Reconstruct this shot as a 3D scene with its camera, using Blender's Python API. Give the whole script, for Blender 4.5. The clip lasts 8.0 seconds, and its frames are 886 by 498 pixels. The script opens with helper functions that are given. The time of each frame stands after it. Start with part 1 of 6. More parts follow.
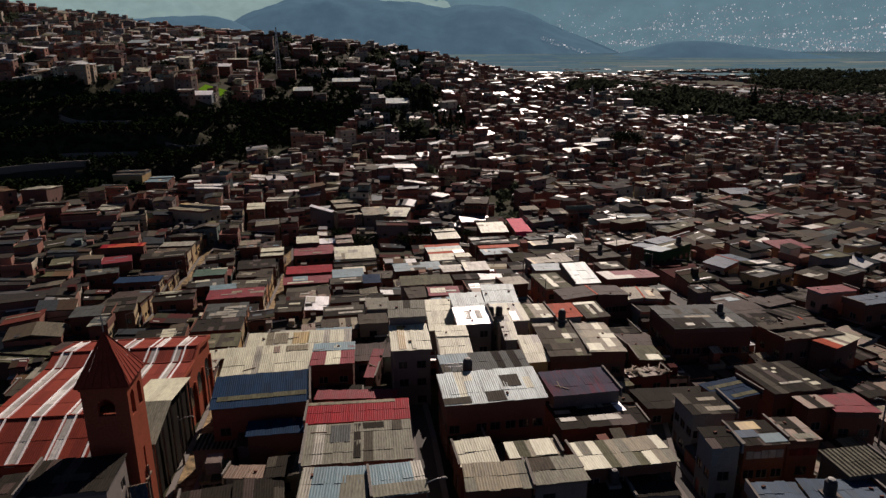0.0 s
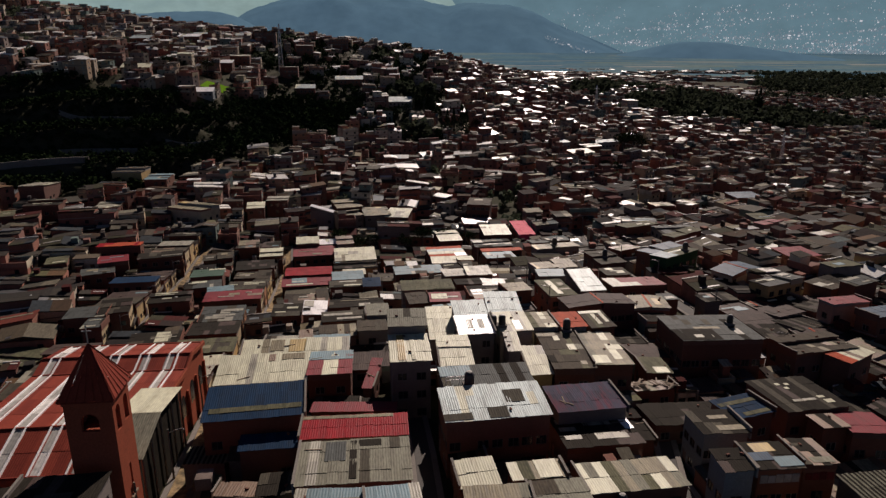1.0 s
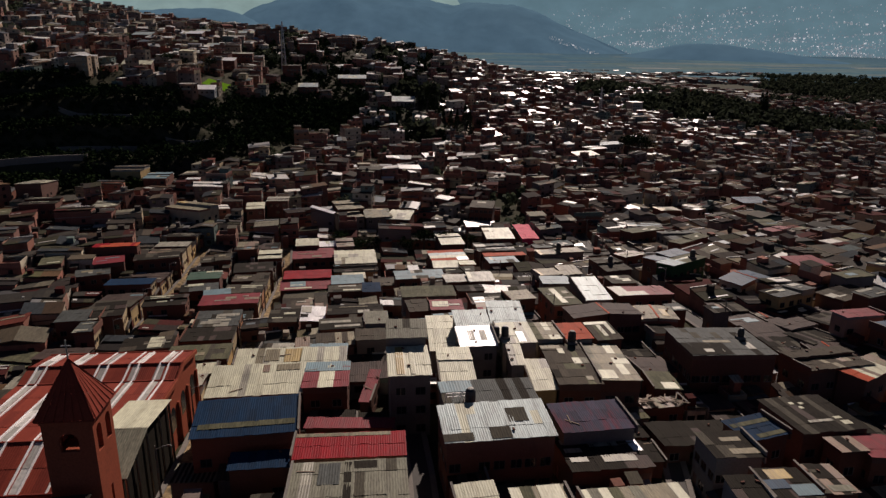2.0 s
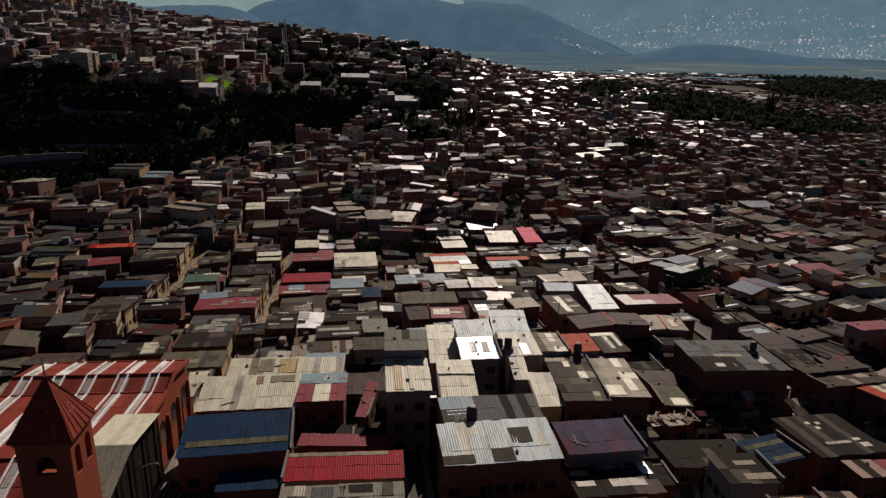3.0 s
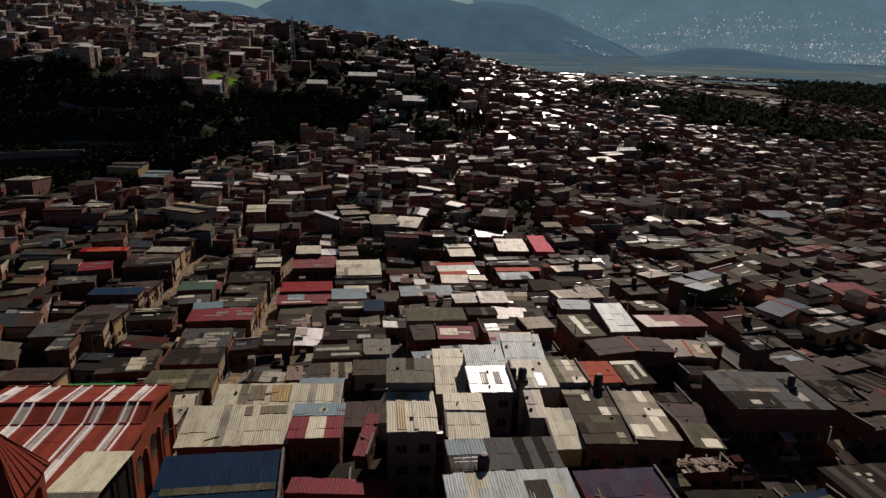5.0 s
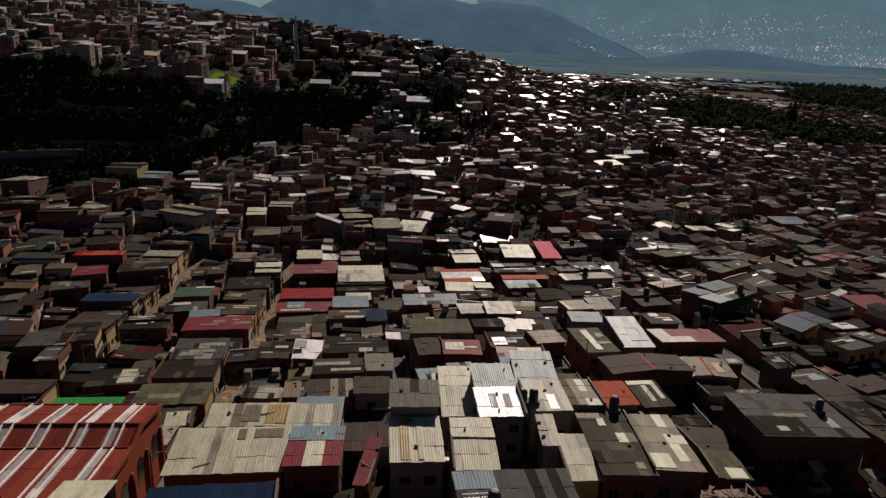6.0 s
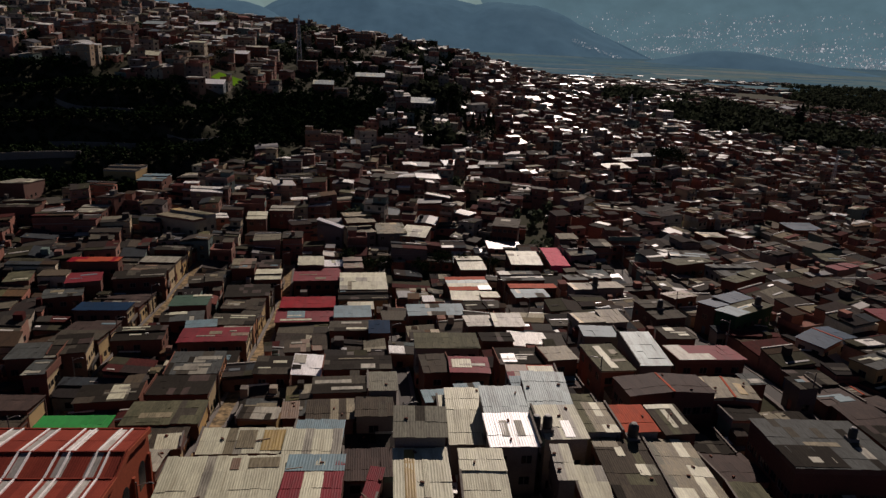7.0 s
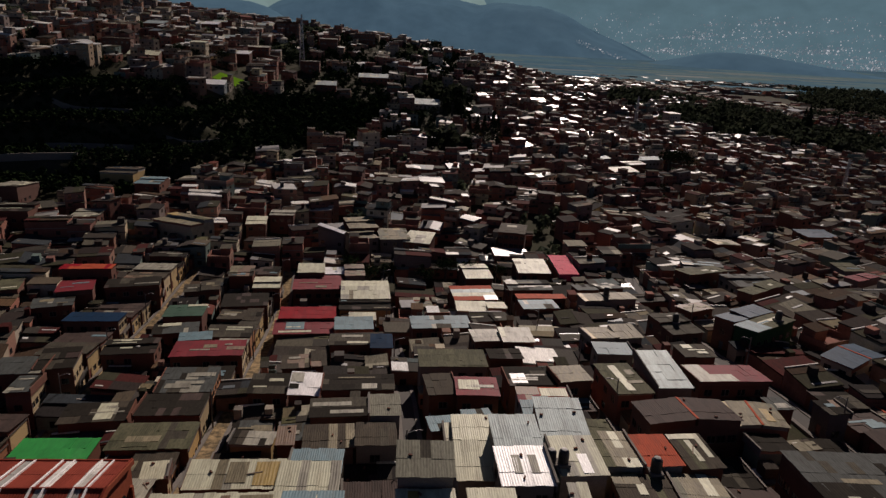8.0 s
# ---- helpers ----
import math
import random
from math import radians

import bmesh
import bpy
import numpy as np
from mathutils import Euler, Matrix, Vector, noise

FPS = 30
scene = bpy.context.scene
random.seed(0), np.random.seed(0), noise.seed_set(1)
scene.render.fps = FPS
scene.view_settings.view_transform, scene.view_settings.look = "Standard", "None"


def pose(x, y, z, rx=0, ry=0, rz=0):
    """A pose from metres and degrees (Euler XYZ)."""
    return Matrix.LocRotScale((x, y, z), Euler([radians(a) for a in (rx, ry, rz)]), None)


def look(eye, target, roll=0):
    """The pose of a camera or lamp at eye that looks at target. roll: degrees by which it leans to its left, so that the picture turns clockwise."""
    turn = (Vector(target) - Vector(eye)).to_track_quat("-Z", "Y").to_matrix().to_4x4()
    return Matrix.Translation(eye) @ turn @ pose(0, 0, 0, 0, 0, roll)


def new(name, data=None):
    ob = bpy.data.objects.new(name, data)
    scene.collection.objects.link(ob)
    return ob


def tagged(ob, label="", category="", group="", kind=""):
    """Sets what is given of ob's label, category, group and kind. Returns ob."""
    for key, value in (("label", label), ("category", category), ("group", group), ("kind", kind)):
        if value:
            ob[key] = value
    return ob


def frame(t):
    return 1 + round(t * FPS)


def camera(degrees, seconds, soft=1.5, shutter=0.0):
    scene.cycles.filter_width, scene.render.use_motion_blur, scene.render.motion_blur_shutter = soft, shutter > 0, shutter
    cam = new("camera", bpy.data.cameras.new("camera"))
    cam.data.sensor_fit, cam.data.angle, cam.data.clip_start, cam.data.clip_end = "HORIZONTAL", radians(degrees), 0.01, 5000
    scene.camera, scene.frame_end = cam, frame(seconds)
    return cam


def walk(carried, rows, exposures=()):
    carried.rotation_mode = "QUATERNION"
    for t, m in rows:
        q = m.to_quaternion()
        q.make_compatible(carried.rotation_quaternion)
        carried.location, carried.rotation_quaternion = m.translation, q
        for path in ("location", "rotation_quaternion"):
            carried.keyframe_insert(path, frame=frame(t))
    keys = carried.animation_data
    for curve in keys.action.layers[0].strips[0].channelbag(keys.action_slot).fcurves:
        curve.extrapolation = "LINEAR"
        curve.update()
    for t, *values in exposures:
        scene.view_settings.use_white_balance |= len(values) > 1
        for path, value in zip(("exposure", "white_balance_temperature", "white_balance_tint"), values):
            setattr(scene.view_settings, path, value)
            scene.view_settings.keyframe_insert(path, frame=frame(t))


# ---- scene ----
cam = camera(66.6, 8.0, soft=1.4)
PATH = [
    (0, (-3.861, -4.844, 48.689), (-3.652, -2.938, 48.121), -0.4),
    (0.5, (-3.742, -3.216, 48.862), (-3.535, -1.31, 48.292), -0.1),
    (1, (-3.531, -1.32, 48.985), (-3.327, 0.585, 48.412), 0.2),
    (1.5, (-3.324, 0.582, 49.082), (-3.123, 2.487, 48.508), 0.5),
    (3, (-2.586, 6.488, 49.428), (-2.395, 8.393, 48.85), 1.2),
    (3.5, (-2.43, 8.419, 49.406), (-2.243, 10.324, 48.826), 1.4),
    (4, (-2.311, 10.539, 49.451), (-2.127, 12.444, 48.871), 1.6),
    (4.5, (-2.312, 12.996, 49.438), (-2.132, 14.902, 48.858), 1.8),
    (6, (-2.481, 21.355, 49.443), (-2.313, 23.262, 48.863), 2.4),
    (6.5, (-2.602, 24.138, 49.506), (-2.437, 26.045, 48.927), 2.5),
    (7, (-2.702, 27.172, 49.596), (-2.542, 29.079, 49.017), 2.6),
    (7.5, (-2.774, 30.441, 49.626), (-2.619, 32.349, 49.048), 2.8),
    (8, (-2.827, 33.762, 49.639), (-2.675, 35.67, 49.061), 2.8),
]
walk(cam, [(t, look(eye, target, roll)) for t, eye, target, roll in PATH], [(0, 0.02, 6450, 24), (3, -0.18, 6450, 24), (8, -0.40, 6450, 24)])

# ---- world, sun
world = bpy.data.worlds.new("sky")
scene.world = world
world.use_nodes = True
wn = world.node_tree.nodes
sky = wn.new("ShaderNodeTexSky")
sky.sky_type = "NISHITA"
sky.sun_disc = False
SUN_UP, SUN_TURN = radians(31), radians(17)
sky.sun_elevation, sky.sun_rotation = SUN_UP, SUN_TURN
sky.altitude = 2600
sky.air_density, sky.dust_density = 0.55, 0.25
wn["Background"].inputs["Strength"].default_value = 0.036
world.node_tree.links.new(sky.outputs["Color"], wn["Background"].inputs["Color"])
sun = new("sun", bpy.data.lights.new("sun", "SUN"))
sun.data.energy, sun.data.angle, sun.data.color = 5.0, radians(0.5), (1.0, 0.90, 0.74)
to_sun = Vector((math.sin(SUN_TURN) * math.cos(SUN_UP), math.cos(SUN_TURN) * math.cos(SUN_UP), math.sin(SUN_UP)))
sun.matrix_world = look(to_sun * 200, (0, 0, 0))


# ---- materials
def surface(name, colours, rough=0.7, metal=0.0, vary="", grain=(0.6, 6.0), stain=0.45, dirt=(0.09, 0.07, 0.055),
            bump=0.15, stretch=(1, 1, 1), gloss=0.5, glow=0.0, contrast=0.39, blot=(0.48, 0.72), through_light=0.0):
    """Colours picked by object or by island, stained at one scale and grained at a finer one."""
    m = bpy.data.materials.new(name)
    m.use_nodes = True
    nt = m.node_tree
    b = nt.nodes["Principled BSDF"]
    link = nt.links.new

    def node(kind, **sets):
        n = nt.nodes.new(kind)
        for k, v in sets.items():
            n.inputs[k].default_value = v
        return n

    ramp = nt.nodes.new("ShaderNodeValToRGB")
    ramp.color_ramp.interpolation = "CONSTANT" if vary else "LINEAR"
    while len(ramp.color_ramp.elements) < len(colours):
        ramp.color_ramp.elements.new(0.5)
    for i, c in enumerate(colours):
        ramp.color_ramp.elements[i].position = i / max(len(colours) - (0 if vary else 1), 1)
        ramp.color_ramp.elements[i].color = (*c, 1)
    place = nt.nodes.new("ShaderNodeNewGeometry")
    scale = node("ShaderNodeVectorMath")
    scale.operation = "MULTIPLY"
    scale.inputs[1].default_value = stretch
    link(place.outputs["Position"], scale.inputs[0])
    wide = node("ShaderNodeTexNoise", Scale=grain[0], Detail=4.0, Roughness=0.65)
    fine = node("ShaderNodeTexNoise", Scale=grain[1], Detail=3.0, Roughness=0.6)
    link(scale.outputs[0], wide.inputs["Vector"])
    link(scale.outputs[0], fine.inputs["Vector"])
    if vary == "object":
        info = nt.nodes.new("ShaderNodeObjectInfo")
        link(info.outputs["Random"], ramp.inputs["Fac"])
    elif vary == "both":
        info = nt.nodes.new("ShaderNodeObjectInfo")
        total = nt.nodes.new("ShaderNodeMath")
        total.operation = "ADD"
        part_of = nt.nodes.new("ShaderNodeMath")
        part_of.operation = "FRACT"
        link(info.outputs["Random"], total.inputs[0])
        link(place.outputs["Random Per Island"], total.inputs[1])
        link(total.outputs[0], part_of.inputs[0])
        link(part_of.outputs[0], ramp.inputs["Fac"])
    elif vary == "island":
        link(place.outputs["Random Per Island"], ramp.inputs["Fac"])
    else:
        link(wide.outputs["Fac"], ramp.inputs["Fac"])
    spread = node("ShaderNodeMapRange")
    spread.inputs["From Min"].default_value, spread.inputs["From Max"].default_value = blot
    spread.inputs["To Max"].default_value = stain
    link(wide.outputs["Fac"], spread.inputs["Value"])
    mixed = nt.nodes.new("ShaderNodeMix")
    mixed.data_type = "RGBA"
    link(spread.outputs["Result"], mixed.inputs["Factor"])
    link(ramp.outputs["Color"], mixed.inputs["A"])
    mixed.inputs["B"].default_value = (*dirt, 1)
    shade = node("ShaderNodeMapRange")
    shade.inputs["To Min"].default_value, shade.inputs["To Max"].default_value = 1 - contrast, 1 + contrast
    link(fine.outputs["Fac"], shade.inputs["Value"])
    toned = nt.nodes.new("ShaderNodeVectorMath")
    toned.operation = "SCALE"
    link(mixed.outputs["Result"], toned.inputs[0])
    link(shade.outputs["Result"], toned.inputs["Scale"])
    link(toned.outputs[0], b.inputs["Base Color"])
    wear = node("ShaderNodeMapRange")
    wear.inputs["To Min"].default_value, wear.inputs["To Max"].default_value = max(rough - 0.12, 0.05), min(rough + 0.15, 1)
    link(fine.outputs["Fac"], wear.inputs["Value"])
    link(wear.outputs["Result"], b.inputs["Roughness"])
    b.inputs["Metallic"].default_value = metal
    b.inputs["Specular IOR Level"].default_value = gloss
    if bump:
        bm_ = node("ShaderNodeBump", Strength=bump, Distance=0.05)
        link(fine.outputs["Fac"], bm_.inputs["Height"])
        link(bm_.outputs["Normal"], b.inputs["Normal"])
    if through_light:
        # thin leaves let the sun through
        back = node("ShaderNodeBsdfTranslucent")
        link(toned.outputs[0], back.inputs["Color"])
        both = nt.nodes.new("ShaderNodeMixShader")
        both.inputs["Fac"].default_value = through_light
        link(b.outputs[0], both.inputs[1])
        link(back.outputs[0], both.inputs[2])
        link(both.outputs[0], nt.nodes["Material Output"].inputs["Surface"])
    # glow lets distant surfaces give off light in place of haze
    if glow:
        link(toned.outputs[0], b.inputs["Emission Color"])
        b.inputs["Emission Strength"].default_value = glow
    return m


RUST = (0.16, 0.075, 0.035)
M = {}

def sheet(key, name, main, spread, rough, metal=0.0, stain=0.4, dirt=(0.06, 0.048, 0.036), gloss=0.5, contrast=0.45):
    """A roofing sheet: tones near the main colour, a few sheets older or newer than the rest."""
    tones = [tuple(c * (1 + spread * k) for c in main) for k in (-0.25, 0.05, -0.1, 0.3, 0.0, 0.1, -0.6, 0.15, -0.05, 0.6)]
    M[key] = surface(name, tones, rough, metal, "both", (0.62, 3.2), stain, dirt, 0.3, (1.9, 0.35, 1), gloss, contrast=contrast, blot=(0.46, 0.68))


sheet("sheet_grey", "weathered_sheet", (0.064, 0.0568, 0.0416), 0.22, 0.78, 0, 0.62, (0.035, 0.03, 0.023), 0.06, 0.8)
sheet("sheet_greybrown", "brownish_sheet", (0.0624, 0.0512, 0.0368), 0.22, 0.78, 0, 0.62, (0.035, 0.028, 0.022), 0.06, 0.8)
sheet("sheet_oldgrey", "old_olive_grey_sheet", (0.170, 0.167, 0.122), 0.14, 0.7, 0, 0.62, (0.10, 0.09, 0.065), 0.12, 0.8)
sheet("sheet_slate", "blue_grey_old_sheet", (0.06084, 0.06708, 0.0624), 0.22, 0.7, 0, 0.62, (0.035, 0.034, 0.03), 0.08, 0.8)
sheet("sheet_greylight", "light_grey_sheet", (0.275, 0.262, 0.198), 0.28, 0.55, 0, 0.62, (0.06, 0.048, 0.036), 0.25)
sheet("sheet_dark", "dark_sheet", (0.02294, 0.01998, 0.01554), 0.3, 0.8, 0, 0.62, (0.022, 0.018, 0.015), 0.03, 0.8)
sheet("sheet_cream", "cream_sheet", (0.53, 0.525, 0.375), 0.18, 0.55, 0, 0.5, (0.24, 0.205, 0.13), 0.2, 0.35)
sheet("sheet_zinc", "zinc_sheet", (0.33, 0.39, 0.385), 0.2, 0.55, 0.1, 0.45, (0.13, 0.13, 0.11), 0.16)
sheet("sheet_white", "new_white_sheet", (0.86, 0.85, 0.83), 0.06, 0.38, 0.0, 0.15, (0.5, 0.46, 0.4), 0.5)
sheet("sheet_red", "red_sheet", (0.25, 0.006, 0.012), 0.22, 0.6, 0, 0.35, (0.10, 0.008, 0.010), 0.05)
sheet("sheet_darkred", "dark_red_sheet", (0.17, 0.01, 0.017), 0.2, 0.65, 0, 0.35, (0.05, 0.014, 0.014), 0.12)
# red roofing whose sun sheen is painted in as a pink base
sheet("sheet_pink", "sheen_pink_sheet", (0.62, 0.06, 0.11), 0.1, 0.6, 0.0, 0.15, (0.45, 0.02, 0.04), 0.03)
sheet("sheet_blue", "blue_sheet", (0.008, 0.029, 0.066), 0.25, 0.7, 0, 0.45, (0.014, 0.022, 0.038), 0.03)
sheet("sheet_bluegrey", "blue_grey_sheet", (0.112, 0.192, 0.218), 0.2, 0.6, 0.0, 0.35, (0.08, 0.095, 0.095), 0.2)
sheet("sheet_green", "green_sheet", (0.014, 0.06, 0.03), 0.2, 0.55, 0, 0.3, (0.016, 0.03, 0.02), 0.25)
sheet("sheet_tarp", "bright_green_sheet", (0.012, 0.252, 0.042), 0.15, 0.55, 0, 0.25, (0.01, 0.09, 0.025), 0.25)
sheet("sheet_olive", "mossy_sheet", (0.09775, 0.0952, 0.0561), 0.35, 0.75, 0, 0.62, (0.04, 0.044, 0.024), 0.06, 0.8)
sheet("sheet_tan", "tan_sheet", (0.20, 0.172, 0.105), 0.22, 0.6, 0, 0.62, (0.08, 0.066, 0.04), 0.12, 0.8)
sheet("sheet_brown", "brown_sheet", (0.0546, 0.03588, 0.02964), 0.3, 0.7, 0, 0.62, (0.03, 0.022, 0.018), 0.08, 0.8)
sheet("sheet_rust", "rusty_sheet", (0.1445, 0.085, 0.04675), 0.45, 0.6, 0, 0.55, (0.10, 0.045, 0.02), 0.3, 0.8)
sheet("sheet_terracotta", "terracotta_sheet", (0.40, 0.070, 0.030), 0.15, 0.7, 0, 0.3, (0.19, 0.05, 0.024), 0.05)
sheet("sheet_yellow", "yellow_sheet", (0.36, 0.25, 0.07), 0.2, 0.55, 0, 0.4, (0.14, 0.09, 0.035), 0.3)
# the red in the dirt slot paints the roof's red highlights
sheet("sheet_redblue", "purple_blue_sheet", (0.050, 0.047, 0.074), 0.4, 0.7, 0.0, 0.6, (0.15, 0.022, 0.034), 0.03)
sheet("sheet_steelblue", "steel_blue_sheet", (0.045, 0.078, 0.118), 0.2, 0.6, 0.0, 0.4, (0.03, 0.04, 0.05), 0.1)
M["brick"] = surface("hollow_brick", [(0.14, 0.056, 0.036), (0.165, 0.066, 0.042), (0.12, 0.052, 0.037), (0.15, 0.066, 0.046), (0.13, 0.068, 0.052)], 0.9, 0, "object", (0.35, 7), 0.5, (0.085, 0.042, 0.028), 0.3, gloss=0.15)
M["plaster"] = surface("painted_plaster", [(0.36, 0.30, 0.21), (0.28, 0.26, 0.23), (0.24, 0.10, 0.07), (0.40, 0.28, 0.12), (0.15, 0.22, 0.19), (0.32, 0.19, 0.14), (0.20, 0.195, 0.185)], 0.85, 0, "object", (0.35, 6), 0.45, (0.12, 0.09, 0.07), 0.15, gloss=0.15)
M["facade"] = surface("street_facade_paint", [(0.52, 0.34, 0.14), (0.55, 0.40, 0.20), (0.58, 0.46, 0.28), (0.34, 0.15, 0.08), (0.50, 0.36, 0.17), (0.42, 0.20, 0.10), (0.40, 0.31, 0.18)], 0.85, 0, "object", (0.35, 6), 0.45, (0.20, 0.13, 0.08), 0.15, gloss=0.15)
M["green_paint"] = surface("green_wall_paint", [(0.016, 0.055, 0.024), (0.022, 0.07, 0.032)], 0.85, 0, "", (0.35, 6), 0.45, (0.03, 0.06, 0.03), 0.15, gloss=0.15)
M["pale_paint"] = surface("pale_wall_paint", [(0.13, 0.155, 0.165), (0.19, 0.21, 0.215)], 0.85, 0, "", (0.35, 6), 0.45, (0.09, 0.08, 0.07), 0.15, gloss=0.1)
M["block"] = surface("grey_block", [(0.16, 0.14, 0.125), (0.125, 0.11, 0.10), (0.19, 0.165, 0.145)], 0.95, 0, "object", (0.35, 6), 0.45, (0.08, 0.065, 0.055), 0.25, gloss=0.15)
M["concrete"] = surface("raw_concrete", [(0.13, 0.118, 0.105), (0.20, 0.18, 0.16)], 0.95, 0, "", (0.5, 6), 0.5, (0.07, 0.06, 0.05), 0.25, gloss=0.15)
M["concrete_pale"] = surface("pale_cement", [(0.16, 0.148, 0.13), (0.23, 0.21, 0.185)], 0.9, 0, "", (0.5, 6), 0.5, (0.08, 0.07, 0.06), 0.2, gloss=0.05)
M["frame"] = surface("window_paint", [(0.06, 0.05, 0.045), (0.04, 0.036, 0.034), (0.16, 0.14, 0.12)], 0.6, 0, "object", (1, 9), 0.3)
M["metal_door"] = surface("painted_steel_door", [(0.10, 0.06, 0.05), (0.05, 0.07, 0.11), (0.16, 0.15, 0.14), (0.20, 0.05, 0.04)], 0.5, 0.2, "object", (1, 8), 0.3)
M["glass"] = surface("dark_window_glass", [(0.012, 0.014, 0.016), (0.02, 0.022, 0.024)], 0.12, 0, "", (0.8, 4), 0.1, bump=0.0, gloss=0.6)
M["tank_black"] = surface("black_plastic", [(0.016, 0.016, 0.018), (0.024, 0.024, 0.026)], 0.5, 0, "", (1.2, 9), 0.3, (0.06, 0.05, 0.045))
M["steel"] = surface("galvanised_steel", [(0.35, 0.35, 0.35), (0.45, 0.45, 0.44)], 0.45, 0.8, "", (1, 9), 0.3, RUST)
M["wood"] = surface("old_timber", [(0.16, 0.11, 0.07), (0.22, 0.16, 0.11)], 0.85, 0, "", (0.7, 9), 0.4, (0.07, 0.05, 0.035))
M["soil"] = surface("ground_cover", [(0.034, 0.029, 0.02), (0.055, 0.046, 0.033), (0.036, 0.037, 0.02), (0.075, 0.062, 0.044), (0.032, 0.034, 0.018)], 0.95, 0, "", (0.06, 1.6), 0.5, (0.022, 0.028, 0.012), 0.5, gloss=0.03)
M["asphalt"] = surface("street_surface", [(0.032, 0.030, 0.027), (0.045, 0.041, 0.036), (0.06, 0.054, 0.046)], 0.9, 0, "", (0.3, 5), 0.45, (0.05, 0.042, 0.035), 0.3)
# tan earth with patches of sun and shade mixed into its tones
M["earth_street"] = surface("sun_mottled_earth_street", [(0.16, 0.115, 0.06), (0.36, 0.26, 0.14), (0.07, 0.055, 0.035), (0.42, 0.31, 0.17)], 0.95, 0, "", (0.8, 3.5), 0.5, (0.09, 0.075, 0.05), 0.6, gloss=0.05)
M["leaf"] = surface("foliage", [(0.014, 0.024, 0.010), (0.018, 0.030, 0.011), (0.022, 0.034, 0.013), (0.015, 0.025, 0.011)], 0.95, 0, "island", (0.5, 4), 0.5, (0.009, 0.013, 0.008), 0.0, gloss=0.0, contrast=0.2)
# far and belt greens are lifted paler and greyer to carry haze
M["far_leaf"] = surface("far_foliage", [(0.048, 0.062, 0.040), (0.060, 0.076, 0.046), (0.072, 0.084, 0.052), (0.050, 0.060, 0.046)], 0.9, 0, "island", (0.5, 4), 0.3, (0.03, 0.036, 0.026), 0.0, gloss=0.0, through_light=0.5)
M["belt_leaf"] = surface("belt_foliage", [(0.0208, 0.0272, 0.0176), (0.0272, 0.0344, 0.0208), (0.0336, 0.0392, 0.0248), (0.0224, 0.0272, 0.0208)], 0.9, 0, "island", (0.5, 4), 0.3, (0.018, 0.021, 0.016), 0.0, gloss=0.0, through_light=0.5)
M["grass"] = surface("bright_grass", [(0.09, 0.20, 0.012), (0.12, 0.25, 0.016)], 0.95, 0, "", (0.4, 6), 0.4, (0.05, 0.09, 0.012), gloss=0.0)
M["bark"] = surface("bark", [(0.06, 0.045, 0.032), (0.10, 0.08, 0.06)], 0.9, 0, "", (1, 12), 0.3)
M["church_wall"] = surface("orange_church_plaster", [(0.27, 0.068, 0.037), (0.31, 0.082, 0.044)], 0.85, 0, "", (0.3, 5), 0.4, (0.17, 0.048, 0.028), gloss=0.05)
M["church_red"] = surface("church_red_sheet", [(0.20, 0.036, 0.022), (0.23, 0.043, 0.026), (0.17, 0.031, 0.02)], 0.8, 0, "object", (0.5, 6), 0.4, (0.12, 0.02, 0.014), gloss=0.06)
M["church_clear"] = surface("clouded_clear_sheet", [(0.40, 0.385, 0.35), (0.32, 0.31, 0.285), (0.62, 0.60, 0.56)], 0.6, 0, "object", (0.9, 2.5), 0.6, (0.16, 0.15, 0.13), gloss=0.08)
M["church_white"] = surface("clear_roof_sheet", [(0.92, 0.90, 0.88), (0.85, 0.83, 0.80)], 0.4, 0, "object", (0.9, 6), 0.4, (0.45, 0.40, 0.36))
M["far_wall"] = surface("far_walls", [(0.23, 0.12, 0.08), (0.28, 0.15, 0.095), (0.20, 0.13, 0.095), (0.32, 0.26, 0.19), (0.25, 0.13, 0.082), (0.36, 0.31, 0.24), (0.20, 0.175, 0.15), (0.27, 0.145, 0.095), (0.28, 0.235, 0.185), (0.33, 0.24, 0.16)], 0.9, 0, "island", (0.3, 3), 0.35, (0.12, 0.075, 0.055), 0.0, gloss=0.1)
# valley walls apart from far_wall: cloud shade and haze worked into the tones
M["valley_wall"] = surface("valley_brick_walls", [(0.213, 0.091, 0.065), (0.304, 0.126, 0.086), (0.173, 0.086, 0.067), (0.264, 0.142, 0.102), (0.244, 0.102, 0.070), (0.406, 0.325, 0.203), (0.183, 0.142, 0.122), (0.284, 0.117, 0.081), (0.122, 0.173, 0.152), (0.233, 0.106, 0.081), (0.507, 0.447, 0.325), (0.203, 0.093, 0.070)], 0.9, 0, "island", (0.3, 3), 0.5, (0.055, 0.034, 0.026), 0.0, gloss=0.15)
M["far_roof"] = surface("far_roofs", [(0.079, 0.070, 0.052), (0.047, 0.042, 0.032), (0.126, 0.111, 0.079), (0.092, 0.072, 0.048), (0.038, 0.034, 0.028), (0.210, 0.191, 0.135), (0.068, 0.054, 0.039), (0.068, 0.091, 0.090), (0.063, 0.058, 0.045), (0.357, 0.330, 0.243), (0.137, 0.033, 0.022), (0.053, 0.047, 0.038), (0.092, 0.082, 0.058), (0.044, 0.039, 0.031), (0.100, 0.095, 0.045), (0.158, 0.129, 0.072), (0.116, 0.067, 0.034), (0.189, 0.175, 0.126)], 0.75, 0.0, "island", (0.5, 3), 0.5, (0.04, 0.034, 0.028), 0.0, (1.9, 0.35, 1), 0.05, contrast=0.8)
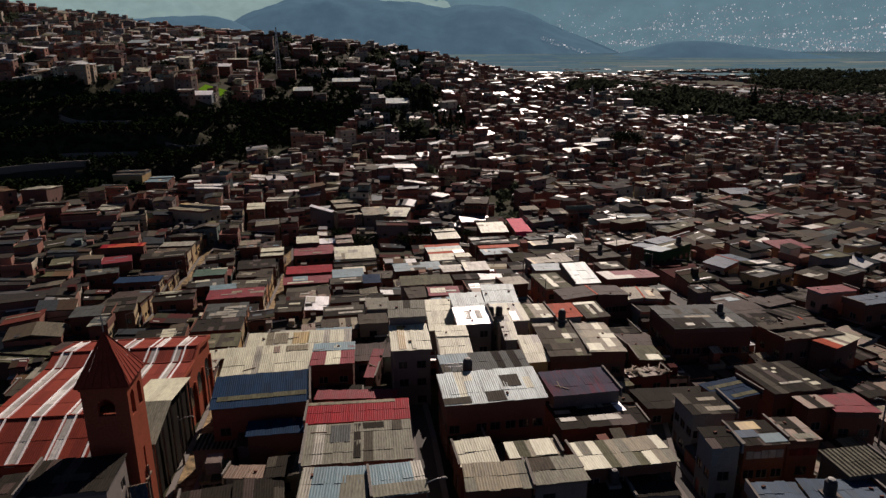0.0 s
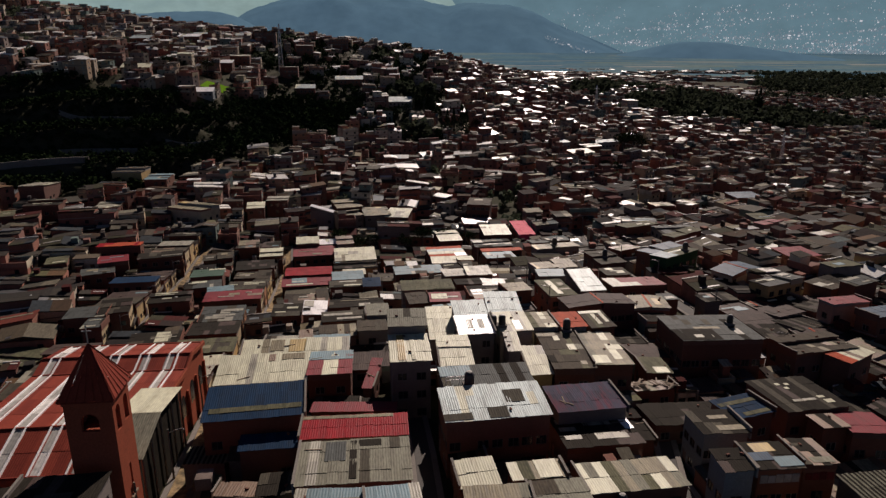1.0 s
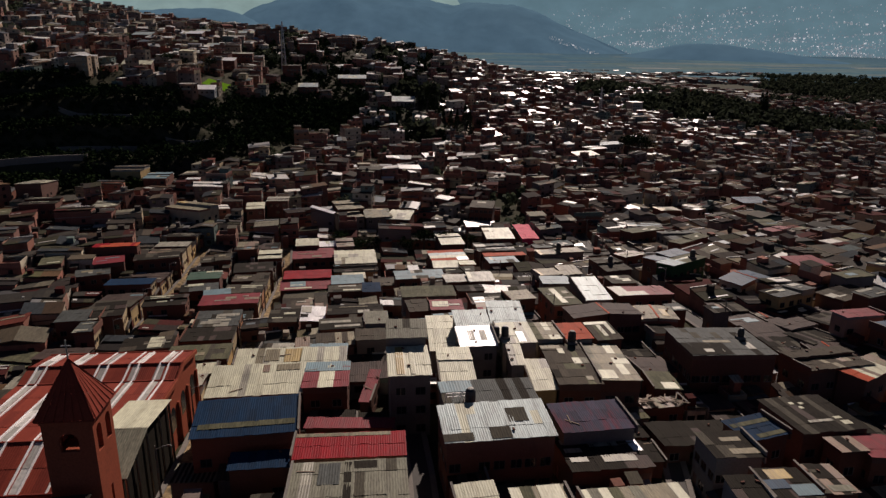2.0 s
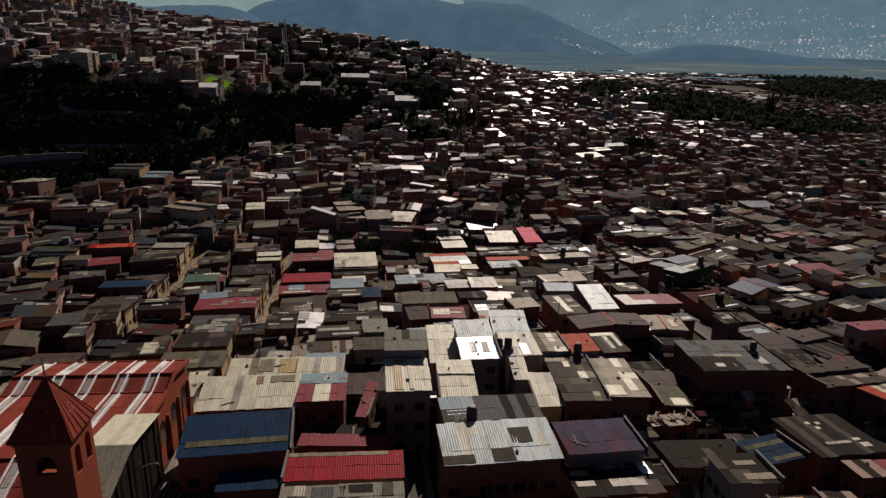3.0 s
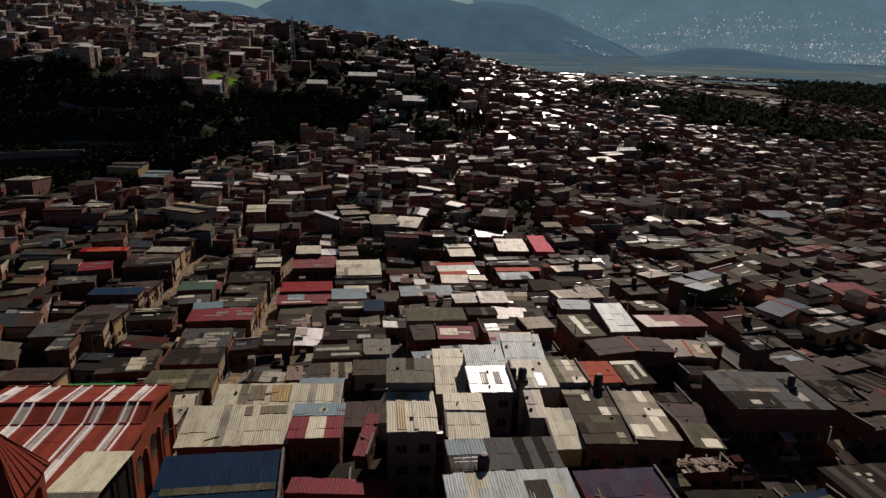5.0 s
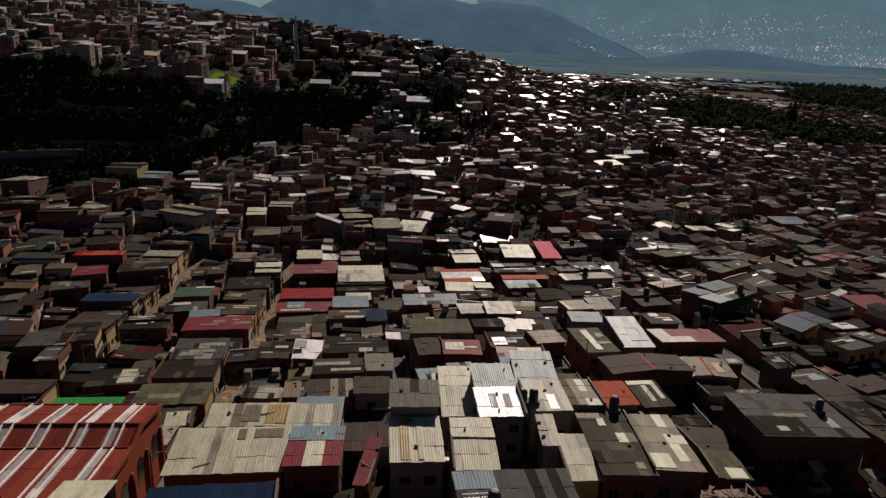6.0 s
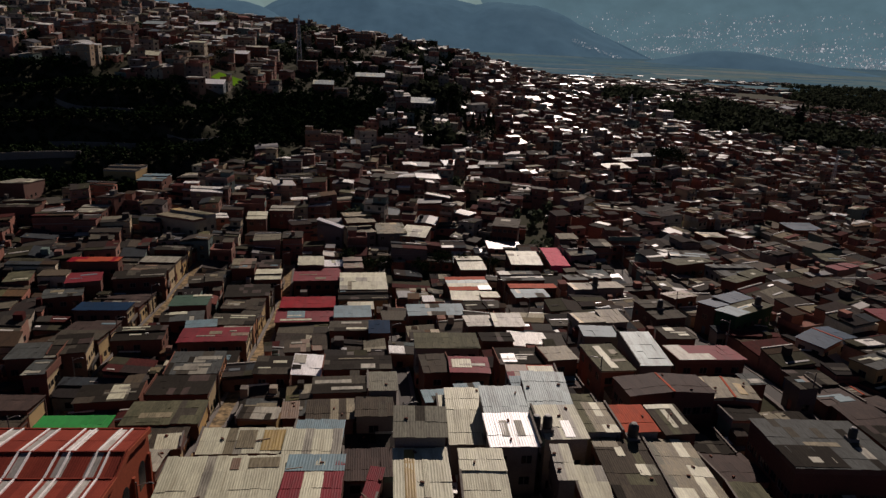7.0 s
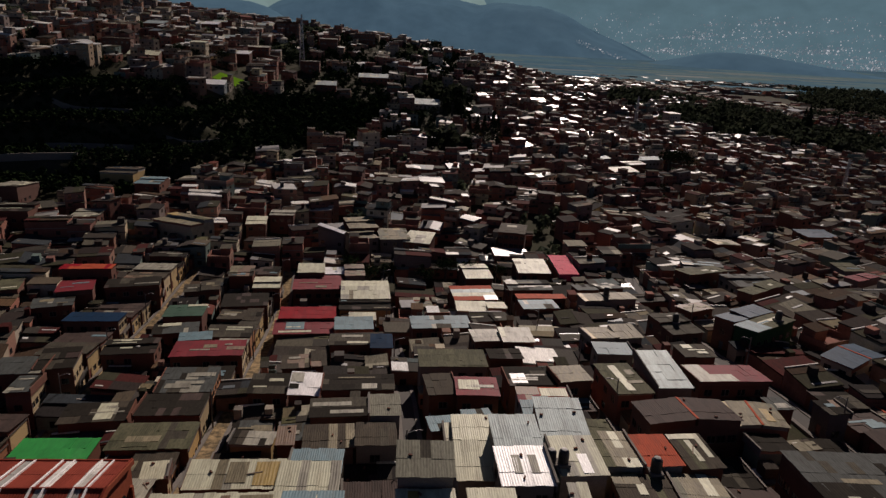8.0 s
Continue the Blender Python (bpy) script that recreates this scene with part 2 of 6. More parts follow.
M["far_shiny"] = surface("far_shiny_roofs", [(0.10, 0.10, 0.098), (0.19, 0.185, 0.175), (0.075, 0.072, 0.07), (0.33, 0.32, 0.29), (0.10, 0.125, 0.135)], 0.44, 0.2, "island", (0.5, 2), 0.4, (0.06, 0.054, 0.046), 0.0, (1.9, 0.35, 1), contrast=0.7)
M["far_pale"] = surface("far_pale_roofs", [(0.52, 0.50, 0.44), (0.70, 0.68, 0.62), (0.40, 0.37, 0.32), (0.60, 0.60, 0.57)], 0.55, 0.0, "island", (0.5, 3), 0.5, (0.2, 0.18, 0.14), 0.0, (1.9, 0.35, 1), 0.2, contrast=0.7)
M["far_dark"] = surface("far_dark_roofs", [(0.038, 0.035, 0.031), (0.025, 0.022, 0.021), (0.050, 0.042, 0.035), (0.035, 0.027, 0.024), (0.063, 0.055, 0.048), (0.068, 0.018, 0.016), (0.047, 0.045, 0.028), (0.038, 0.045, 0.050), (0.058, 0.038, 0.025)], 0.85, 0.0, "island", (0.5, 3), 0.5, (0.025, 0.021, 0.018), 0.0, (1.9, 0.35, 1), 0.03, contrast=0.8)
M["slab_edge"] = surface("cement_slab_edges", [(0.16, 0.145, 0.125), (0.10, 0.09, 0.08), (0.24, 0.21, 0.175)], 0.9, 0, "island", (0.5, 4), 0.5, (0.06, 0.05, 0.042), 0.0, gloss=0.1)


# ---- mesh helpers
class Build:
    """Collects boxes, quads and rings and turns them into one mesh."""

    def __init__(self, *materials):
        self.v, self.f, self.m, self.materials = [], [], [], materials

    def quad(self, a, b, c, d, m=0):
        n = len(self.v)
        self.v += [tuple(a), tuple(b), tuple(c), tuple(d)]
        self.f.append((n, n + 1, n + 2, n + 3))
        self.m.append(m)

    def hexa(self, low, top, m=0):
        """A solid from four low and four top corners, both counterclockwise."""
        n = len(self.v)
        self.v += [tuple(p) for p in low] + [tuple(p) for p in top]
        for f in ((3, 2, 1, 0), (4, 5, 6, 7), (0, 1, 5, 4), (1, 2, 6, 5), (2, 3, 7, 6), (3, 0, 4, 7)):
            self.f.append(tuple(n + i for i in f))
            self.m.append(m)

    def box(self, x0, x1, y0, y1, z0, z1, m=0):
        self.hexa([(x0, y0, z0), (x1, y0, z0), (x1, y1, z0), (x0, y1, z0)], [(x0, y0, z1), (x1, y0, z1), (x1, y1, z1), (x0, y1, z1)], m)

    def lathe(self, cx, cy, profile, sides=14, m=0):
        """Rings of (radius, height) round an upright axis, closed at both ends."""
        n = len(self.v)
        for r, z in profile:
            self.v += [(cx + r * math.cos(math.tau * k / sides), cy + r * math.sin(math.tau * k / sides), z) for k in range(sides)]
        for i in range(len(profile) - 1):
            for k in range(sides):
                a, b = n + i * sides + k, n + i * sides + (k + 1) % sides
                self.f.append((a, b, b + sides, a + sides))
                self.m.append(m)
        self.f.append(tuple(n + k for k in reversed(range(sides))))
        self.f.append(tuple(n + (len(profile) - 1) * sides + k for k in range(sides)))
        self.m += [m, m]

    def beam(self, a, b, r, m=0, r2=None):
        """A four-sided bar from a to b."""
        a, b = Vector(a), Vector(b)
        axis = (b - a).normalized()
        side = axis.cross(Vector((0.3, 0.9, 0.2)) if abs(axis.z) > 0.9 else Vector((0, 0, 1))).normalized()
        up = side.cross(axis)
        q = r if r2 is None else r2
        ring = [(1, 1), (-1, 1), (-1, -1), (1, -1)]
        self.hexa([a + side * s * r + up * t * r for s, t in ring], [b + side * s * q + up * t * q for s, t in ring], m)

    def weld(self):
        """Joins corners that coincide, so that touching faces make one piece."""
        seen, order, kept = {}, [], []
        for p in self.v:
            k = (round(p[0], 3), round(p[1], 3), round(p[2], 3))
            if k not in seen:
                seen[k] = len(kept)
                kept.append(p)
            order.append(seen[k])
        pairs = [(tuple(dict.fromkeys(order[i] for i in f)), m) for f, m in zip(self.f, self.m)]
        pairs = [(f, m) for f, m in pairs if len(f) > 2]
        self.v, self.f, self.m = kept, [f for f, m in pairs], [m for f, m in pairs]
        return self

    def mesh(self, name):
        me = bpy.data.meshes.new(name)
        me.from_pydata(self.v, [], self.f)
        for m in self.materials:
            me.materials.append(m)
        me.polygons.foreach_set("material_index", self.m)
        me.update()
        return me

    def make(self, name, parent=None, at=None, label=""):
        ob = new(name, self.mesh(name))
        if parent is not None:
            ob.parent = parent
        if at is not None:
            ob.matrix_basis = at
        return tagged(ob, label)


def base_empty(name, m):
    ob = new(name)
    ob.empty_display_size = 0.5
    ob.matrix_basis = m
    return ob


def shared(name, mesh, parent, m, label=""):
    ob = new(name, mesh)
    ob.parent = parent
    ob.matrix_basis = m
    return tagged(ob, label)

# ---- the land: heights in metres of nine lines that fan out from the start, at ten cross sections
FAN = (-0.6, -0.42, -0.25, -0.1, 0.05, 0.2, 0.4, 0.6, 0.85)
SECTIONS = (
    (0, (-4, -2, 2, 4, 5, 5, 3, 2, 1)),
    (70, (-9, -7, -3, 0, 1, 0, -2, -3, -4)),
    (130, (-15, -15, -13, -9, -5, -4, -4, -3, -3)),
    (200, (-9, -11, -14, -19, -18, -14, -12, -11, -10)),
    (280, (2, 0, -5, -10, -12, -14, -18, -19, -19)),
    (380, (42, 38, 24, 2, -4, -6, -18, -22, -24)),
    (520, (64, 56, 44, 30, 20, 2, -12, -18, -22)),
    (700, (100, 84, 66, 56, 42, 16, -4, -14, -18)),
    (1000, (100, 74, 50, 36, 24, 8, -8, -12, -14)),
    (1500, (40, 20, 5, 0, -4, -6, -10, -10, -10)),
)


def glide(xs, vs, x):
    """A smooth curve through the values vs at xs, level beyond its ends."""
    if x <= xs[0]:
        return vs[0]
    if x >= xs[-1]:
        return vs[-1]
    i = max(k for k in range(len(xs) - 1) if xs[k] <= x)
    h = xs[i + 1] - xs[i]
    s = (x - xs[i]) / h

    def slope(k):
        a, b = max(k - 1, 0), min(k + 1, len(xs) - 1)
        return (vs[b] - vs[a]) / (xs[b] - xs[a])

    return (vs[i] * (1 + 2 * s) * (1 - s) ** 2 + slope(i) * h * s * (1 - s) ** 2
            + vs[i + 1] * s * s * (3 - 2 * s) + slope(i + 1) * h * s * s * (s - 1))


def ground(x, y):
    yy = max(y, 0.0)
    u = x / (yy + 60)
    z = glide([s[0] for s in SECTIONS], [glide(FAN, s[1], u) for s in SECTIONS], yy)
    # the cut slope: benches with steep faces between them
    q = min(max((-0.13 - u) / 0.08, 0), 1) * min(max((yy - 270) / 20, 0), 1) * min(max((400 - yy) / 20, 0), 1)
    if q > 0:
        k = (z + 3 * math.sin(x * 0.021) + 1.5 * math.sin(x * 0.06 + 1)) / 11.0
        f = k - math.floor(k)
        e = min(max((f - 0.72) / 0.28, 0), 1)
        z += q * 11.0 * (0.12 * f + 0.88 * e * e * (3 - 2 * e) - f)
    far = min(max((y - 1300) / 700, 0), 1)
    return z * (1 - far) - 10 * far


# ---- the ground, one sheet to the horizon
def steps(start, stop, first, growth):
    out, s = [start], first
    while out[-1] < stop:
        out.append(out[-1] + s)
        s *= growth
    return out


rows_y = [-300, -200, -120, -70, -40, -20] + [4.0 * i for i in range(66)] + [264 + 1.6 * i for i in range(90)] + steps(408, 4900, 5.0, 1.03)
cols_s = [-1.9 + 3.9 * i / 170 for i in range(171)]
gv = [(s * (abs(y) + 240), y, ground(s * (abs(y) + 240), y) + 0.25 * noise.noise((s * (abs(y) + 240) * 0.15, y * 0.15, 3.0))) for y in rows_y for s in cols_s]
nc = len(cols_s)
gf = [(r * nc + c, r * nc + c + 1, (r + 1) * nc + c + 1, (r + 1) * nc + c) for r in range(len(rows_y) - 1) for c in range(nc - 1)]
gm = bpy.data.meshes.new("ground")
gm.from_pydata(gv, [], gf)
gm.materials.append(M["soil"])
gm.polygons.foreach_set("use_smooth", [True] * len(gf))
land = tagged(new("ground", gm), "dark earthy hillside ground with patches of grass", "ground", kind="structure")


def street(name, line, width, label):
    """A paved strip laid over the land, with a raised kerb along both sides."""
    b = Build(M["earth_street"] if line[0][0] < -20 else M["asphalt"], M["concrete"])
    pts = []
    for (x0, y0), (x1, y1) in zip(line, line[1:]):
        n = max(int(math.hypot(x1 - x0, y1 - y0) / 4), 1)
        pts += [(x0 + (x1 - x0) * i / n, y0 + (y1 - y0) * i / n) for i in range(n)]
    pts.append(line[-1])
    for (x0, y0), (x1, y1) in zip(pts, pts[1:]):
        l = math.hypot(x1 - x0, y1 - y0)
        nx, ny = -(y1 - y0) / l, (x1 - x0) / l

        def at(x, y, o, lift):
            return (x + nx * o, y + ny * o, ground(x, y) + lift)

        h = width / 2
        b.quad(at(x0, y0, h, 0.35), at(x0, y0, -h, 0.35), at(x1, y1, -h, 0.35), at(x1, y1, h, 0.35))
        for s in (1, -1):
            o, i = s * h, s * (h - 0.7)
            low = [at(x0, y0, o, -0.5), at(x1, y1, o, -0.5), at(x1, y1, i, -0.5), at(x0, y0, i, -0.5)]
            top = [at(x0, y0, o, 0.5), at(x1, y1, o, 0.5), at(x1, y1, i, 0.5), at(x0, y0, i, 0.5)]
            if s < 0:
                low, top = low[::-1], top[::-1]
            b.hexa(low[::-1], top[::-1], 1)
    return tagged(b.make(name), label, "street", kind="structure")


STREETS = (
    ((1.6, 20), (1.7, 70), (0.2, 130), (-1.2, 160), (-3.2, 195), (-4, 226)),
    ((-27.0, 30), (-27.0, 60), (-27.9, 82), (-29.2, 100), (-29.1, 150), (-29.9, 172), (-31.0, 205), (-33, 226)),
    ((-57, 107), (-57.4, 128), (-57.6, 150), (-57.4, 168), (-57, 190), (-57.4, 222)),
    ((30, 30), (31, 64), (35, 77)),
    ((29.4, 112), (29.5, 126), (29, 148), (26.8, 178), (26.2, 200), (26, 226)),
    ((58, 40), (62, 84), (62, 100), (61, 126), (60, 150), (62, 176), (66, 206), (70, 232)),
)
STREET_WIDTHS = (3.4, 3.6, 3.2, 3.0, 2.6, 4.2)
for line, width in zip(STREETS, STREET_WIDTHS):
    street("street", line, width, "narrow worn grey street between the rows of houses")


def street_gap(x, y):
    """Metres from a place to the edge of the nearest street."""
    best = 1e9
    for line, width in zip(STREETS, STREET_WIDTHS):
        for (x0, y0), (x1, y1) in zip(line, line[1:]):
            dx, dy = x1 - x0, y1 - y0
            k = min(max(((x - x0) * dx + (y - y0) * dy) / (dx * dx + dy * dy), 0), 1)
            best = min(best, math.hypot(x - x0 - k * dx, y - y0 - k * dy) - width / 2)
    return best


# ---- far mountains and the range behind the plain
# Air haze is painted into these slopes as blue tint and glow.
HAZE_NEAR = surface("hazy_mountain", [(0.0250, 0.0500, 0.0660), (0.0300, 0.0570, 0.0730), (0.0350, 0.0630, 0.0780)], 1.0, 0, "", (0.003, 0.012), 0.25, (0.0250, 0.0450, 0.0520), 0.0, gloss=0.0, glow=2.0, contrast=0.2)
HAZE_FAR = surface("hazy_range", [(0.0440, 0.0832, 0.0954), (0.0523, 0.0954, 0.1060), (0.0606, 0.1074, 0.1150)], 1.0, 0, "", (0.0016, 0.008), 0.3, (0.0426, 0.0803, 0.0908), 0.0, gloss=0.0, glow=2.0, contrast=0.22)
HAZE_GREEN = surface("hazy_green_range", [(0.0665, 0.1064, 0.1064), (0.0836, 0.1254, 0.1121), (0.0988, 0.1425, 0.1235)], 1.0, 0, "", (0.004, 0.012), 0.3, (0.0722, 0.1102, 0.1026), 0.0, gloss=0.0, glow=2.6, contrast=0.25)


def at_bearing(degrees, distance):
    a = radians(degrees)
    return distance * math.sin(a), distance * math.cos(a)


def mountain(name, ridge, distance, depth, material, rough, label, floor=-14):
    """A mountain body whose ridge line passes through (bearing in degrees, height), with a sloping front and a rounded back."""
    b = Build(material)
    n, k = 170, 16
    bearings, heights = [p[0] for p in ridge], [p[1] for p in ridge]
    for j in range(k + 1):
        f = j / k
        for i in range(n + 1):
            bearing = bearings[0] + (bearings[-1] - bearings[0]) * i / n
            x, y = at_bearing(bearing, distance + depth * f)
            folds = noise.fractal((x * 0.005, y * 0.005, 1.0), 0.9, 2.1, 5)
            z = floor + glide(bearings, heights, bearing) * math.sin(math.pi * f * 0.62) * (1 + rough * folds * (0.4 + abs(0.8 - f)))
            b.v.append((x, y, z))
    b.f = [(j * (n + 1) + i, j * (n + 1) + i + 1, (j + 1) * (n + 1) + i + 1, (j + 1) * (n + 1) + i) for j in range(k) for i in range(n)]
    b.m = [0] * len(b.f)
    ob = b.make(name)
    ob.data.polygons.foreach_set("use_smooth", [True] * len(b.f))
    return tagged(ob, label, "mountain", kind="structure")


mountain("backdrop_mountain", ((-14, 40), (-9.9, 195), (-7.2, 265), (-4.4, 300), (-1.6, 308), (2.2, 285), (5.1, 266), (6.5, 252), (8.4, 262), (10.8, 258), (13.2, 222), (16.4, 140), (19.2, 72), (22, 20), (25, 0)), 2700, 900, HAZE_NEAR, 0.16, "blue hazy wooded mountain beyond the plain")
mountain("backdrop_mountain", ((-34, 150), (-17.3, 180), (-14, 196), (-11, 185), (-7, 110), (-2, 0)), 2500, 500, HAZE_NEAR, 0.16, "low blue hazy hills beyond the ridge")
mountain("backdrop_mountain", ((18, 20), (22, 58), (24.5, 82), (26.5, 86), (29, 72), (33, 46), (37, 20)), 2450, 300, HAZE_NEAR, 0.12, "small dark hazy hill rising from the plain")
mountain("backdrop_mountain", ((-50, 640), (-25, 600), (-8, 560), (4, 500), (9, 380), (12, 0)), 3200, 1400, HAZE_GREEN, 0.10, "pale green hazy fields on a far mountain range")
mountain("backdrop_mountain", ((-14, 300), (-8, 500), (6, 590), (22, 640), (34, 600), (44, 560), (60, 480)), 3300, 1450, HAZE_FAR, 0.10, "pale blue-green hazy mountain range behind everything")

# ---- the plain: fields and farm tracks far off
def plain():
    r = random.Random(31)
    # field colours hold the haze: turned blue-grey and glowing
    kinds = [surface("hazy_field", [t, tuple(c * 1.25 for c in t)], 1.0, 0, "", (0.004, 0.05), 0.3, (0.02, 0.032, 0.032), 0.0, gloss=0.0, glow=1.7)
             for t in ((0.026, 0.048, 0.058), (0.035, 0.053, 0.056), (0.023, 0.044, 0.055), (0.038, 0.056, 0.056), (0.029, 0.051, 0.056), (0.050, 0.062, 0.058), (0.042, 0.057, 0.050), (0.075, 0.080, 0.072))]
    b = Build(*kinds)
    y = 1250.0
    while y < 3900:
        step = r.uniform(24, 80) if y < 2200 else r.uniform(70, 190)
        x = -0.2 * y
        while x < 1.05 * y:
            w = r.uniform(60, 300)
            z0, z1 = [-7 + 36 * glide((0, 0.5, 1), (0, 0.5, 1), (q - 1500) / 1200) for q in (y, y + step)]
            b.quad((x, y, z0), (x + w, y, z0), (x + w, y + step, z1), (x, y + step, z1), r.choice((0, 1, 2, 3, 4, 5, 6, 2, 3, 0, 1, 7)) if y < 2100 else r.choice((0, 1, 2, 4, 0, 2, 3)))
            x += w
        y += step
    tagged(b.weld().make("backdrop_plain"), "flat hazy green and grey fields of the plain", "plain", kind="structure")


plain()


def far_town():
    """Specks of pale houses in ribbons on the foot of the far range, along the plain and on the flank of the near mountain."""
    r = random.Random(41)
    # house specks glow; haze and sun glints are put into their colours
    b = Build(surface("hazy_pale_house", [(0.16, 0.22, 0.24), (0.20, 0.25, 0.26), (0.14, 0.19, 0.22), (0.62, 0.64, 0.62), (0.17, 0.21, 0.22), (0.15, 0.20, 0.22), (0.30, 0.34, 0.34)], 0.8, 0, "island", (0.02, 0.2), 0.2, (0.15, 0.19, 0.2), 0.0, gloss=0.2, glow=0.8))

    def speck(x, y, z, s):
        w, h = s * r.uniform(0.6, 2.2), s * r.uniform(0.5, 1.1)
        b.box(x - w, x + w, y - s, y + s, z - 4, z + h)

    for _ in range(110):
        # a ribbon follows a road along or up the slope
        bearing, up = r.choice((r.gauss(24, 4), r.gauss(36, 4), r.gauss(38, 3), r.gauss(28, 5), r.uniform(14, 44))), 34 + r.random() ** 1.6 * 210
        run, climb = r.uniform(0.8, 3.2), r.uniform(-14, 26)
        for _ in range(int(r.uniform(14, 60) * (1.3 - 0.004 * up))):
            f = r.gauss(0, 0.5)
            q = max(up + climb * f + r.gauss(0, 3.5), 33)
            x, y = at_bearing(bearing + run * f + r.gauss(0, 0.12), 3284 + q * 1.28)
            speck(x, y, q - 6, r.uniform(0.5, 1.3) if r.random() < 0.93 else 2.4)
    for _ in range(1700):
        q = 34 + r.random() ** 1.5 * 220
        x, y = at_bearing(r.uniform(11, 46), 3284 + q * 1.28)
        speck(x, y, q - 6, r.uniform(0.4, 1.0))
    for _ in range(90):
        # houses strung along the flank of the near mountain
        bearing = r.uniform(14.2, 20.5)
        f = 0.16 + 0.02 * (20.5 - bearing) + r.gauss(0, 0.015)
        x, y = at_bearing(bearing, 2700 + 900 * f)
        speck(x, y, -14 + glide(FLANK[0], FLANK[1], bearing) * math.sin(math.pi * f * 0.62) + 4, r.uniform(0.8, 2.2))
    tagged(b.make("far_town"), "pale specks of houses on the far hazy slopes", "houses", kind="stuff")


FLANK = ((13.2, 16.4, 19.2, 22), (222, 140, 72, 20))
far_town()


# ---- houses
STYLES = {
    "red": ("sheet_red",) * 9,
    "darkred": ("sheet_darkred",) * 12,
    "grey": ("sheet_grey",) * 14 + ("sheet_dark", "sheet_greybrown"),
    "oldgrey": ("sheet_oldgrey",) * 14 + ("sheet_greylight", "sheet_grey"),
    "greybrown": ("sheet_greybrown",) * 12 + ("sheet_tan", "sheet_grey", "sheet_rust"),
    "slate": ("sheet_slate",) * 10 + ("sheet_grey", "sheet_dark", "sheet_greylight"),
    "greylight": ("sheet_greylight",) * 12 + ("sheet_grey", "sheet_cream"),
    "bluegrey": ("sheet_bluegrey",) * 12 + ("sheet_grey", "sheet_greylight"),
    "blue": ("sheet_blue",) * 12,
    "zinc": ("sheet_zinc",) * 14 + ("sheet_cream",),
    "rust": ("sheet_rust",) * 6 + ("sheet_tan", "sheet_dark", "sheet_grey"),
    "cream": ("sheet_cream",) * 22 + ("sheet_greylight", "sheet_tan"),
    "white": ("sheet_white",) * 9 + ("sheet_cream",),
    "redstripe": ("sheet_darkred", "sheet_cream"),
    "zebra": ("sheet_oldgrey", "sheet_dark"),
    "terracotta": ("sheet_terracotta",) * 9,
    "patch": ("sheet_dark", "sheet_grey", "sheet_greybrown", "sheet_dark", "sheet_greybrown", "sheet_greylight"),
    "redblue": ("sheet_redblue",) * 9,
    "dark": ("sheet_dark",) * 8 + ("sheet_grey", "sheet_brown"),
    "olive": ("sheet_olive",) * 9 + ("sheet_grey",),
    "olive_green": ("sheet_olive",) * 9,
    "orange": ("sheet_terracotta", "sheet_red", "sheet_terracotta"),
    "orangestripe": ("sheet_terracotta", "sheet_cream", "sheet_zinc"),
    "green": ("sheet_green",) * 9,
    "green_tarp": ("sheet_tarp",) * 9,
    "tan": ("sheet_tan",) * 14 + ("sheet_oldgrey", "sheet_olive", "sheet_yellow"),
    "brown": ("sheet_brown",) * 9,
    "stripes": ("sheet_dark", "sheet_grey", "sheet_dark"),
    "rustred": ("sheet_terracotta", "sheet_rust", "sheet_cream", "sheet_darkred"),
    "pink": ("sheet_pink",) * 9,
    "steelblue": ("sheet_steelblue",) * 9,
    "mossdark": ("sheet_greybrown",) * 5 + ("sheet_olive", "sheet_dark", "sheet_olive"),
    "mosspale": ("sheet_oldgrey", "sheet_tan", "sheet_cream", "sheet_tan", "sheet_cream", "sheet_olive", "sheet_oldgrey", "sheet_tan", "sheet_cream"),
}
WORDS = {
    "red": "bright red", "darkred": "dark red", "grey": "weathered grey", "greybrown": "weathered brownish grey", "greylight": "light grey", "slate": "weathered blue-grey", "oldgrey": "old olive-grey", "bluegrey": "blue-grey", "blue": "deep blue", "zinc": "shiny zinc",
    "rust": "rusty brown", "cream": "pale cream", "white": "bright white", "redstripe": "red and white striped", "terracotta": "terracotta", "zebra": "dark and pale striped",
    "patch": "patchwork dark and pale", "redblue": "purple-blue", "dark": "dark grey", "olive": "mossy olive", "olive_green": "olive green",
    "orange": "orange-red", "orangestripe": "orange and cream striped", "green": "dark green", "green_tarp": "bright green", "tan": "tan",
    "brown": "brown", "stripes": "dark striped", "rustred": "rust-red patchwork", "pink": "pink-sheened red", "steelblue": "steel blue", "mossdark": "dark mossy brown", "mosspale": "patched olive-cream",
}
WALL_WORDS = {"brick": "raw red brick", "plaster": "painted plaster", "block": "grey block", "facade": "ochre painted", "green_paint": "dark green painted", "pale_paint": "pale grey painted"}


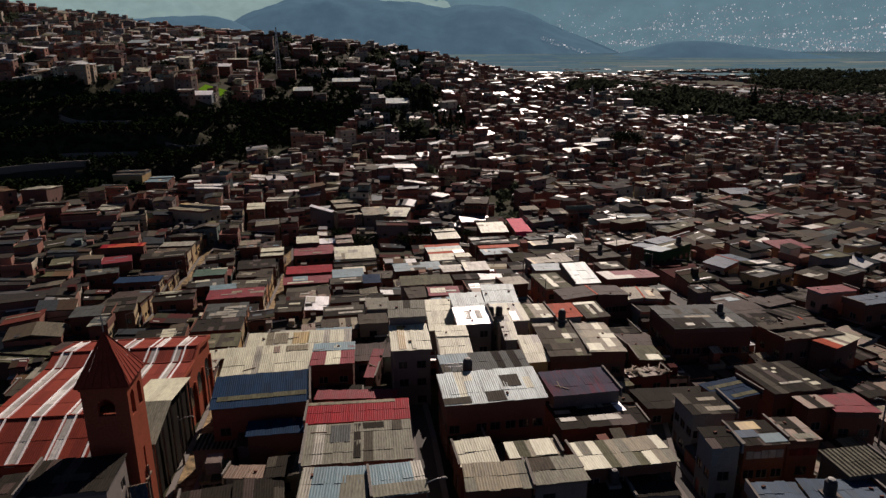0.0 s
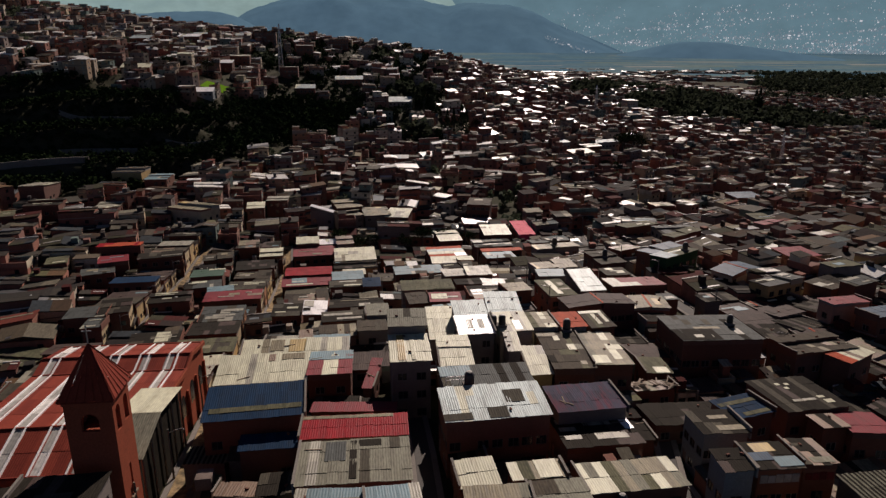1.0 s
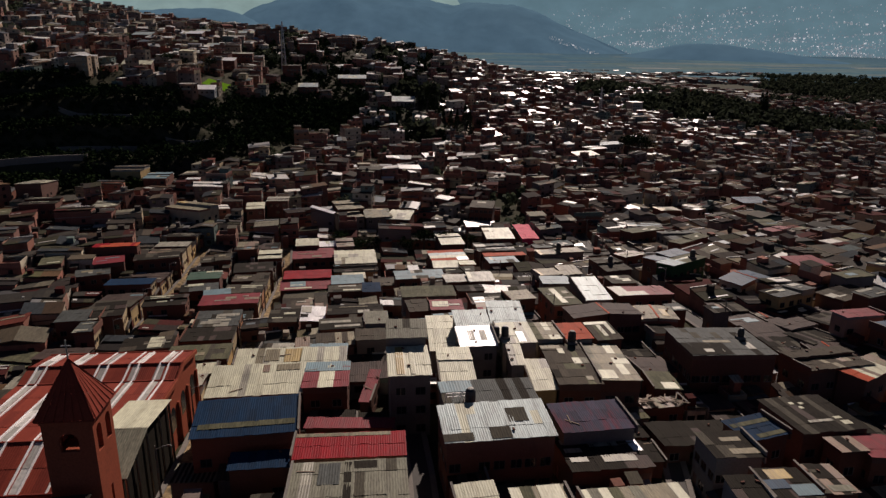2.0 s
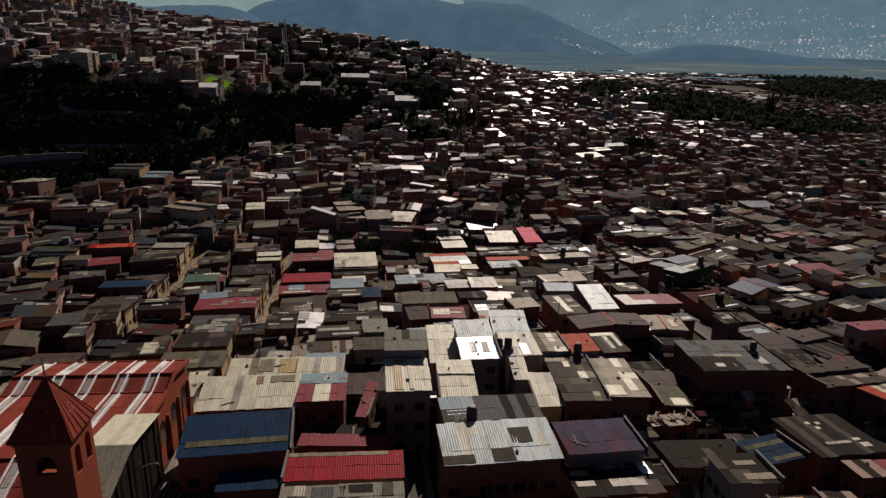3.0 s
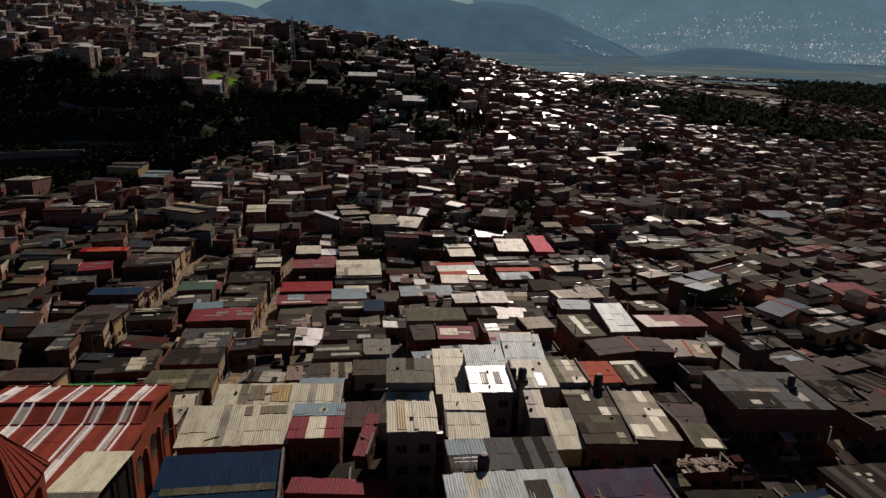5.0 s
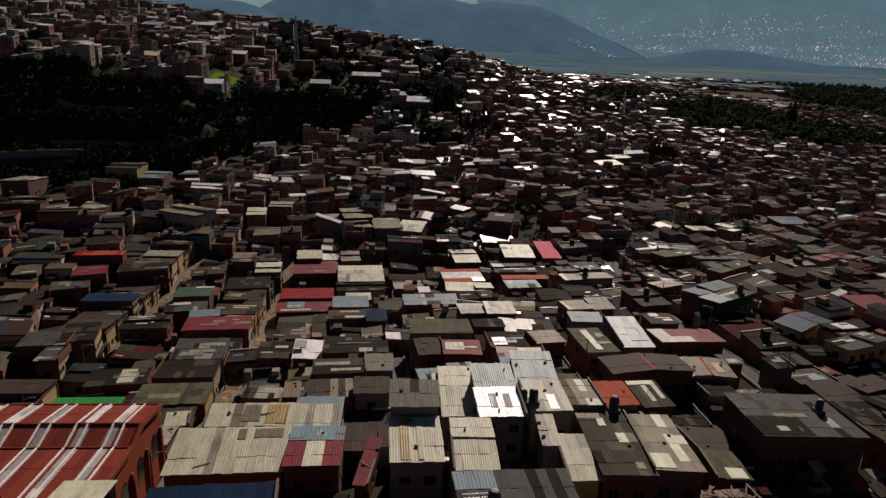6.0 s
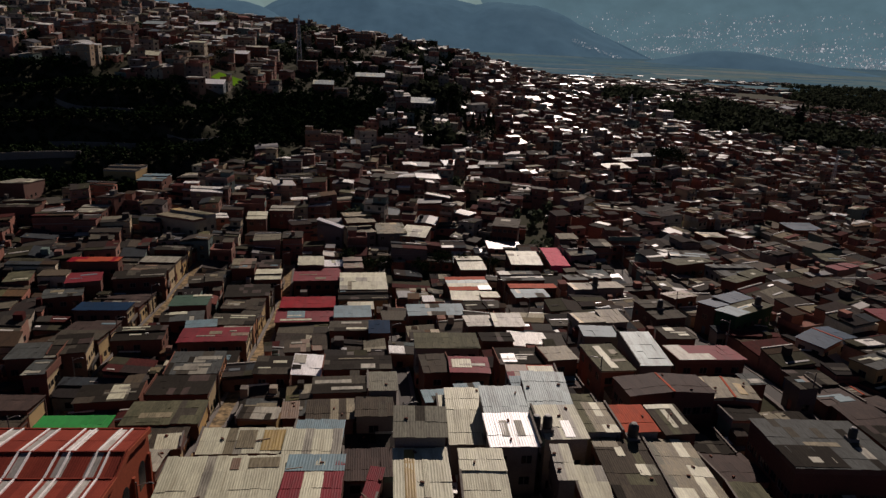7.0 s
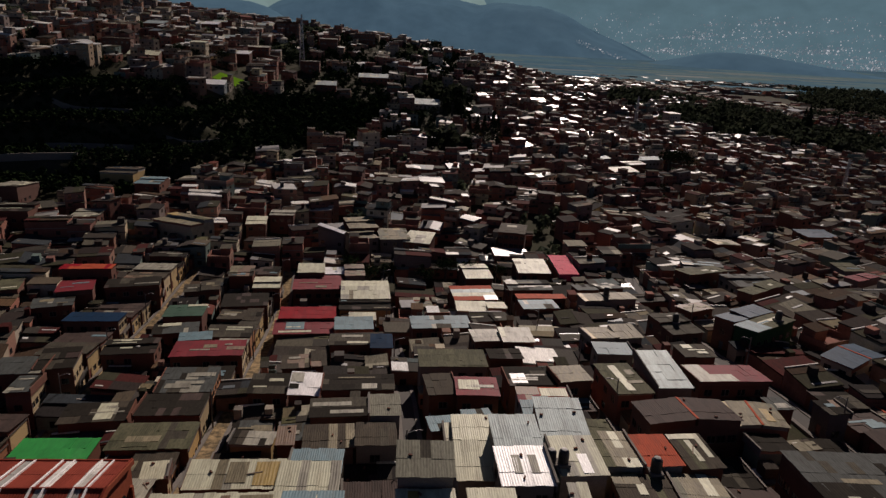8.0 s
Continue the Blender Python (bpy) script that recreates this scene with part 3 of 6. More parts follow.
def sheet_mesh(material):
    """One corrugated sheet, 1 m by 1 m, thick at its edges; its waves run along y."""
    b = Build(material)
    n = 8
    top = [(-0.53 + 1.06 * i / n, 0.011 if i % 2 else -0.008) for i in range(n + 1)]
    for (x0, z0), (x1, z1) in zip(top, top[1:]):
        b.quad((x0, -0.52, z0), (x1, -0.52, z1), (x1, 0.52, z1), (x0, 0.52, z0))
    b.quad((-0.53, -0.52, -0.06), (0.53, -0.52, -0.06), (0.53, -0.52, -0.014), (-0.53, -0.52, -0.014))
    for s in (-1, 1):
        b.quad((s * 0.53, -0.52 * s, -0.06), (s * 0.53, 0.52 * s, -0.06), (s * 0.53, 0.52 * s, -0.014), (s * 0.53, -0.52 * s, -0.014))
    me = b.mesh("roof_sheet")
    bm = bmesh.new()
    bm.from_mesh(me)
    bmesh.ops.remove_doubles(bm, verts=bm.verts, dist=0.001)
    bm.to_mesh(me)
    bm.free()
    return me


SHEETS = {k: sheet_mesh(v) for k, v in M.items() if k.startswith("sheet_") or k.startswith("church_")}


def window_meshes(w, h):
    """A two-light window as one connected frame, its glass alone, and both in one mesh."""
    t = 0.07
    frame_, both = Build(M["frame"]), Build(M["frame"], M["glass"])
    xs = (-w / 2, -w / 2 + t, -t / 2, t / 2, w / 2 - t, w / 2)
    zs = (0, t, h - t, h)
    for i in range(5):
        for j in range(3):
            clear = j == 1 and i in (1, 3)
            p = [(xs[i], zs[j]), (xs[i + 1], zs[j]), (xs[i + 1], zs[j + 1]), (xs[i], zs[j + 1])]
            if clear:
                both.quad(*[(a, 0.0, c) for a, c in p], 1)
                for (a, c), (e, g) in zip(p, p[1:] + p[:1]):
                    for b in (frame_, both):
                        b.quad((a, -0.05, c), (e, -0.05, g), (e, 0.0, g), (a, 0.0, c))
            else:
                for b in (frame_, both):
                    b.quad(*[(a, -0.05, c) for a, c in p])
    glass = Build(M["glass"])
    glass.box(-w / 2 + t * 0.5, w / 2 - t * 0.5, 0.001, 0.03, t * 0.5, h - t * 0.5)
    return frame_.weld().mesh("window"), glass.mesh("pane"), both.weld().mesh("window")


WIN_W, WIN_H = 1.3, 1.15
WIN_FRAME, WIN_PANE, WIN_BOTH = window_meshes(WIN_W, WIN_H)


def wall_panel(b, origin, along, width, z0, z1, holes, m=0, reveal=0.16):
    """An upright wall face from origin along a unit vector, with holes (x0, x1, z0, z1) and their reveals."""
    ox, oy = origin
    ax, ay = along
    nx, ny = -ay, ax

    def p(x, z, inward=0.0):
        return (ox + ax * x + nx * inward, oy + ay * x + ny * inward, z)

    xs = sorted({0.0, width, *[h[0] for h in holes], *[h[1] for h in holes]})
    zs = sorted({z0, z1, *[h[2] for h in holes], *[h[3] for h in holes]})
    for xa, xb in zip(xs, xs[1:]):
        for za, zb in zip(zs, zs[1:]):
            if any(h[0] <= (xa + xb) / 2 <= h[1] and h[2] <= (za + zb) / 2 <= h[3] for h in holes):
                continue
            b.quad(p(xa, za), p(xb, za), p(xb, zb), p(xa, zb), m)
    for xa, xb, za, zb in holes:
        b.quad(p(xa, za), p(xb, za), p(xb, za, reveal), p(xa, za, reveal), m)
        b.quad(p(xb, zb), p(xa, zb), p(xa, zb, reveal), p(xb, zb, reveal), m)
        b.quad(p(xa, zb), p(xa, za), p(xa, za, reveal), p(xa, zb, reveal), m)
        b.quad(p(xb, za), p(xb, zb), p(xb, zb, reveal), p(xb, za, reveal), m)


PLOTS = []          # footprints of what stands already: x, y, half width, half depth
house_rng = random.Random(11)


ROOFS = []          # roofs near enough for loose things to show on them
LAST = {}           # the newest house's roof, for the odd sheets laid on it


def patch(u0, u1, v0, v1, key):
    """An odd sheet, or a row of them, laid over the newest house's roof between fractions of its width and depth."""
    w, d = LAST["w"], LAST["d"]
    n = max(round((u1 - u0) * w / 1.3), 1)
    for i in range(n):
        m = LAST["lean"] @ pose(-w / 2 + w * (u0 + (u1 - u0) * (i + 0.5) / n), -d / 2 + d * (v0 + v1) / 2, 0.085 + 0.015 * (i % 2), house_rng.uniform(-0.4, 0.4), 0, house_rng.uniform(-0.5, 0.5))
        shared("odd_sheet", SHEETS[key], LAST["home"], m @ Matrix.Diagonal(((u1 - u0) * w / n, (v1 - v0) * d, 0.3 if (v1 - v0) * d < 1.3 else 1, 1)))


def wall_boards(colour, count):
    """A row of unlike boards nailed along the front wall of the newest house, under its eaves."""
    home, w, d = LAST["home"], LAST["w"], LAST["d"]
    z = LAST["lean"].translation.z - 1.75
    mat = surface("painted_board", [tuple(c * k for c in colour) for k in (0.6, 1.0, 0.8)], 0.85, 0, "object", (0.6, 5), 0.5, (0.06, 0.045, 0.04), 0.1, gloss=0.05)
    for i in range(count):
        b = Build(mat)
        step = (w - 0.8) / count
        x = -w / 2 + 0.4 + step * i
        b.box(x + 0.04, x + step - 0.04, -d / 2 + 0.1, -d / 2 + 0.17, z, z + house_rng.uniform(0.75, 1.0))
        b.make("board", home)


MURKY = ("dark", "slate", "grey", "greybrown", "brown", "patch", "rust", "olive", "darkred")
ONE_PLANE = ("blue", "red", "zinc", "white", "green_tarp", "redblue", "pink", "redstripe", "orangestripe", "stripes", "zebra", "terracotta", "green", "orange")
DOOR = Build(M["metal_door"])
DOOR.box(-0.48, 0.48, -0.02, 0.03, 0.0, 2.08)
DOOR = DOOR.mesh("door")


def roof_planes(w, d, tilt, style, whole, gable, roll, r):
    """The roof as one slope, a gable or two slopes at unlike heights: (x0, x1, y0, y1, lift, tilt, roll)."""
    if gable:
        up = w / 8 * math.tan(radians(gable))
        return [(-w / 2, 0, -d / 2, d / 2, up, tilt, -gable), (0.02, w / 2, -d / 2, d / 2, up, tilt, gable)]
    if whole or style in ONE_PLANE or r.random() < 0.4:
        return [(-w / 2, w / 2, -d / 2, d / 2, 0.0, tilt, roll)]
    other = r.uniform(-7, 5)
    lift = r.uniform(0.12, 0.5)
    if d > 6.4:
        c = d * r.uniform(-0.12, 0.15)
        return [(-w / 2, w / 2, -d / 2, c, 0.0, tilt, roll), (-w / 2, w / 2, c + 0.05, d / 2, lift, other, roll)]
    if w > 8:
        c = w * r.uniform(-0.15, 0.15)
        return [(-w / 2, c, -d / 2, d / 2, 0.0, tilt, roll), (c + 0.05, w / 2, -d / 2, d / 2, lift, other, -roll)]
    return [(-w / 2, w / 2, -d / 2, d / 2, 0.0, tilt, roll)]


def house(x, y, w, d, h, turn, style, walls="", tilt=None, whole=False, gable=0.0, roll=0.0, glazed=False):
    """A terraced house: walls with window openings, roof decks and loose overlapping sheets on them."""
    r = house_rng
    PLOTS.append((x, y, w / 2, d / 2))
    # right of x 44 grey turns to dark, cloud shade put into the roof colour
    if style == "grey":
        style = ("grey", "greybrown", "dark" if x > 44 else "greylight", "grey")[int(abs(x * 7 + y * 3)) % 4]
    if not walls and -80 < x < -31:
        walls = "facade" if street_gap(x + w / 2 + 1.2, y) < 1.5 else "brick"
    walls = walls or r.choice(("brick", "brick", "brick", "plaster", "block"))
    if tilt is None:
        tilt = r.uniform(3, 7) if style in ("cream", "zinc", "white", "pink", "orangestripe") else r.uniform(-6, 1.5)
    near = y < 116
    low = min(ground(x + sx * w / 2, y + sy * d / 2) for sx in (-1, 1) for sy in (-1, 1)) - ground(x, y)
    home = base_empty("house", pose(x, y, ground(x, y), 0, 0, turn))
    tagged(home, "%s house with a %s sheet roof" % (WALL_WORDS[walls], WORDS[style]), "house", "terraced houses of the settlement")
    iw, idp = w / 2 - 0.22, d / 2 - 0.2
    planes = roof_planes(w, d, tilt, style, whole, gable, roll, r)
    zt = h - 0.2 - max(abs(math.tan(radians(p[5]))) * (p[3] - p[2]) / 2 + abs(math.tan(radians(p[6]))) * (p[1] - p[0]) / 2 for p in planes)      # wall tops
    foot = min(low, -0.4) - 0.6
    # ochre stays on the sunlit street side; darker brick paints the others as shaded
    plain_wall = "brick" if walls == "facade" else walls
    b = Build(M[walls], M[plain_wall])
    corners = [(-iw, -idp), (iw, -idp), (iw, idp), (-iw, idp)]
    ways = [(1, 0), (0, 1), (-1, 0), (0, -1)]
    spots, doors = [], []
    storeys = max(int(zt / 2.7), 1)
    street_side = 1 if x < 6 else 3
    for side in range(4):
        length = 2 * (iw if side % 2 == 0 else idp)
        holes, kinds_ = [], []
        if side in (0, street_side) and length > 2.6:
            bays = max(int(length / (1.55 if glazed or (walls == "facade" and side == street_side) else 2.5)), 1)
            for s in range(storeys):
                for k in range(bays):
                    c = length * (k + 0.5) / bays + r.uniform(-0.15, 0.15)
                    zb = 0.95 + s * 2.7
                    if s == 0 and k == 0 and side == street_side and zt > 2.4:
                        holes.append((c - 0.5, c + 0.5, 0.05, 2.15))
                        kinds_.append("door")
                    elif r.random() > (0.03 if walls == "facade" else 0.24 if s == 0 else 0.12) and zb + WIN_H + 0.1 < zt:
                        holes.append((c - WIN_W / 2, c + WIN_W / 2, zb, zb + WIN_H))
                        kinds_.append("window")
        wall_panel(b, corners[side], ways[side], length, foot, zt, holes, 0 if side == street_side else 1)
        for (xa, xb, za, zb), what in zip(holes, kinds_):
            cx, cy = corners[side][0] + ways[side][0] * (xa + xb) / 2, corners[side][1] + ways[side][1] * (xa + xb) / 2
            nx, ny = -ways[side][1], ways[side][0]
            (doors if what == "door" else spots).append(pose(cx + nx * 0.1, cy + ny * 0.1, za, 0, 0, 90 * side))
    b.quad((-iw, -idp, zt), (iw, -idp, zt), (iw, idp, zt), (-iw, idp, zt))
    b.weld().make("house_body", home)
    for m in spots:
        if near:
            win = shared("window", WIN_FRAME, home, m)
            shared("pane", WIN_PANE, win, pose(0, 0, 0), "dark window glass")
        else:
            shared("window", WIN_BOTH, home, m)
    for m in doors:
        shared("door", DOOR, home, m, "painted steel street door")
    if walls == "facade":
        # cement bands under the eaves and between the storeys, and pilasters at the party walls
        sx = 1 if street_side == 1 else -1
        for zb in [2.55 + 2.7 * k for k in range(storeys - 1)] + [zt - 0.28]:
            band = Build(M["slab_edge"])
            band.box(min(sx * iw, sx * (iw + 0.14)), max(sx * iw, sx * (iw + 0.14)), -idp + 0.2, idp - 0.2, zb, zb + 0.16)
            band.make("floor_band", home)
        for e in (-1, 1):
            pier = Build(M["brick"])
            pier.box(min(sx * iw, sx * (iw + 0.1)), max(sx * iw, sx * (iw + 0.1)), e * (idp - 0.1) - 0.1, e * (idp - 0.1) + 0.1, 0.02, zt - 0.3)
            pier.make("pilaster", home)
    if walls == "facade" and storeys > 1 and r.random() < 0.8:
        sx = 1 if street_side == 1 else -1
        slab = Build(M["concrete"])
        slab.box(min(sx * iw, sx * (iw + 0.75)), max(sx * iw, sx * (iw + 0.75)), -idp * 0.8, idp * 0.8, 2.72, 2.88)
        slab.make("balcony_slab", home)
        rail = Build(M["frame"])
        rail.box(min(sx * (iw + 0.68), sx * (iw + 0.75)), max(sx * (iw + 0.68), sx * (iw + 0.75)), -idp * 0.8, idp * 0.8, 2.881, 3.7)
        rail.make("balcony_front", home)
    kinds = STYLES[style]
    ragged = 0.22 if style in ("grey", "greybrown", "patch", "rust", "olive", "tan", "dark") else 0.07
    for n, (px0, px1, py0, py1, lift, lean_angle, roll_angle) in enumerate(planes):
        pw, pd = px1 - px0, py1 - py0
        lean = pose((px0 + px1) / 2, (py0 + py1) / 2, h + lift, lean_angle, roll_angle)
        drop = 0.25 + lift + pd / 2 * abs(math.tan(radians(lean_angle))) + pw / 2 * abs(math.tan(radians(roll_angle))) + (h - 0.2 - zt)
        deck = Build(M[plain_wall])
        deck.box(-pw / 2 + 0.2, pw / 2 - 0.2, -pd / 2 + 0.18, pd / 2 - 0.18, -drop, -0.06)
        deck.make("roof_deck", home, lean)
        LAST.update(w=pw, d=pd, home=home, lean=lean)
        if near:
            ROOFS.append((home, lean, pw, pd))
        nx_, ny_ = max(round(pw / (0.27 if style == "zebra" else 1.05)), 2), max(round(pd / 2.3), 1)
        sw, sd = pw / nx_, pd / ny_
        if style in ("redstripe", "stripes", "orangestripe", "zebra"):
            def pick(i, j): return kinds[i // 2 % len(kinds)] if style == "redstripe" else kinds[i % 2] if style == "zebra" else kinds[j % len(kinds)]
        else:
            column = [r.choice(kinds) for _ in range(nx_)]
            def pick(i, j): return column[i] if r.random() < 0.72 else r.choice(kinds)
        if near:
            for j in range(ny_):
                for i in range(nx_):
                    k = pick(i, j)
                    slip = r.uniform(-ragged, ragged * 0.5) if j == 0 else r.uniform(-0.1, 0.1)
                    m = lean @ pose(-pw / 2 + sw * (i + 0.5) + r.uniform(-0.03, 0.03), -pd / 2 + sd * (j + 0.5) + slip, 0.01 + 0.02 * (i % 2) + 0.03 * (j % 2) + r.uniform(0, 0.02), r.uniform(-0.8, 0.8), r.uniform(-0.6, 0.6), r.uniform(-0.8, 0.8))
                    shared("roof_sheet", SHEETS[k], home, m @ Matrix.Diagonal((sw, sd * 1.04, 1, 1)))
        else:
            names = sorted(set(kinds))
            s = Build(*[M[k] for k in names], M[r.choice(("sheet_greylight", "sheet_greylight", "sheet_cream", "sheet_bluegrey", "sheet_tan"))])
            for j in range(ny_):
                i = 0
                while i < nx_:
                    run = min(r.choice((1, 1, 2, 3)), nx_ - i)
                    x0, x1 = -pw / 2 + sw * i - 0.02, -pw / 2 + sw * (i + run) + 0.02
                    y0, y1 = -pd / 2 + sd * j - 0.05 - (r.uniform(0, ragged) if j == 0 else 0), -pd / 2 + sd * (j + 1) + 0.05
                    l0, l1 = [0.02 * ((i + j) % 2) + r.uniform(-0.02, 0.07) for _ in range(2)]
                    tone = names.index(pick(i, j))
                    s.hexa([(x0, y0, -0.06), (x1, y0, -0.06), (x1, y1, -0.06), (x0, y1, -0.06)], [(x0, y0, l0), (x1, y0, l1), (x1, y1, l1), (x0, y1, l0)], tone)
                    i += run
            if style in MURKY:
                for _ in range(r.choice((0, 1, 2, 3))):      # newer or clear sheets laid in strips over the old ones
                    along = r.uniform(1.2, 0.5 * pw + 0.6)
                    x0, y0 = r.uniform(-pw / 2 + 0.3, max(pw / 2 - along - 0.3, -pw / 2 + 0.35)), r.uniform(-0.42, 0.25) * pd
                    y1 = y0 + r.choice((0.4, 0.55, 0.9, 1.6))
                    s.hexa([(x0, y0, 0.0), (x0 + along, y0, 0.0), (x0 + along, y1, 0.0), (x0, y1, 0.0)], [(x0, y0, 0.1), (x0 + along, y0, 0.11), (x0 + along, y1, 0.11), (x0, y1, 0.1)], len(names))
            tagged(s.make("roof_sheet", home, lean), kind="stuff")
        if y < 150 and n == 0 and r.random() < 0.55:
            sx, high = r.choice((-1, 1)), r.uniform(0.16, 0.5)
            p = Build(M[plain_wall])
            p.box(sx * pw / 2 - 0.09, sx * pw / 2 + 0.09, -pd / 2 - 0.05, pd / 2 + 0.05, -0.9, high)
            wall = p.make("parapet", home, lean)
            # paler strip on the parapet, added for the edge that catches light
            if y < 120:
                c = Build(M["concrete_pale"])
                c.box(sx * pw / 2 - 0.13, sx * pw / 2 + 0.13, -pd / 2 - 0.08, pd / 2 + 0.08, 0, 0.07)
                c.make("coping", wall, pose(0, 0, high + 0.001))
    if gable:
        cap = Build(M["sheet_terracotta"])
        cap.box(-0.16, 0.16, -d / 2 - 0.05, d / 2 + 0.05, -0.02, 0.10)
        cap.make("ridge_cap", home, pose(0, 0, h + planes[0][4] + w / 4 * math.tan(radians(gable)), tilt))
    return home

# ---- the church with its tower
def arch(b, cx, z, w, h, m, place, depth=0.2, steps_=8):
    """A round-headed niche as a solid of that depth, set on a wall by place(x, out, z)."""
    outline = [(-w / 2, 0), (w / 2, 0)] + [(w / 2 * math.cos(math.pi * k / steps_), h - w / 2 + w / 2 * math.sin(math.pi * k / steps_)) for k in range(steps_ + 1)]
    n = len(b.v)
    k = len(outline)
    b.v += [place(cx + x, 0.03, z + q) for x, q in outline] + [place(cx + x, -depth, z + q) for x, q in outline]
    b.f.append(tuple(range(n, n + k)))
    b.f += [(n + i, n + k + i, n + k + (i + 1) % k, n + (i + 1) % k) for i in range(k)]
    b.m += [m] * (k + 1)


def church():
    top = base_empty("church", pose(-45, 88, -8))
    tagged(top, "orange plastered church hall with red sawtooth roof and white roof strips", "church")
    # local: x from the yard side to the street side, y from the front to the back
    x0, x1 = -6.9, 14.2
    profile = [(-20.9, 11.3), (-13.7, 13.3), (2.3, 12.25), (5.9, 13.15), (12.5, 11.9)]
    b = Build(M["church_wall"])
    ys = [p[0] for p in profile]
    for (ya, za), (yb, zb) in zip(profile, profile[1:]):
        b.quad((x1 - 0.3, ya + 0.01, -6), (x1 - 0.3, yb + 0.01, -6), (x1 - 0.3, yb + 0.01, zb - 0.1), (x1 - 0.3, ya + 0.01, za - 0.1))
        b.quad((x0, yb, -6), (x0, ya, -6), (x0, ya, za - 0.1), (x0, yb, zb - 0.1))
    b.quad((x0, -20.8, -6), (x1 - 0.3, -20.8, -6), (x1 - 0.3, -20.8, 11.1), (x0, -20.8, 11.1))
    b.quad((x1 - 0.3, 12.4, -6), (x0, 12.4, -6), (x0, 12.4, 11.7), (x1 - 0.3, 12.4, 11.7))
    b.weld().make("hall_body", top)
    for (ya, za), (yb, zb) in zip(profile, profile[1:]):
        # the street wall rises above the roof as a low parapet
        t = Build(M["church_wall"])
        t.hexa([(x1 - 0.28, ya, za - 0.3), (x1 + 0.12, ya, za - 0.3), (x1 + 0.12, yb, zb - 0.3), (x1 - 0.28, yb, zb - 0.3)], [(x1 - 0.28, ya, za + 0.3), (x1 + 0.12, ya, za + 0.3), (x1 + 0.12, yb, zb + 0.3), (x1 - 0.28, yb, zb + 0.3)])
        t.make("parapet", top)
    for k in range(7):
        y = -17.6 + k * 4.9
        p = Build(M["church_wall"])
        p.box(x1 - 0.298, x1 + 0.02, y - 0.22, y + 0.22, -6, 9.2)
        p.make("pilaster", top)
    for k in range(6):
        y = -15.1 + k * 4.95
        a = Build(M["glass"])
        arch(a, 0, 0, 1.9, 3.4, 0, lambda x, out, z: (x1 - 0.3 + out, y + x, 6.0 + z))
        a.make("arched_window", top)
    # roof sheets: strips of red with a white strip at even steps
    strips = [11.6 - 4.15 * k for k in range(5)]
    for (ya, za), (yb, zb) in zip(profile, profile[1:]):
        length = math.hypot(yb - ya, zb - za)
        rx = math.degrees(math.atan2(zb - za, yb - ya))
        rows = max(round(length / 3.6), 1)
        x = x1 - 0.3
        while x > x0:
            white = any(abs(x - 0.55 - s) < 0.5 for s in strips)
            for j in range(rows):
                f = (j + 0.5) / rows
                m = pose(x - 0.55, ya + (yb - ya) * f, za + (zb - za) * f + 0.05 + 0.03 * (j % 2), rx, 0, 0)
                shared("roof_sheet", SHEETS["church_clear" if white else "church_red"], top, m @ Matrix.Diagonal((1.07, length / rows * 1.02, 1.4, 1)))
            x -= 1.1
    for (ya, za), (yb, zb) in zip(profile, profile[1:]):
        for s in strips:
            for o in (-0.62, 0.62):
                t = Build(M["church_white"])
                t.beam((s + o, ya + 0.05, za + 0.14), (s + o, yb - 0.05, zb + 0.14), 0.1)
                t.make("flashing", top, None, "white metal roof flashing")
        t = Build(M["church_red"])
        t.beam((x1 - 0.08, ya, za + 0.36), (x1 - 0.08, yb, zb + 0.36), 0.07)
        t.make("verge_trim", top)
    for y, z in profile:
        t = Build(M["church_red"])
        t.beam((x0, y, z + 0.12), (x1 - 0.3, y, z + 0.12), 0.1)
        t.make("ridge_cap", top)
    PLOTS.append((-41.3, 83.8, 10.8, 16.8))

    tower = base_empty("bell_tower", pose(-31.35, 62.0, -3.6))
    tagged(tower, "orange square bell tower with a pointed red roof", "tower")
    s, h = 2.25, 20.0
    b = Build(M["church_wall"])
    belfry = [(s - 0.85, s + 0.85, 16.6, 18.5)]
    sidebel = [(0.65, 1.75, 16.1, 18.8), (2.75, 3.85, 16.1, 18.8)]
    for side, (o, w) in enumerate(zip([(-s, -s), (s, -s), (s, s), (-s, s)], [(1, 0), (0, 1), (-1, 0), (0, -1)])):
        holes = belfry if side % 2 == 0 else sidebel
        wall_panel(b, o, w, 2 * s, -3, h, holes + ([(s - 0.25, s + 0.25, 8.0, 11.5)] if side == 1 else []), 0, 0.45)
    for side, holes in ((0, belfry), (1, sidebel), (2, belfry), (3, sidebel)):
        turn_ = Matrix.Rotation(side * math.pi / 2, 4, "Z")
        for xa, xb, za, zb in holes:
            # both upper corners of the opening filled out to a round head
            c, rad = (xa + xb) / 2 - s, (xb - xa) / 2
            arc = [(c - rad * math.cos(math.pi * k / 12), zb - rad + rad * math.sin(math.pi * k / 12)) for k in range(13)]
            for (xp, zp), (xq, zq) in zip(arc, arc[1:]):
                low = [(xp, -s + 0.004, zp), (xq, -s + 0.004, zq), (xq, -s + 0.44, zq), (xp, -s + 0.44, zp)]
                up = [(xp, -s + 0.004, zb), (xq, -s + 0.004, zb), (xq, -s + 0.44, zb), (xp, -s + 0.44, zb)]
                b.hexa([turn_ @ Vector(v) for v in low], [turn_ @ Vector(v) for v in up])
    b.box(-s - 0.12, s + 0.12, -s - 0.12, s + 0.12, h - 0.45, h)
    b.box(-s + 0.4, s - 0.4, -s + 0.4, s - 0.4, 15.4, 15.6)
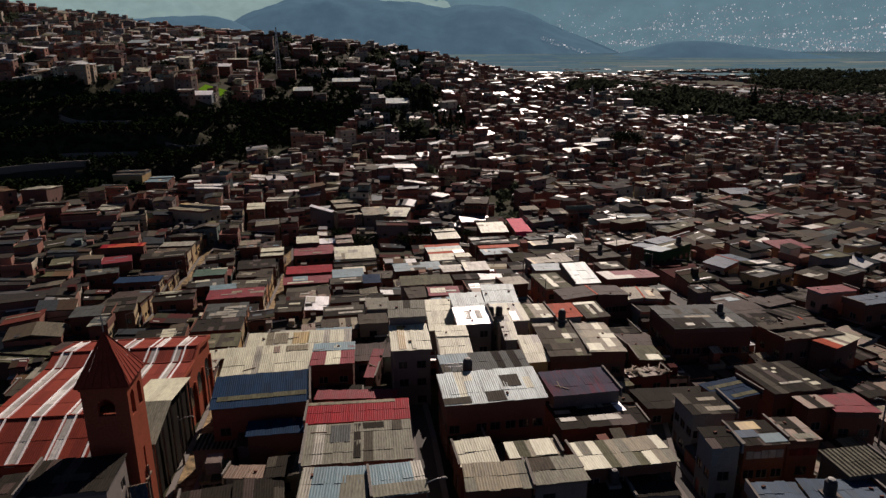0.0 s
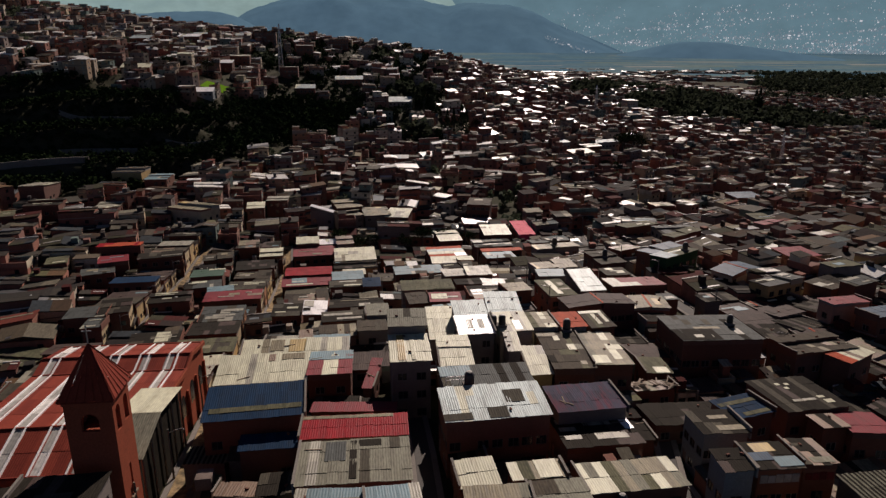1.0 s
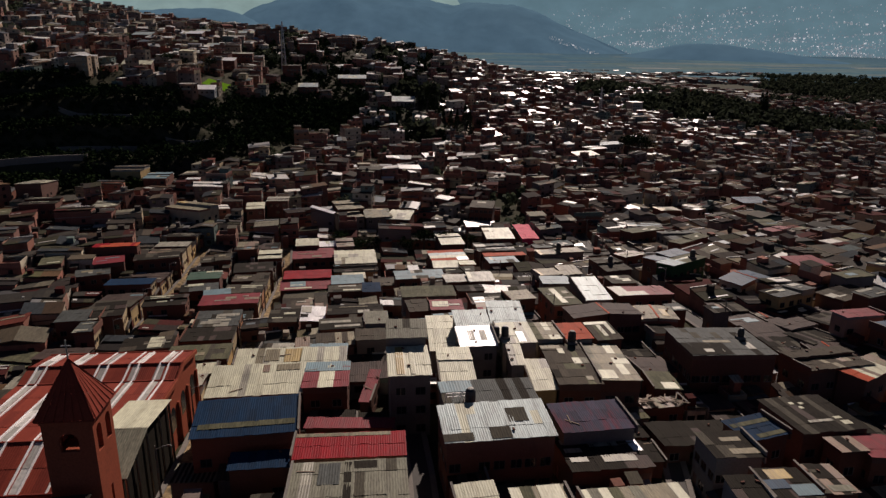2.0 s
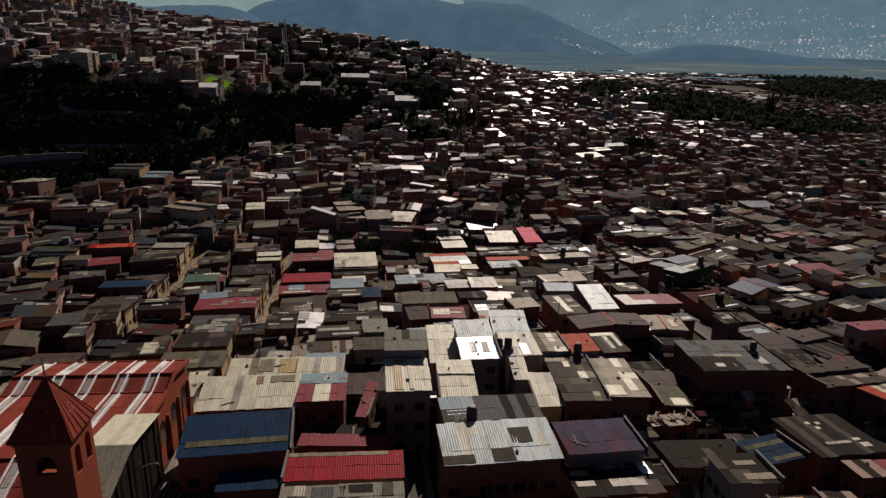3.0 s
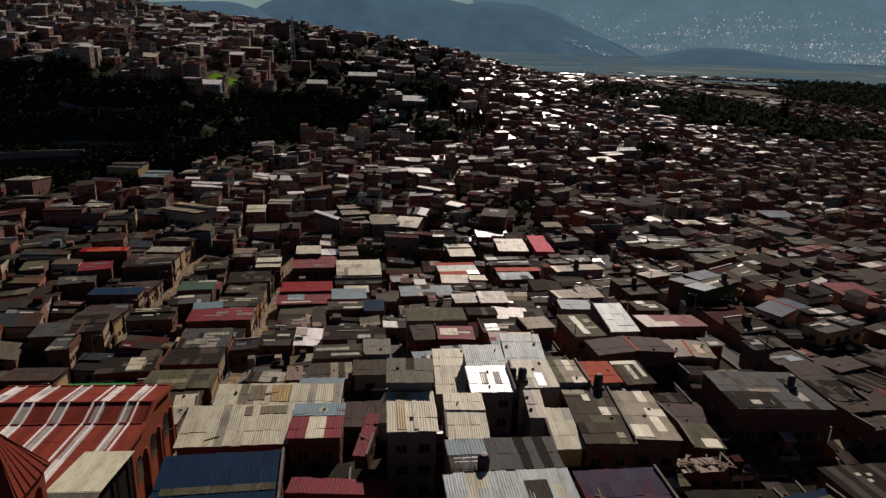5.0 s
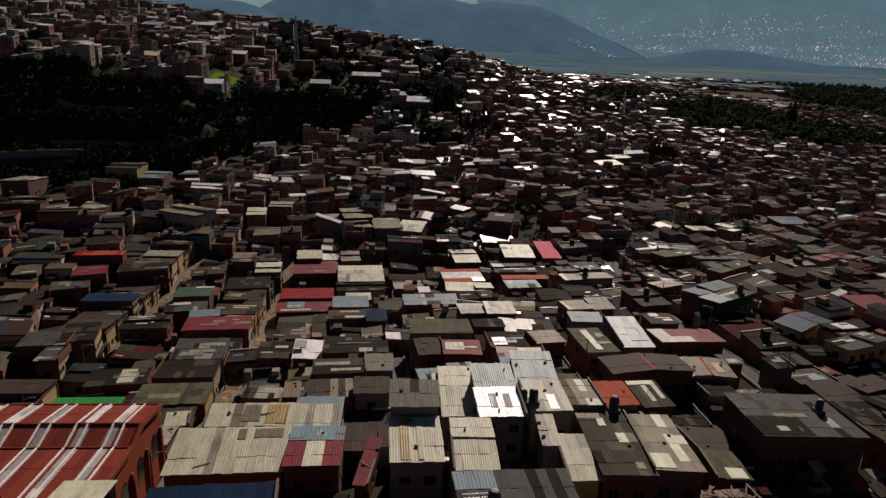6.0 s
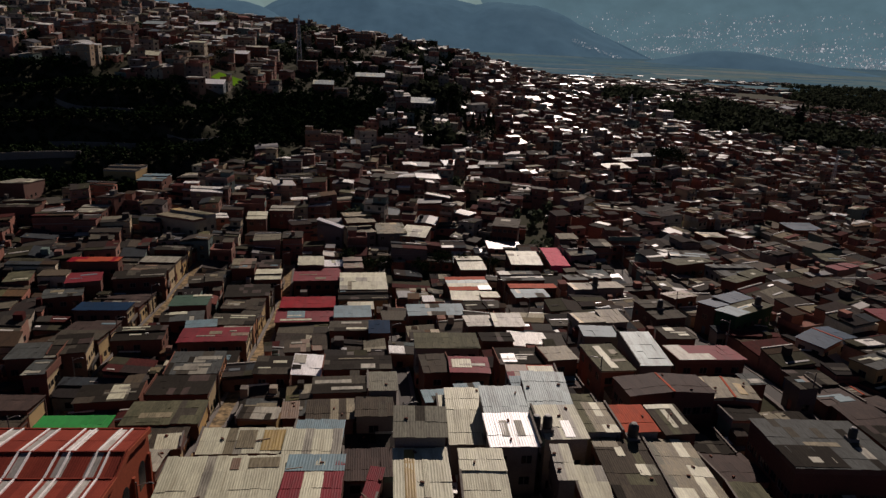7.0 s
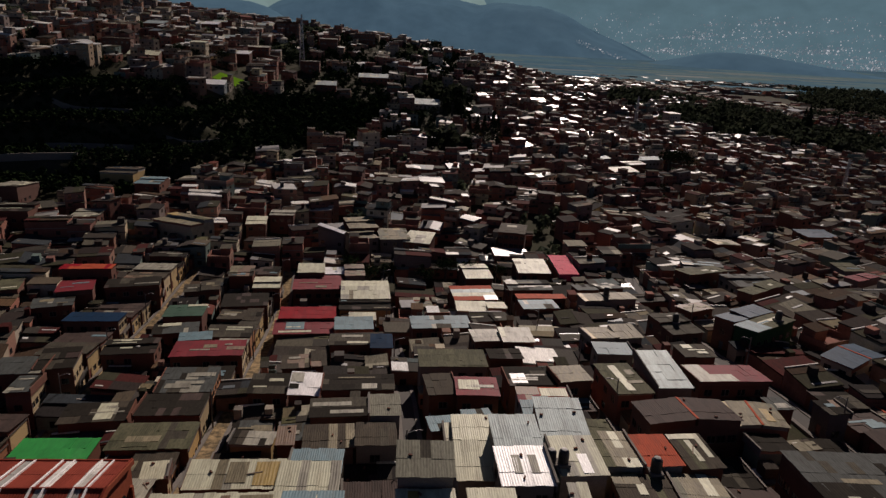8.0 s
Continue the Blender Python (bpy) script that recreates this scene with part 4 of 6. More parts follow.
    b.make("shaft", tower)
    roof = Build(M["church_red"])
    e, rise = s + 0.35, 4.85
    ring = [(-e, -e), (e, -e), (e, e), (-e, e)]
    for k in range(4):
        (ax, ay), (bx, by) = ring[k], ring[(k + 1) % 4]
        n = 12
        for i in range(n):
            p = [(ax + (bx - ax) * f / n, ay + (by - ay) * f / n) for f in (i, i + 1)]
            lift = 0.05 if i % 2 else 0.0
            nx, ny = (by - ay) / (2 * e), -(bx - ax) / (2 * e)
            roof.quad((p[0][0] + nx * lift, p[0][1] + ny * lift, h + 0.02 + lift), (p[1][0] + nx * lift, p[1][1] + ny * lift, h + 0.02 + lift), (p[1][0] * 0.02, p[1][1] * 0.02, h + rise), (p[0][0] * 0.02, p[0][1] * 0.02, h + rise))
        rib = Build(M["church_red"])
        rib.beam((ax, ay, h), (0, 0, h + rise + 0.05), 0.08)
        rib.make("hip_rib", tower)
    plate = Build(M["church_red"])
    plate.box(-e, e, -e, e, h - 0.12, h)
    plate.make("eaves_plate", tower)
    roof.weld().make("spire", tower, None, "dark red ribbed pyramid roof")
    c = Build(M["steel"])
    c.beam((0, 0, h + rise - 0.1), (0, 0, h + rise + 2.0), 0.05)
    c.beam((-0.45, 0, h + rise + 1.4), (0.45, 0, h + rise + 1.4), 0.045)
    c.make("cross", tower)
    c = Build(M["wood"])
    c.beam((s + 0.12, -0.1, 5.0), (s + 0.12, -0.1, 9.2), 0.09)
    c.beam((s + 0.12, -0.9, 7.9), (s + 0.12, 0.7, 7.9), 0.09)
    c.make("wall_cross", tower)
    PLOTS.append((-31.4, 62.4, 3, 3))

    annex = base_empty("chapel_annex", pose(-32.0, 74.0, -6))
    tagged(annex, "low annex with a pale gabled sheet roof beside the tower", "annex")
    ax, front, crest, back = 2.6, -7.8, -0.4, 8.5
    zf, zc, zb = 11.5, 13.0, 11.6
    # dark annex walls stand in for the deep shade under its roof
    b = Build(M["sheet_dark"])
    inner = ax - 0.5
    b.hexa([(-ax + 0.2, front + 0.2, -4), (inner, front + 0.2, -4), (inner, crest, -4), (-ax + 0.2, crest, -4)], [(-ax + 0.2, front + 0.2, zf - 0.15), (inner, front + 0.2, zf - 0.15), (inner, crest, zc - 0.15), (-ax + 0.2, crest, zc - 0.15)])
    b.hexa([(-ax + 0.2, crest, -4), (inner, crest, -4), (inner, back - 0.2, -4), (-ax + 0.2, back - 0.2, -4)], [(-ax + 0.2, crest, zc - 0.15), (inner, crest, zc - 0.15), (inner, back - 0.2, zb - 0.15), (-ax + 0.2, back - 0.2, zb - 0.15)])
    b.weld().make("annex_body", annex)
    for y, z in ((front + 0.4, zf), ((front + crest) / 2, (zf + zc) / 2), (crest, zc), ((crest + back) / 2, (zc + zb) / 2), (back - 0.4, zb)):
        post = Build(M["wood"])
        post.beam((ax - 0.25, y, -4), (ax - 0.25, y, z - 0.1), 0.1)
        post.make("post", annex)
        rafter = Build(M["wood"])
        rafter.beam((inner, y, z - 0.14), (ax - 0.1, y, z - 0.14), 0.07)
        rafter.make("rafter", annex)
    for ya, za, yb, zb_, key in ((front, zf, crest, zc, "sheet_oldgrey"), (crest, zc, back, zb, "sheet_cream")):
        long, rx = math.hypot(yb - ya, zb_ - za), math.degrees(math.atan2(zb_ - za, yb - ya))
        for i in range(5):
            m = pose(-ax + 1.04 * (i + 0.5), (ya + yb) / 2, (za + zb_) / 2 + 0.03 + 0.012 * (i % 2), rx, 0, 0)
            shared("roof_sheet", SHEETS[key], annex, m @ Matrix.Diagonal((1.02, long * 0.98, 1, 1)))
    PLOTS.append((-32.0, 74.3, 2.6, 8.2))


church()

# ---- the terraced houses near the flight
# Roofs on the right are toned darker in place of cloud shade.
house(37.2, 48.6, 8.3, 3.5, 6.0, -6, "steelblue")
house(44.6, 49.2, 4.9, 3.7, 6.0, -6, "steelblue")
house(-2.3, 51.2, 5.3, 5.3, 7.0, 4, "bluegrey", whole=True)
patch(0.0, 1.0, 0.0, 0.35, "sheet_oldgrey")
house(-8.3, 51.8, 6.6, 5.1, 7.0, -3, "bluegrey", whole=True)
patch(0.6, 1.0, 0.0, 0.7, "sheet_oldgrey")
house(7.6, 51.9, 6.6, 4.3, 6.0, -2, "tan")
house(13.7, 52.6, 5.7, 4.6, 6.0, 2, "oldgrey", whole=True)
patch(0.0, 0.5, 0.5, 1.0, "sheet_greybrown")
house(21.8, 52.7, 8.8, 4.8, 4.0, -3, "dark")
house(47.4, 53.0, 6.0, 4.7, 7.0, 2, "zebra")
house(21.9, 55.9, 10.6, 5.4, 6.0, 2, "mosspale", whole=True)
house(32.9, 56.0, 3.4, 3.9, 8.0, -3, "dark", whole=True, walls="pale_paint", glazed=True)
house(12.4, 56.9, 5.7, 3.2, 6.0, 1, "mosspale", whole=True)
patch(0.5, 0.9, 0.0, 1.0, "sheet_cream")
house(37.7, 57.1, 5.1, 4.9, 8.0, -1, "dark", whole=True, walls="brick", glazed=True)
patch(0.0, 0.5, 0.3, 0.6, "sheet_steelblue")
patch(0.25, 0.7, 0.62, 0.95, "sheet_yellow")
patch(0.5, 1.0, 0.05, 0.4, "sheet_bluegrey")
wall_boards((0.30, 0.28, 0.26), 5)
house(42.8, 58.1, 3.9, 5.5, 8.0, -4, "rust", whole=True, walls="brick")
patch(0.3, 0.9, 0.05, 0.25, "sheet_oldgrey")
patch(0.1, 0.5, 0.7, 0.8, "sheet_grey")
wall_boards((0.20, 0.035, 0.03), 4)
house(6.4, 58.3, 4.4, 4.1, 5.0, 5, "cream")
house(-6.1, 59.3, 11.6, 8.1, 7.0, 0, "oldgrey", whole=True)
patch(0.24, 0.42, 0.5, 0.95, "sheet_slate")
patch(0.46, 0.52, 0.1, 0.95, "sheet_dark")
patch(0.54, 0.74, 0.82, 0.98, "sheet_dark")
house(-19.0, 63.8, 4.7, 2.6, 3.0, -8, "rust")
house(36.5, 66.0, 5.7, 5.5, 7.0, -1, "dark", tilt=-3, whole=True, walls="pale_paint", glazed=True)
patch(0.4, 0.95, 0.1, 0.3, "sheet_tan")
patch(0.4, 0.8, 0.6, 0.75, "sheet_tan")
house(55.8, 66.3, 5.6, 5.9, 7.0, -9, "darkred", walls="brick")
house(51.5, 66.8, 3.5, 3.4, 7.0, 0, "rust")
house(22.1, 67.2, 9.4, 7.8, 5.0, 1, "dark", walls="brick", whole=True)
patch(0.05, 0.25, 0.72, 0.86, "sheet_greylight")
patch(0.05, 0.25, 0.48, 0.6, "sheet_greylight")
patch(0.06, 0.26, 0.22, 0.34, "sheet_greylight")
patch(0.38, 0.74, 0.62, 0.82, "sheet_greylight")
patch(0.45, 0.85, 0.18, 0.36, "sheet_greylight")
patch(0.88, 1.0, 0.45, 0.95, "sheet_white")
house(10.0, 68.8, 12.5, 6.7, 8.0, 3, "zinc", tilt=6.5, whole=True, walls="brick", glazed=True)
patch(0.62, 0.8, 0.42, 0.78, "sheet_grey")
patch(0.42, 0.6, 0.02, 0.3, "sheet_grey")
patch(0.0, 0.26, 0.02, 0.2, "sheet_grey")
house(-6.3, 68.8, 12.4, 4.6, 6.0, -1, "red", walls="brick", whole=True)
patch(0.0, 0.86, 0.86, 1.0, "sheet_tan")
house(-41.2, 62.2, 8.2, 6.0, 8.2, 4, "dark", whole=True)
house(-33.2, 54.8, 8.0, 6.4, 12.1, 3, "dark", whole=True, walls="block")
patch(0.3, 0.7, 0.3, 0.5, "sheet_grey")
house(-16.2, 69.8, 7.2, 2.9, 5.0, 2, "blue", walls="brick", tilt=5)
house(42.2, 70.2, 6.2, 4.7, 7.0, 14, "blue", walls="brick", whole=True)
patch(0.05, 0.95, 0.62, 0.78, "sheet_olive")
patch(0.3, 0.95, 0.05, 0.2, "sheet_olive")
house(-18.6, 71.2, 5.4, 4.1, 3.5, 2, "grey")
house(22.2, 72.0, 9.0, 6.4, 7.0, 3, "redblue", tilt=0.5, whole=True)
house(-48.0, 61.6, 4.6, 5.6, 8.4, 6, "blue", whole=True)
house(-24.2, 72.2, 5.2, 3.7, 3.5, -2, "zebra")
house(52.0, 74.0, 9.1, 9.1, 7.0, 4, "dark", walls="brick", whole=True)
patch(0.38, 0.44, 0.78, 0.84, "sheet_cream")
patch(0.52, 0.58, 0.76, 0.82, "sheet_cream")
patch(0.44, 0.5, 0.64, 0.7, "sheet_cream")
patch(0.3, 0.65, 0.25, 0.31, "sheet_greylight")
patch(0.72, 0.82, 0.3, 0.36, "sheet_cream")
patch(0.74, 0.86, 0.14, 0.24, "sheet_cream")
house(-18.7, 75.9, 12.2, 7.5, 8.0, 4, "blue", walls="brick", tilt=5, whole=True)
patch(0.06, 0.96, 0.2, 0.33, "sheet_olive")
house(10.4, 76.6, 11.7, 5.7, 8.0, 2, "slate", whole=True)
patch(0.0, 0.35, 0.5, 1.0, "sheet_bluegrey")
house(-6.6, 77.3, 11.0, 2.8, 4.5, -5, "darkred")
house(36.0, 82.8, 6.3, 2.8, 3.5, 4, "rust")
house(1.0, 84.1, 5.6, 7.6, 9.6, 1, "cream", tilt=4, whole=True, walls="block")
patch(0.2, 0.38, 0.05, 0.95, "sheet_yellow")
patch(0.52, 0.62, 0.05, 0.95, "sheet_cream")
house(7.4, 85.3, 4.8, 8.9, 8.0, -1, "cream")
house(19.4, 86.1, 3.6, 7.7, 6.0, 0, "cream", tilt=6.5)
house(68.7, 86.4, 7.1, 4.3, 7.0, 27, "rustred", walls="brick", whole=True)
patch(0.55, 1.0, 0.0, 1.0, "sheet_cream")
house(16.4, 88.5, 2.1, 5.7, 8.0, -3, "cream")
house(38.6, 88.7, 4.1, 6.5, 4.0, -7, "olive", whole=True)
patch(0.4, 0.9, 0.0, 0.35, "sheet_cream")
house(24.5, 89.0, 6.1, 14.4, 6.5, -3, "mossdark", walls="brick", whole=True)
patch(0.0, 0.48, 0.87, 1.0, "sheet_tan")
patch(0.38, 0.52, 0.74, 0.88, "sheet_cream")
patch(0.62, 0.8, 0.47, 0.62, "sheet_cream")
patch(0.8, 0.97, 0.48, 0.62, "sheet_oldgrey")
patch(0.7, 0.84, 0.08, 0.17, "sheet_tan")
house(-4.2, 89.7, 1.7, 9.0, 4.0, -10, "darkred")
house(30.7, 89.8, 5.7, 15.0, 6.5, -6, "mosspale", walls="brick", whole=True)
patch(0.05, 0.45, 0.03, 0.24, "sheet_cream")
house(-20.0, 90.0, 12.9, 7.9, 7.5, 2, "cream", walls="brick", whole=True)
patch(0.55, 0.62, 0.72, 0.95, "sheet_rust")
patch(0.7, 0.95, 0.75, 0.95, "sheet_tan")
house(65.3, 90.3, 11.3, 6.7, 7.0, 7, "greybrown", walls="brick")
house(-10.3, 90.4, 6.4, 9.1, 6.5, 0, "redstripe", walls="brick", whole=True)
patch(0.0, 1.0, 0.62, 1.0, "sheet_bluegrey")
house(11.5, 93.7, 5.6, 6.2, 9.0, 1, "white", tilt=4, whole=True)
patch(0.3, 0.45, 0.3, 0.75, "sheet_greylight")
patch(0.62, 0.77, 0.3, 0.75, "sheet_greylight")
house(50.0, 94.6, 13.0, 11.4, 8.0, -3, "slate", tilt=-3, whole=True, walls="brick", glazed=True)
patch(0.0, 0.5, 0.02, 0.42, "sheet_dark")
patch(0.1, 0.42, 0.1, 0.2, "sheet_greylight")
patch(0.3, 0.62, 0.42, 0.5, "sheet_tan")
house(-11.2, 97.4, 6.8, 6.0, 6.9, 0, "cream", tilt=5)
house(18.2, 97.6, 5.5, 6.9, 8.0, 2, "cream", whole=True)
patch(0.5, 0.7, 0.05, 0.5, "sheet_white")
house(-19.3, 98.7, 10.6, 4.5, 8.0, 1, "cream", whole=True)
patch(0.42, 0.62, 0.2, 0.9, "sheet_tan")
patch(0.7, 0.98, 0.1, 0.9, "sheet_yellow")
house(1.0, 90.7, 5.7, 5.0, 12.0, -1, "oldgrey", tilt=7, whole=True, walls="block")
house(11.7, 100.1, 5.5, 6.1, 9.5, 1, "zinc", tilt=6.5)
house(23.9, 100.7, 3.7, 7.7, 6.5, -7, "tan")
house(33.5, 100.9, 4.3, 6.8, 7.0, 3, "mossdark")
patch(0.0, 0.9, 0.85, 1.0, "sheet_cream")
patch(0.4, 0.55, 0.2, 0.8, "sheet_cream")
patch(0.75, 0.9, 0.3, 0.85, "sheet_cream")
house(28.7, 100.9, 4.5, 6.4, 7.0, 2, "terracotta")
house(23.9, 101.0, 4.3, 8.5, 7.0, -2, "mosspale")
house(7.3, 101.3, 4.9, 12.5, 7.3, -1, "cream")
house(87.8, 101.9, 10.1, 4.9, 7.0, 9, "steelblue")
# back slope of the cream roof in front, its bluish reflection painted as blue-grey
house(-11.0, 103.0, 6.2, 5.0, 6.2, 0, "bluegrey")
house(6.6, 103.7, 5.2, 5.6, 7.0, 1, "cream")
house(18.0, 104.1, 5.8, 8.6, 9.0, -2, "zinc")
house(46.5, 106.8, 4.8, 4.2, 5.0, 0, "dark")
house(6.3, 107.6, 8.2, 4.0, 7.2, 8, "bluegrey")
house(83.4, 107.8, 8.1, 4.0, 7.0, 5, "darkred")
house(-4.2, 109.0, 5.2, 6.3, 6.0, 2, "greybrown")
house(-31.8, 109.1, 3.4, 3.3, 5.0, 8, "cream")
house(-10.3, 110.9, 6.6, 6.0, 5.5, 4, "greybrown")
house(36.9, 111.2, 12.9, 6.1, 7.0, 4, "brown", walls="brick", gable=4.5, glazed=True)
house(47.2, 112.6, 7.5, 6.1, 6.0, -6, "tan", whole=True, gable=4.0)
patch(0.3, 0.6, 0.2, 0.7, "sheet_yellow")
house(16.9, 113.4, 3.5, 3.9, 6.0, -2, "bluegrey")
house(-16.3, 114.1, 2.5, 4.4, 5.0, 4, "rust")
house(-21.0, 115.7, 5.9, 3.6, 4.5, -2, "patch")
house(-3.2, 115.7, 4.3, 5.5, 7.0, 2, "oldgrey", whole=True)
house(53.3, 117.0, 3.2, 3.8, 5.5, 3, "slate")
house(61.8, 117.2, 3.5, 4.0, 5.0, 3, "rust")
house(93.7, 117.7, 7.7, 3.6, 7.0, 21, "slate")
house(19.1, 117.7, 7.6, 4.2, 6.0, -1, "rustred", whole=True)
patch(0.45, 0.95, 0.4, 0.9, "sheet_cream")
house(-9.6, 119.3, 8.3, 5.4, 6.0, 4, "stripes", whole=True)
patch(0.05, 0.7, 0.55, 0.75, "sheet_greylight")
patch(0.35, 0.9, 0.15, 0.32, "sheet_greylight")
house(-49.5, 119.9, 10.7, 5.2, 5.0, 1, "green_tarp")
house(-36.0, 120.6, 11.3, 7.5, 5.0, 3, "olive", whole=True)
patch(0.2, 0.5, 0.1, 0.9, "sheet_olive")
house(10.1, 121.7, 6.3, 6.4, 6.0, -2, "darkred", whole=True)
patch(0.08, 0.55, 0.3, 0.8, "sheet_cream")
house(4.9, 123.7, 4.5, 6.9, 6.0, 5, "grey", whole=True)
house(80.1, 124.0, 10.5, 5.1, 6.0, 19, "slate")
house(32.7, 124.1, 5.7, 9.9, 6.0, 5, "olive", whole=True)
patch(0.35, 0.55, 0.1, 0.9, "sheet_cream")
house(39.4, 125.7, 5.5, 10.8, 7.0, 1, "zinc", tilt=5)
house(25.0, 125.9, 5.4, 5.5, 6.0, 8, "tan", whole=True)
house(18.8, 126.3, 7.5, 6.2, 5.5, 2, "dark", whole=True)
patch(0.1, 0.4, 0.1, 0.6, "sheet_white")
patch(0.55, 0.9, 0.5, 0.75, "sheet_grey")
house(50.0, 126.4, 11.7, 6.5, 6.0, 2, "darkred", whole=True)
patch(0.0, 0.25, 0.0, 1.0, "sheet_greylight")
patch(0.25, 0.55, 0.0, 0.4, "sheet_greylight")
house(-7.4, 128.7, 11.1, 6.2, 6.0, 2, "dark", whole=True)
patch(0.55, 0.75, 0.05, 0.35, "sheet_greylight")
house(98.8, 130.2, 8.0, 4.2, 7.0, 10, "olive")
house(-36.4, 130.3, 9.9, 7.4, 5.5, 3, "dark")
house(-75.7, 130.7, 11.8, 7.8, 4.0, -12, "olive")
house(-15.9, 131.1, 4.9, 6.3, 6.0, 1, "white", tilt=6, roll=3)
patch(0.02, 0.42, 0.55, 0.95, "sheet_greylight")
# dark patch painted where the roof has a shaded notch
patch(0.02, 0.3, 0.25, 0.45, "sheet_dark")
house(-48.4, 131.2, 10.2, 6.0, 5.0, 7, "patch", whole=True)
patch(0.5, 0.75, 0.1, 0.9, "sheet_cream")
house(-21.9, 133.2, 6.2, 6.3, 6.0, 1, "dark")
house(77.6, 135.5, 10.9, 5.6, 6.0, 28, "steelblue", gable=7.0)
house(7.7, 135.7, 11.3, 6.6, 6.0, 1, "olive_green", whole=True)
patch(0.6, 0.98, 0.05, 0.2, "sheet_olive")
house(35.7, 138.1, 6.5, 4.6, 6.0, -2, "bluegrey")
house(50.4, 138.3, 5.8, 5.2, 5.5, 2, "grey")
house(113.1, 138.5, 8.2, 4.2, 7.0, 18, "slate")
house(-63.1, 138.9, 4.1, 6.9, 7.0, 7, "slate", whole=True)
house(-36.5, 139.0, 9.2, 9.0, 6.0, 4, "slate", whole=True)
patch(0.5, 0.95, 0.6, 0.75, "sheet_greylight")
patch(0.3, 0.8, 0.3, 0.42, "sheet_greylight")
house(17.2, 139.6, 6.0, 4.5, 5.0, 2, "dark")
house(97.6, 144.4, 8.4, 7.6, 7.0, 4, "darkred")
house(-67.2, 146.0, 8.9, 7.0, 7.0, 7, "slate", whole=True)
house(-18.2, 146.9, 8.1, 6.0, 5.0, 7, "grey")
house(-62.1, 148.4, 6.5, 7.8, 7.0, 11, "dark")
house(38.9, 148.6, 10.5, 5.7, 6.0, 7, "tan")
house(21.0, 149.6, 6.1, 6.5, 6.0, 1, "greylight")
house(15.4, 150.6, 5.6, 6.0, 6.0, 5, "greylight")
house(70.6, 151.7, 13.1, 5.0, 7.0, 30, "olive", walls="green_paint", whole=True)
patch(0.0, 0.36, 0.0, 1.0, "sheet_bluegrey")
patch(0.3, 0.85, 0.45, 0.65, "sheet_cream")
house(-4.3, 153.1, 4.3, 6.2, 6.0, 2, "blue")
house(53.8, 154.6, 7.0, 9.6, 6.0, 10, "grey")
house(-37.3, 154.8, 13.3, 7.5, 6.0, 5, "darkred", whole=True)
patch(0.75, 1.0, 0.35, 0.55, "sheet_rust")
patch(0.42, 0.6, 0.5, 0.7, "sheet_tan")
house(-51.2, 155.4, 5.4, 4.2, 4.0, 10, "cream")
house(-52.2, 156.0, 9.7, 6.7, 6.0, 7, "dark")
house(-10.5, 156.8, 8.2, 6.4, 6.0, 3, "grey", whole=True)
patch(0.3, 0.8, 0.7, 0.9, "sheet_greylight")
patch(0.45, 0.75, 0.1, 0.3, "sheet_greylight")
house(69.7, 158.1, 12.3, 4.9, 7.0, 26, "steelblue")
house(-41.8, 161.9, 6.4, 4.4, 6.0, 12, "bluegrey")
house(-46.9, 166.0, 9.0, 5.3, 6.0, 12, "slate")
house(8.0, 167.7, 12.8, 6.4, 6.0, 4, "bluegrey")
house(64.3, 168.8, 7.0, 4.7, 6.0, 21, "rust")
house(-64.8, 170.1, 11.3, 5.5, 6.0, 2, "blue", whole=True)
house(19.1, 170.8, 8.7, 5.0, 5.5, 10, "dark")
house(-10.7, 172.5, 8.5, 6.8, 6.0, 4, "bluegrey")
house(-21.8, 174.0, 13.2, 8.0, 5.0, 5, "darkred", whole=True)
patch(0.2, 0.5, 0.3, 0.8, "sheet_bluegrey")
house(-76.3, 176.7, 8.3, 6.5, 6.0, 19, "slate")
house(-48.2, 176.9, 8.4, 9.0, 6.0, 7, "green", whole=True)
patch(0.5, 1.0, 0.85, 1.0, "sheet_cream")
house(-9.2, 180.7, 6.3, 4.1, 5.5, 5, "cream")
house(-21.8, 181.0, 12.9, 7.4, 6.5, 4, "red", whole=True)
house(32.2, 181.1, 8.7, 5.7, 5.5, 5, "bluegrey")
house(48.7, 181.6, 13.1, 5.3, 6.0, 6, "tan")
house(87.8, 183.7, 14.5, 4.1, 7.0, 31, "olive")
house(19.0, 184.5, 12.1, 5.7, 5.5, 0, "cream", tilt=3)
house(-89.8, 185.0, 5.5, 11.6, 6.0, 19, "olive")
house(-75.7, 186.5, 7.8, 10.6, 6.0, 19, "darkred", whole=True)
house(34.0, 187.3, 12.2, 3.6, 6.0, 3, "terracotta")
house(-37.7, 189.0, 10.8, 9.2, 6.0, 8, "dark")
house(137.5, 191.0, 12.8, 5.0, 7.0, 8, "slate")
house(-64.4, 191.1, 12.1, 7.4, 6.0, 14, "dark")
house(-9.1, 191.7, 12.8, 6.9, 5.5, 4, "dark")
house(49.5, 192.1, 12.3, 5.0, 6.0, 7, "slate")
house(-49.0, 193.2, 8.5, 5.0, 6.0, 12, "grey")
house(121.5, 194.8, 8.9, 4.3, 7.0, 21, "darkred")
house(91.3, 195.4, 12.6, 9.2, 6.0, 2, "slate")
house(-76.8, 195.7, 12.1, 4.0, 7.0, 5, "orange")
house(18.5, 196.7, 11.2, 9.5, 6.0, 5, "orangestripe", tilt=2, whole=True)
patch(0.7, 1.0, 0.0, 0.3, "sheet_white")
house(33.3, 198.9, 11.9, 6.8, 6.0, 5, "slate")
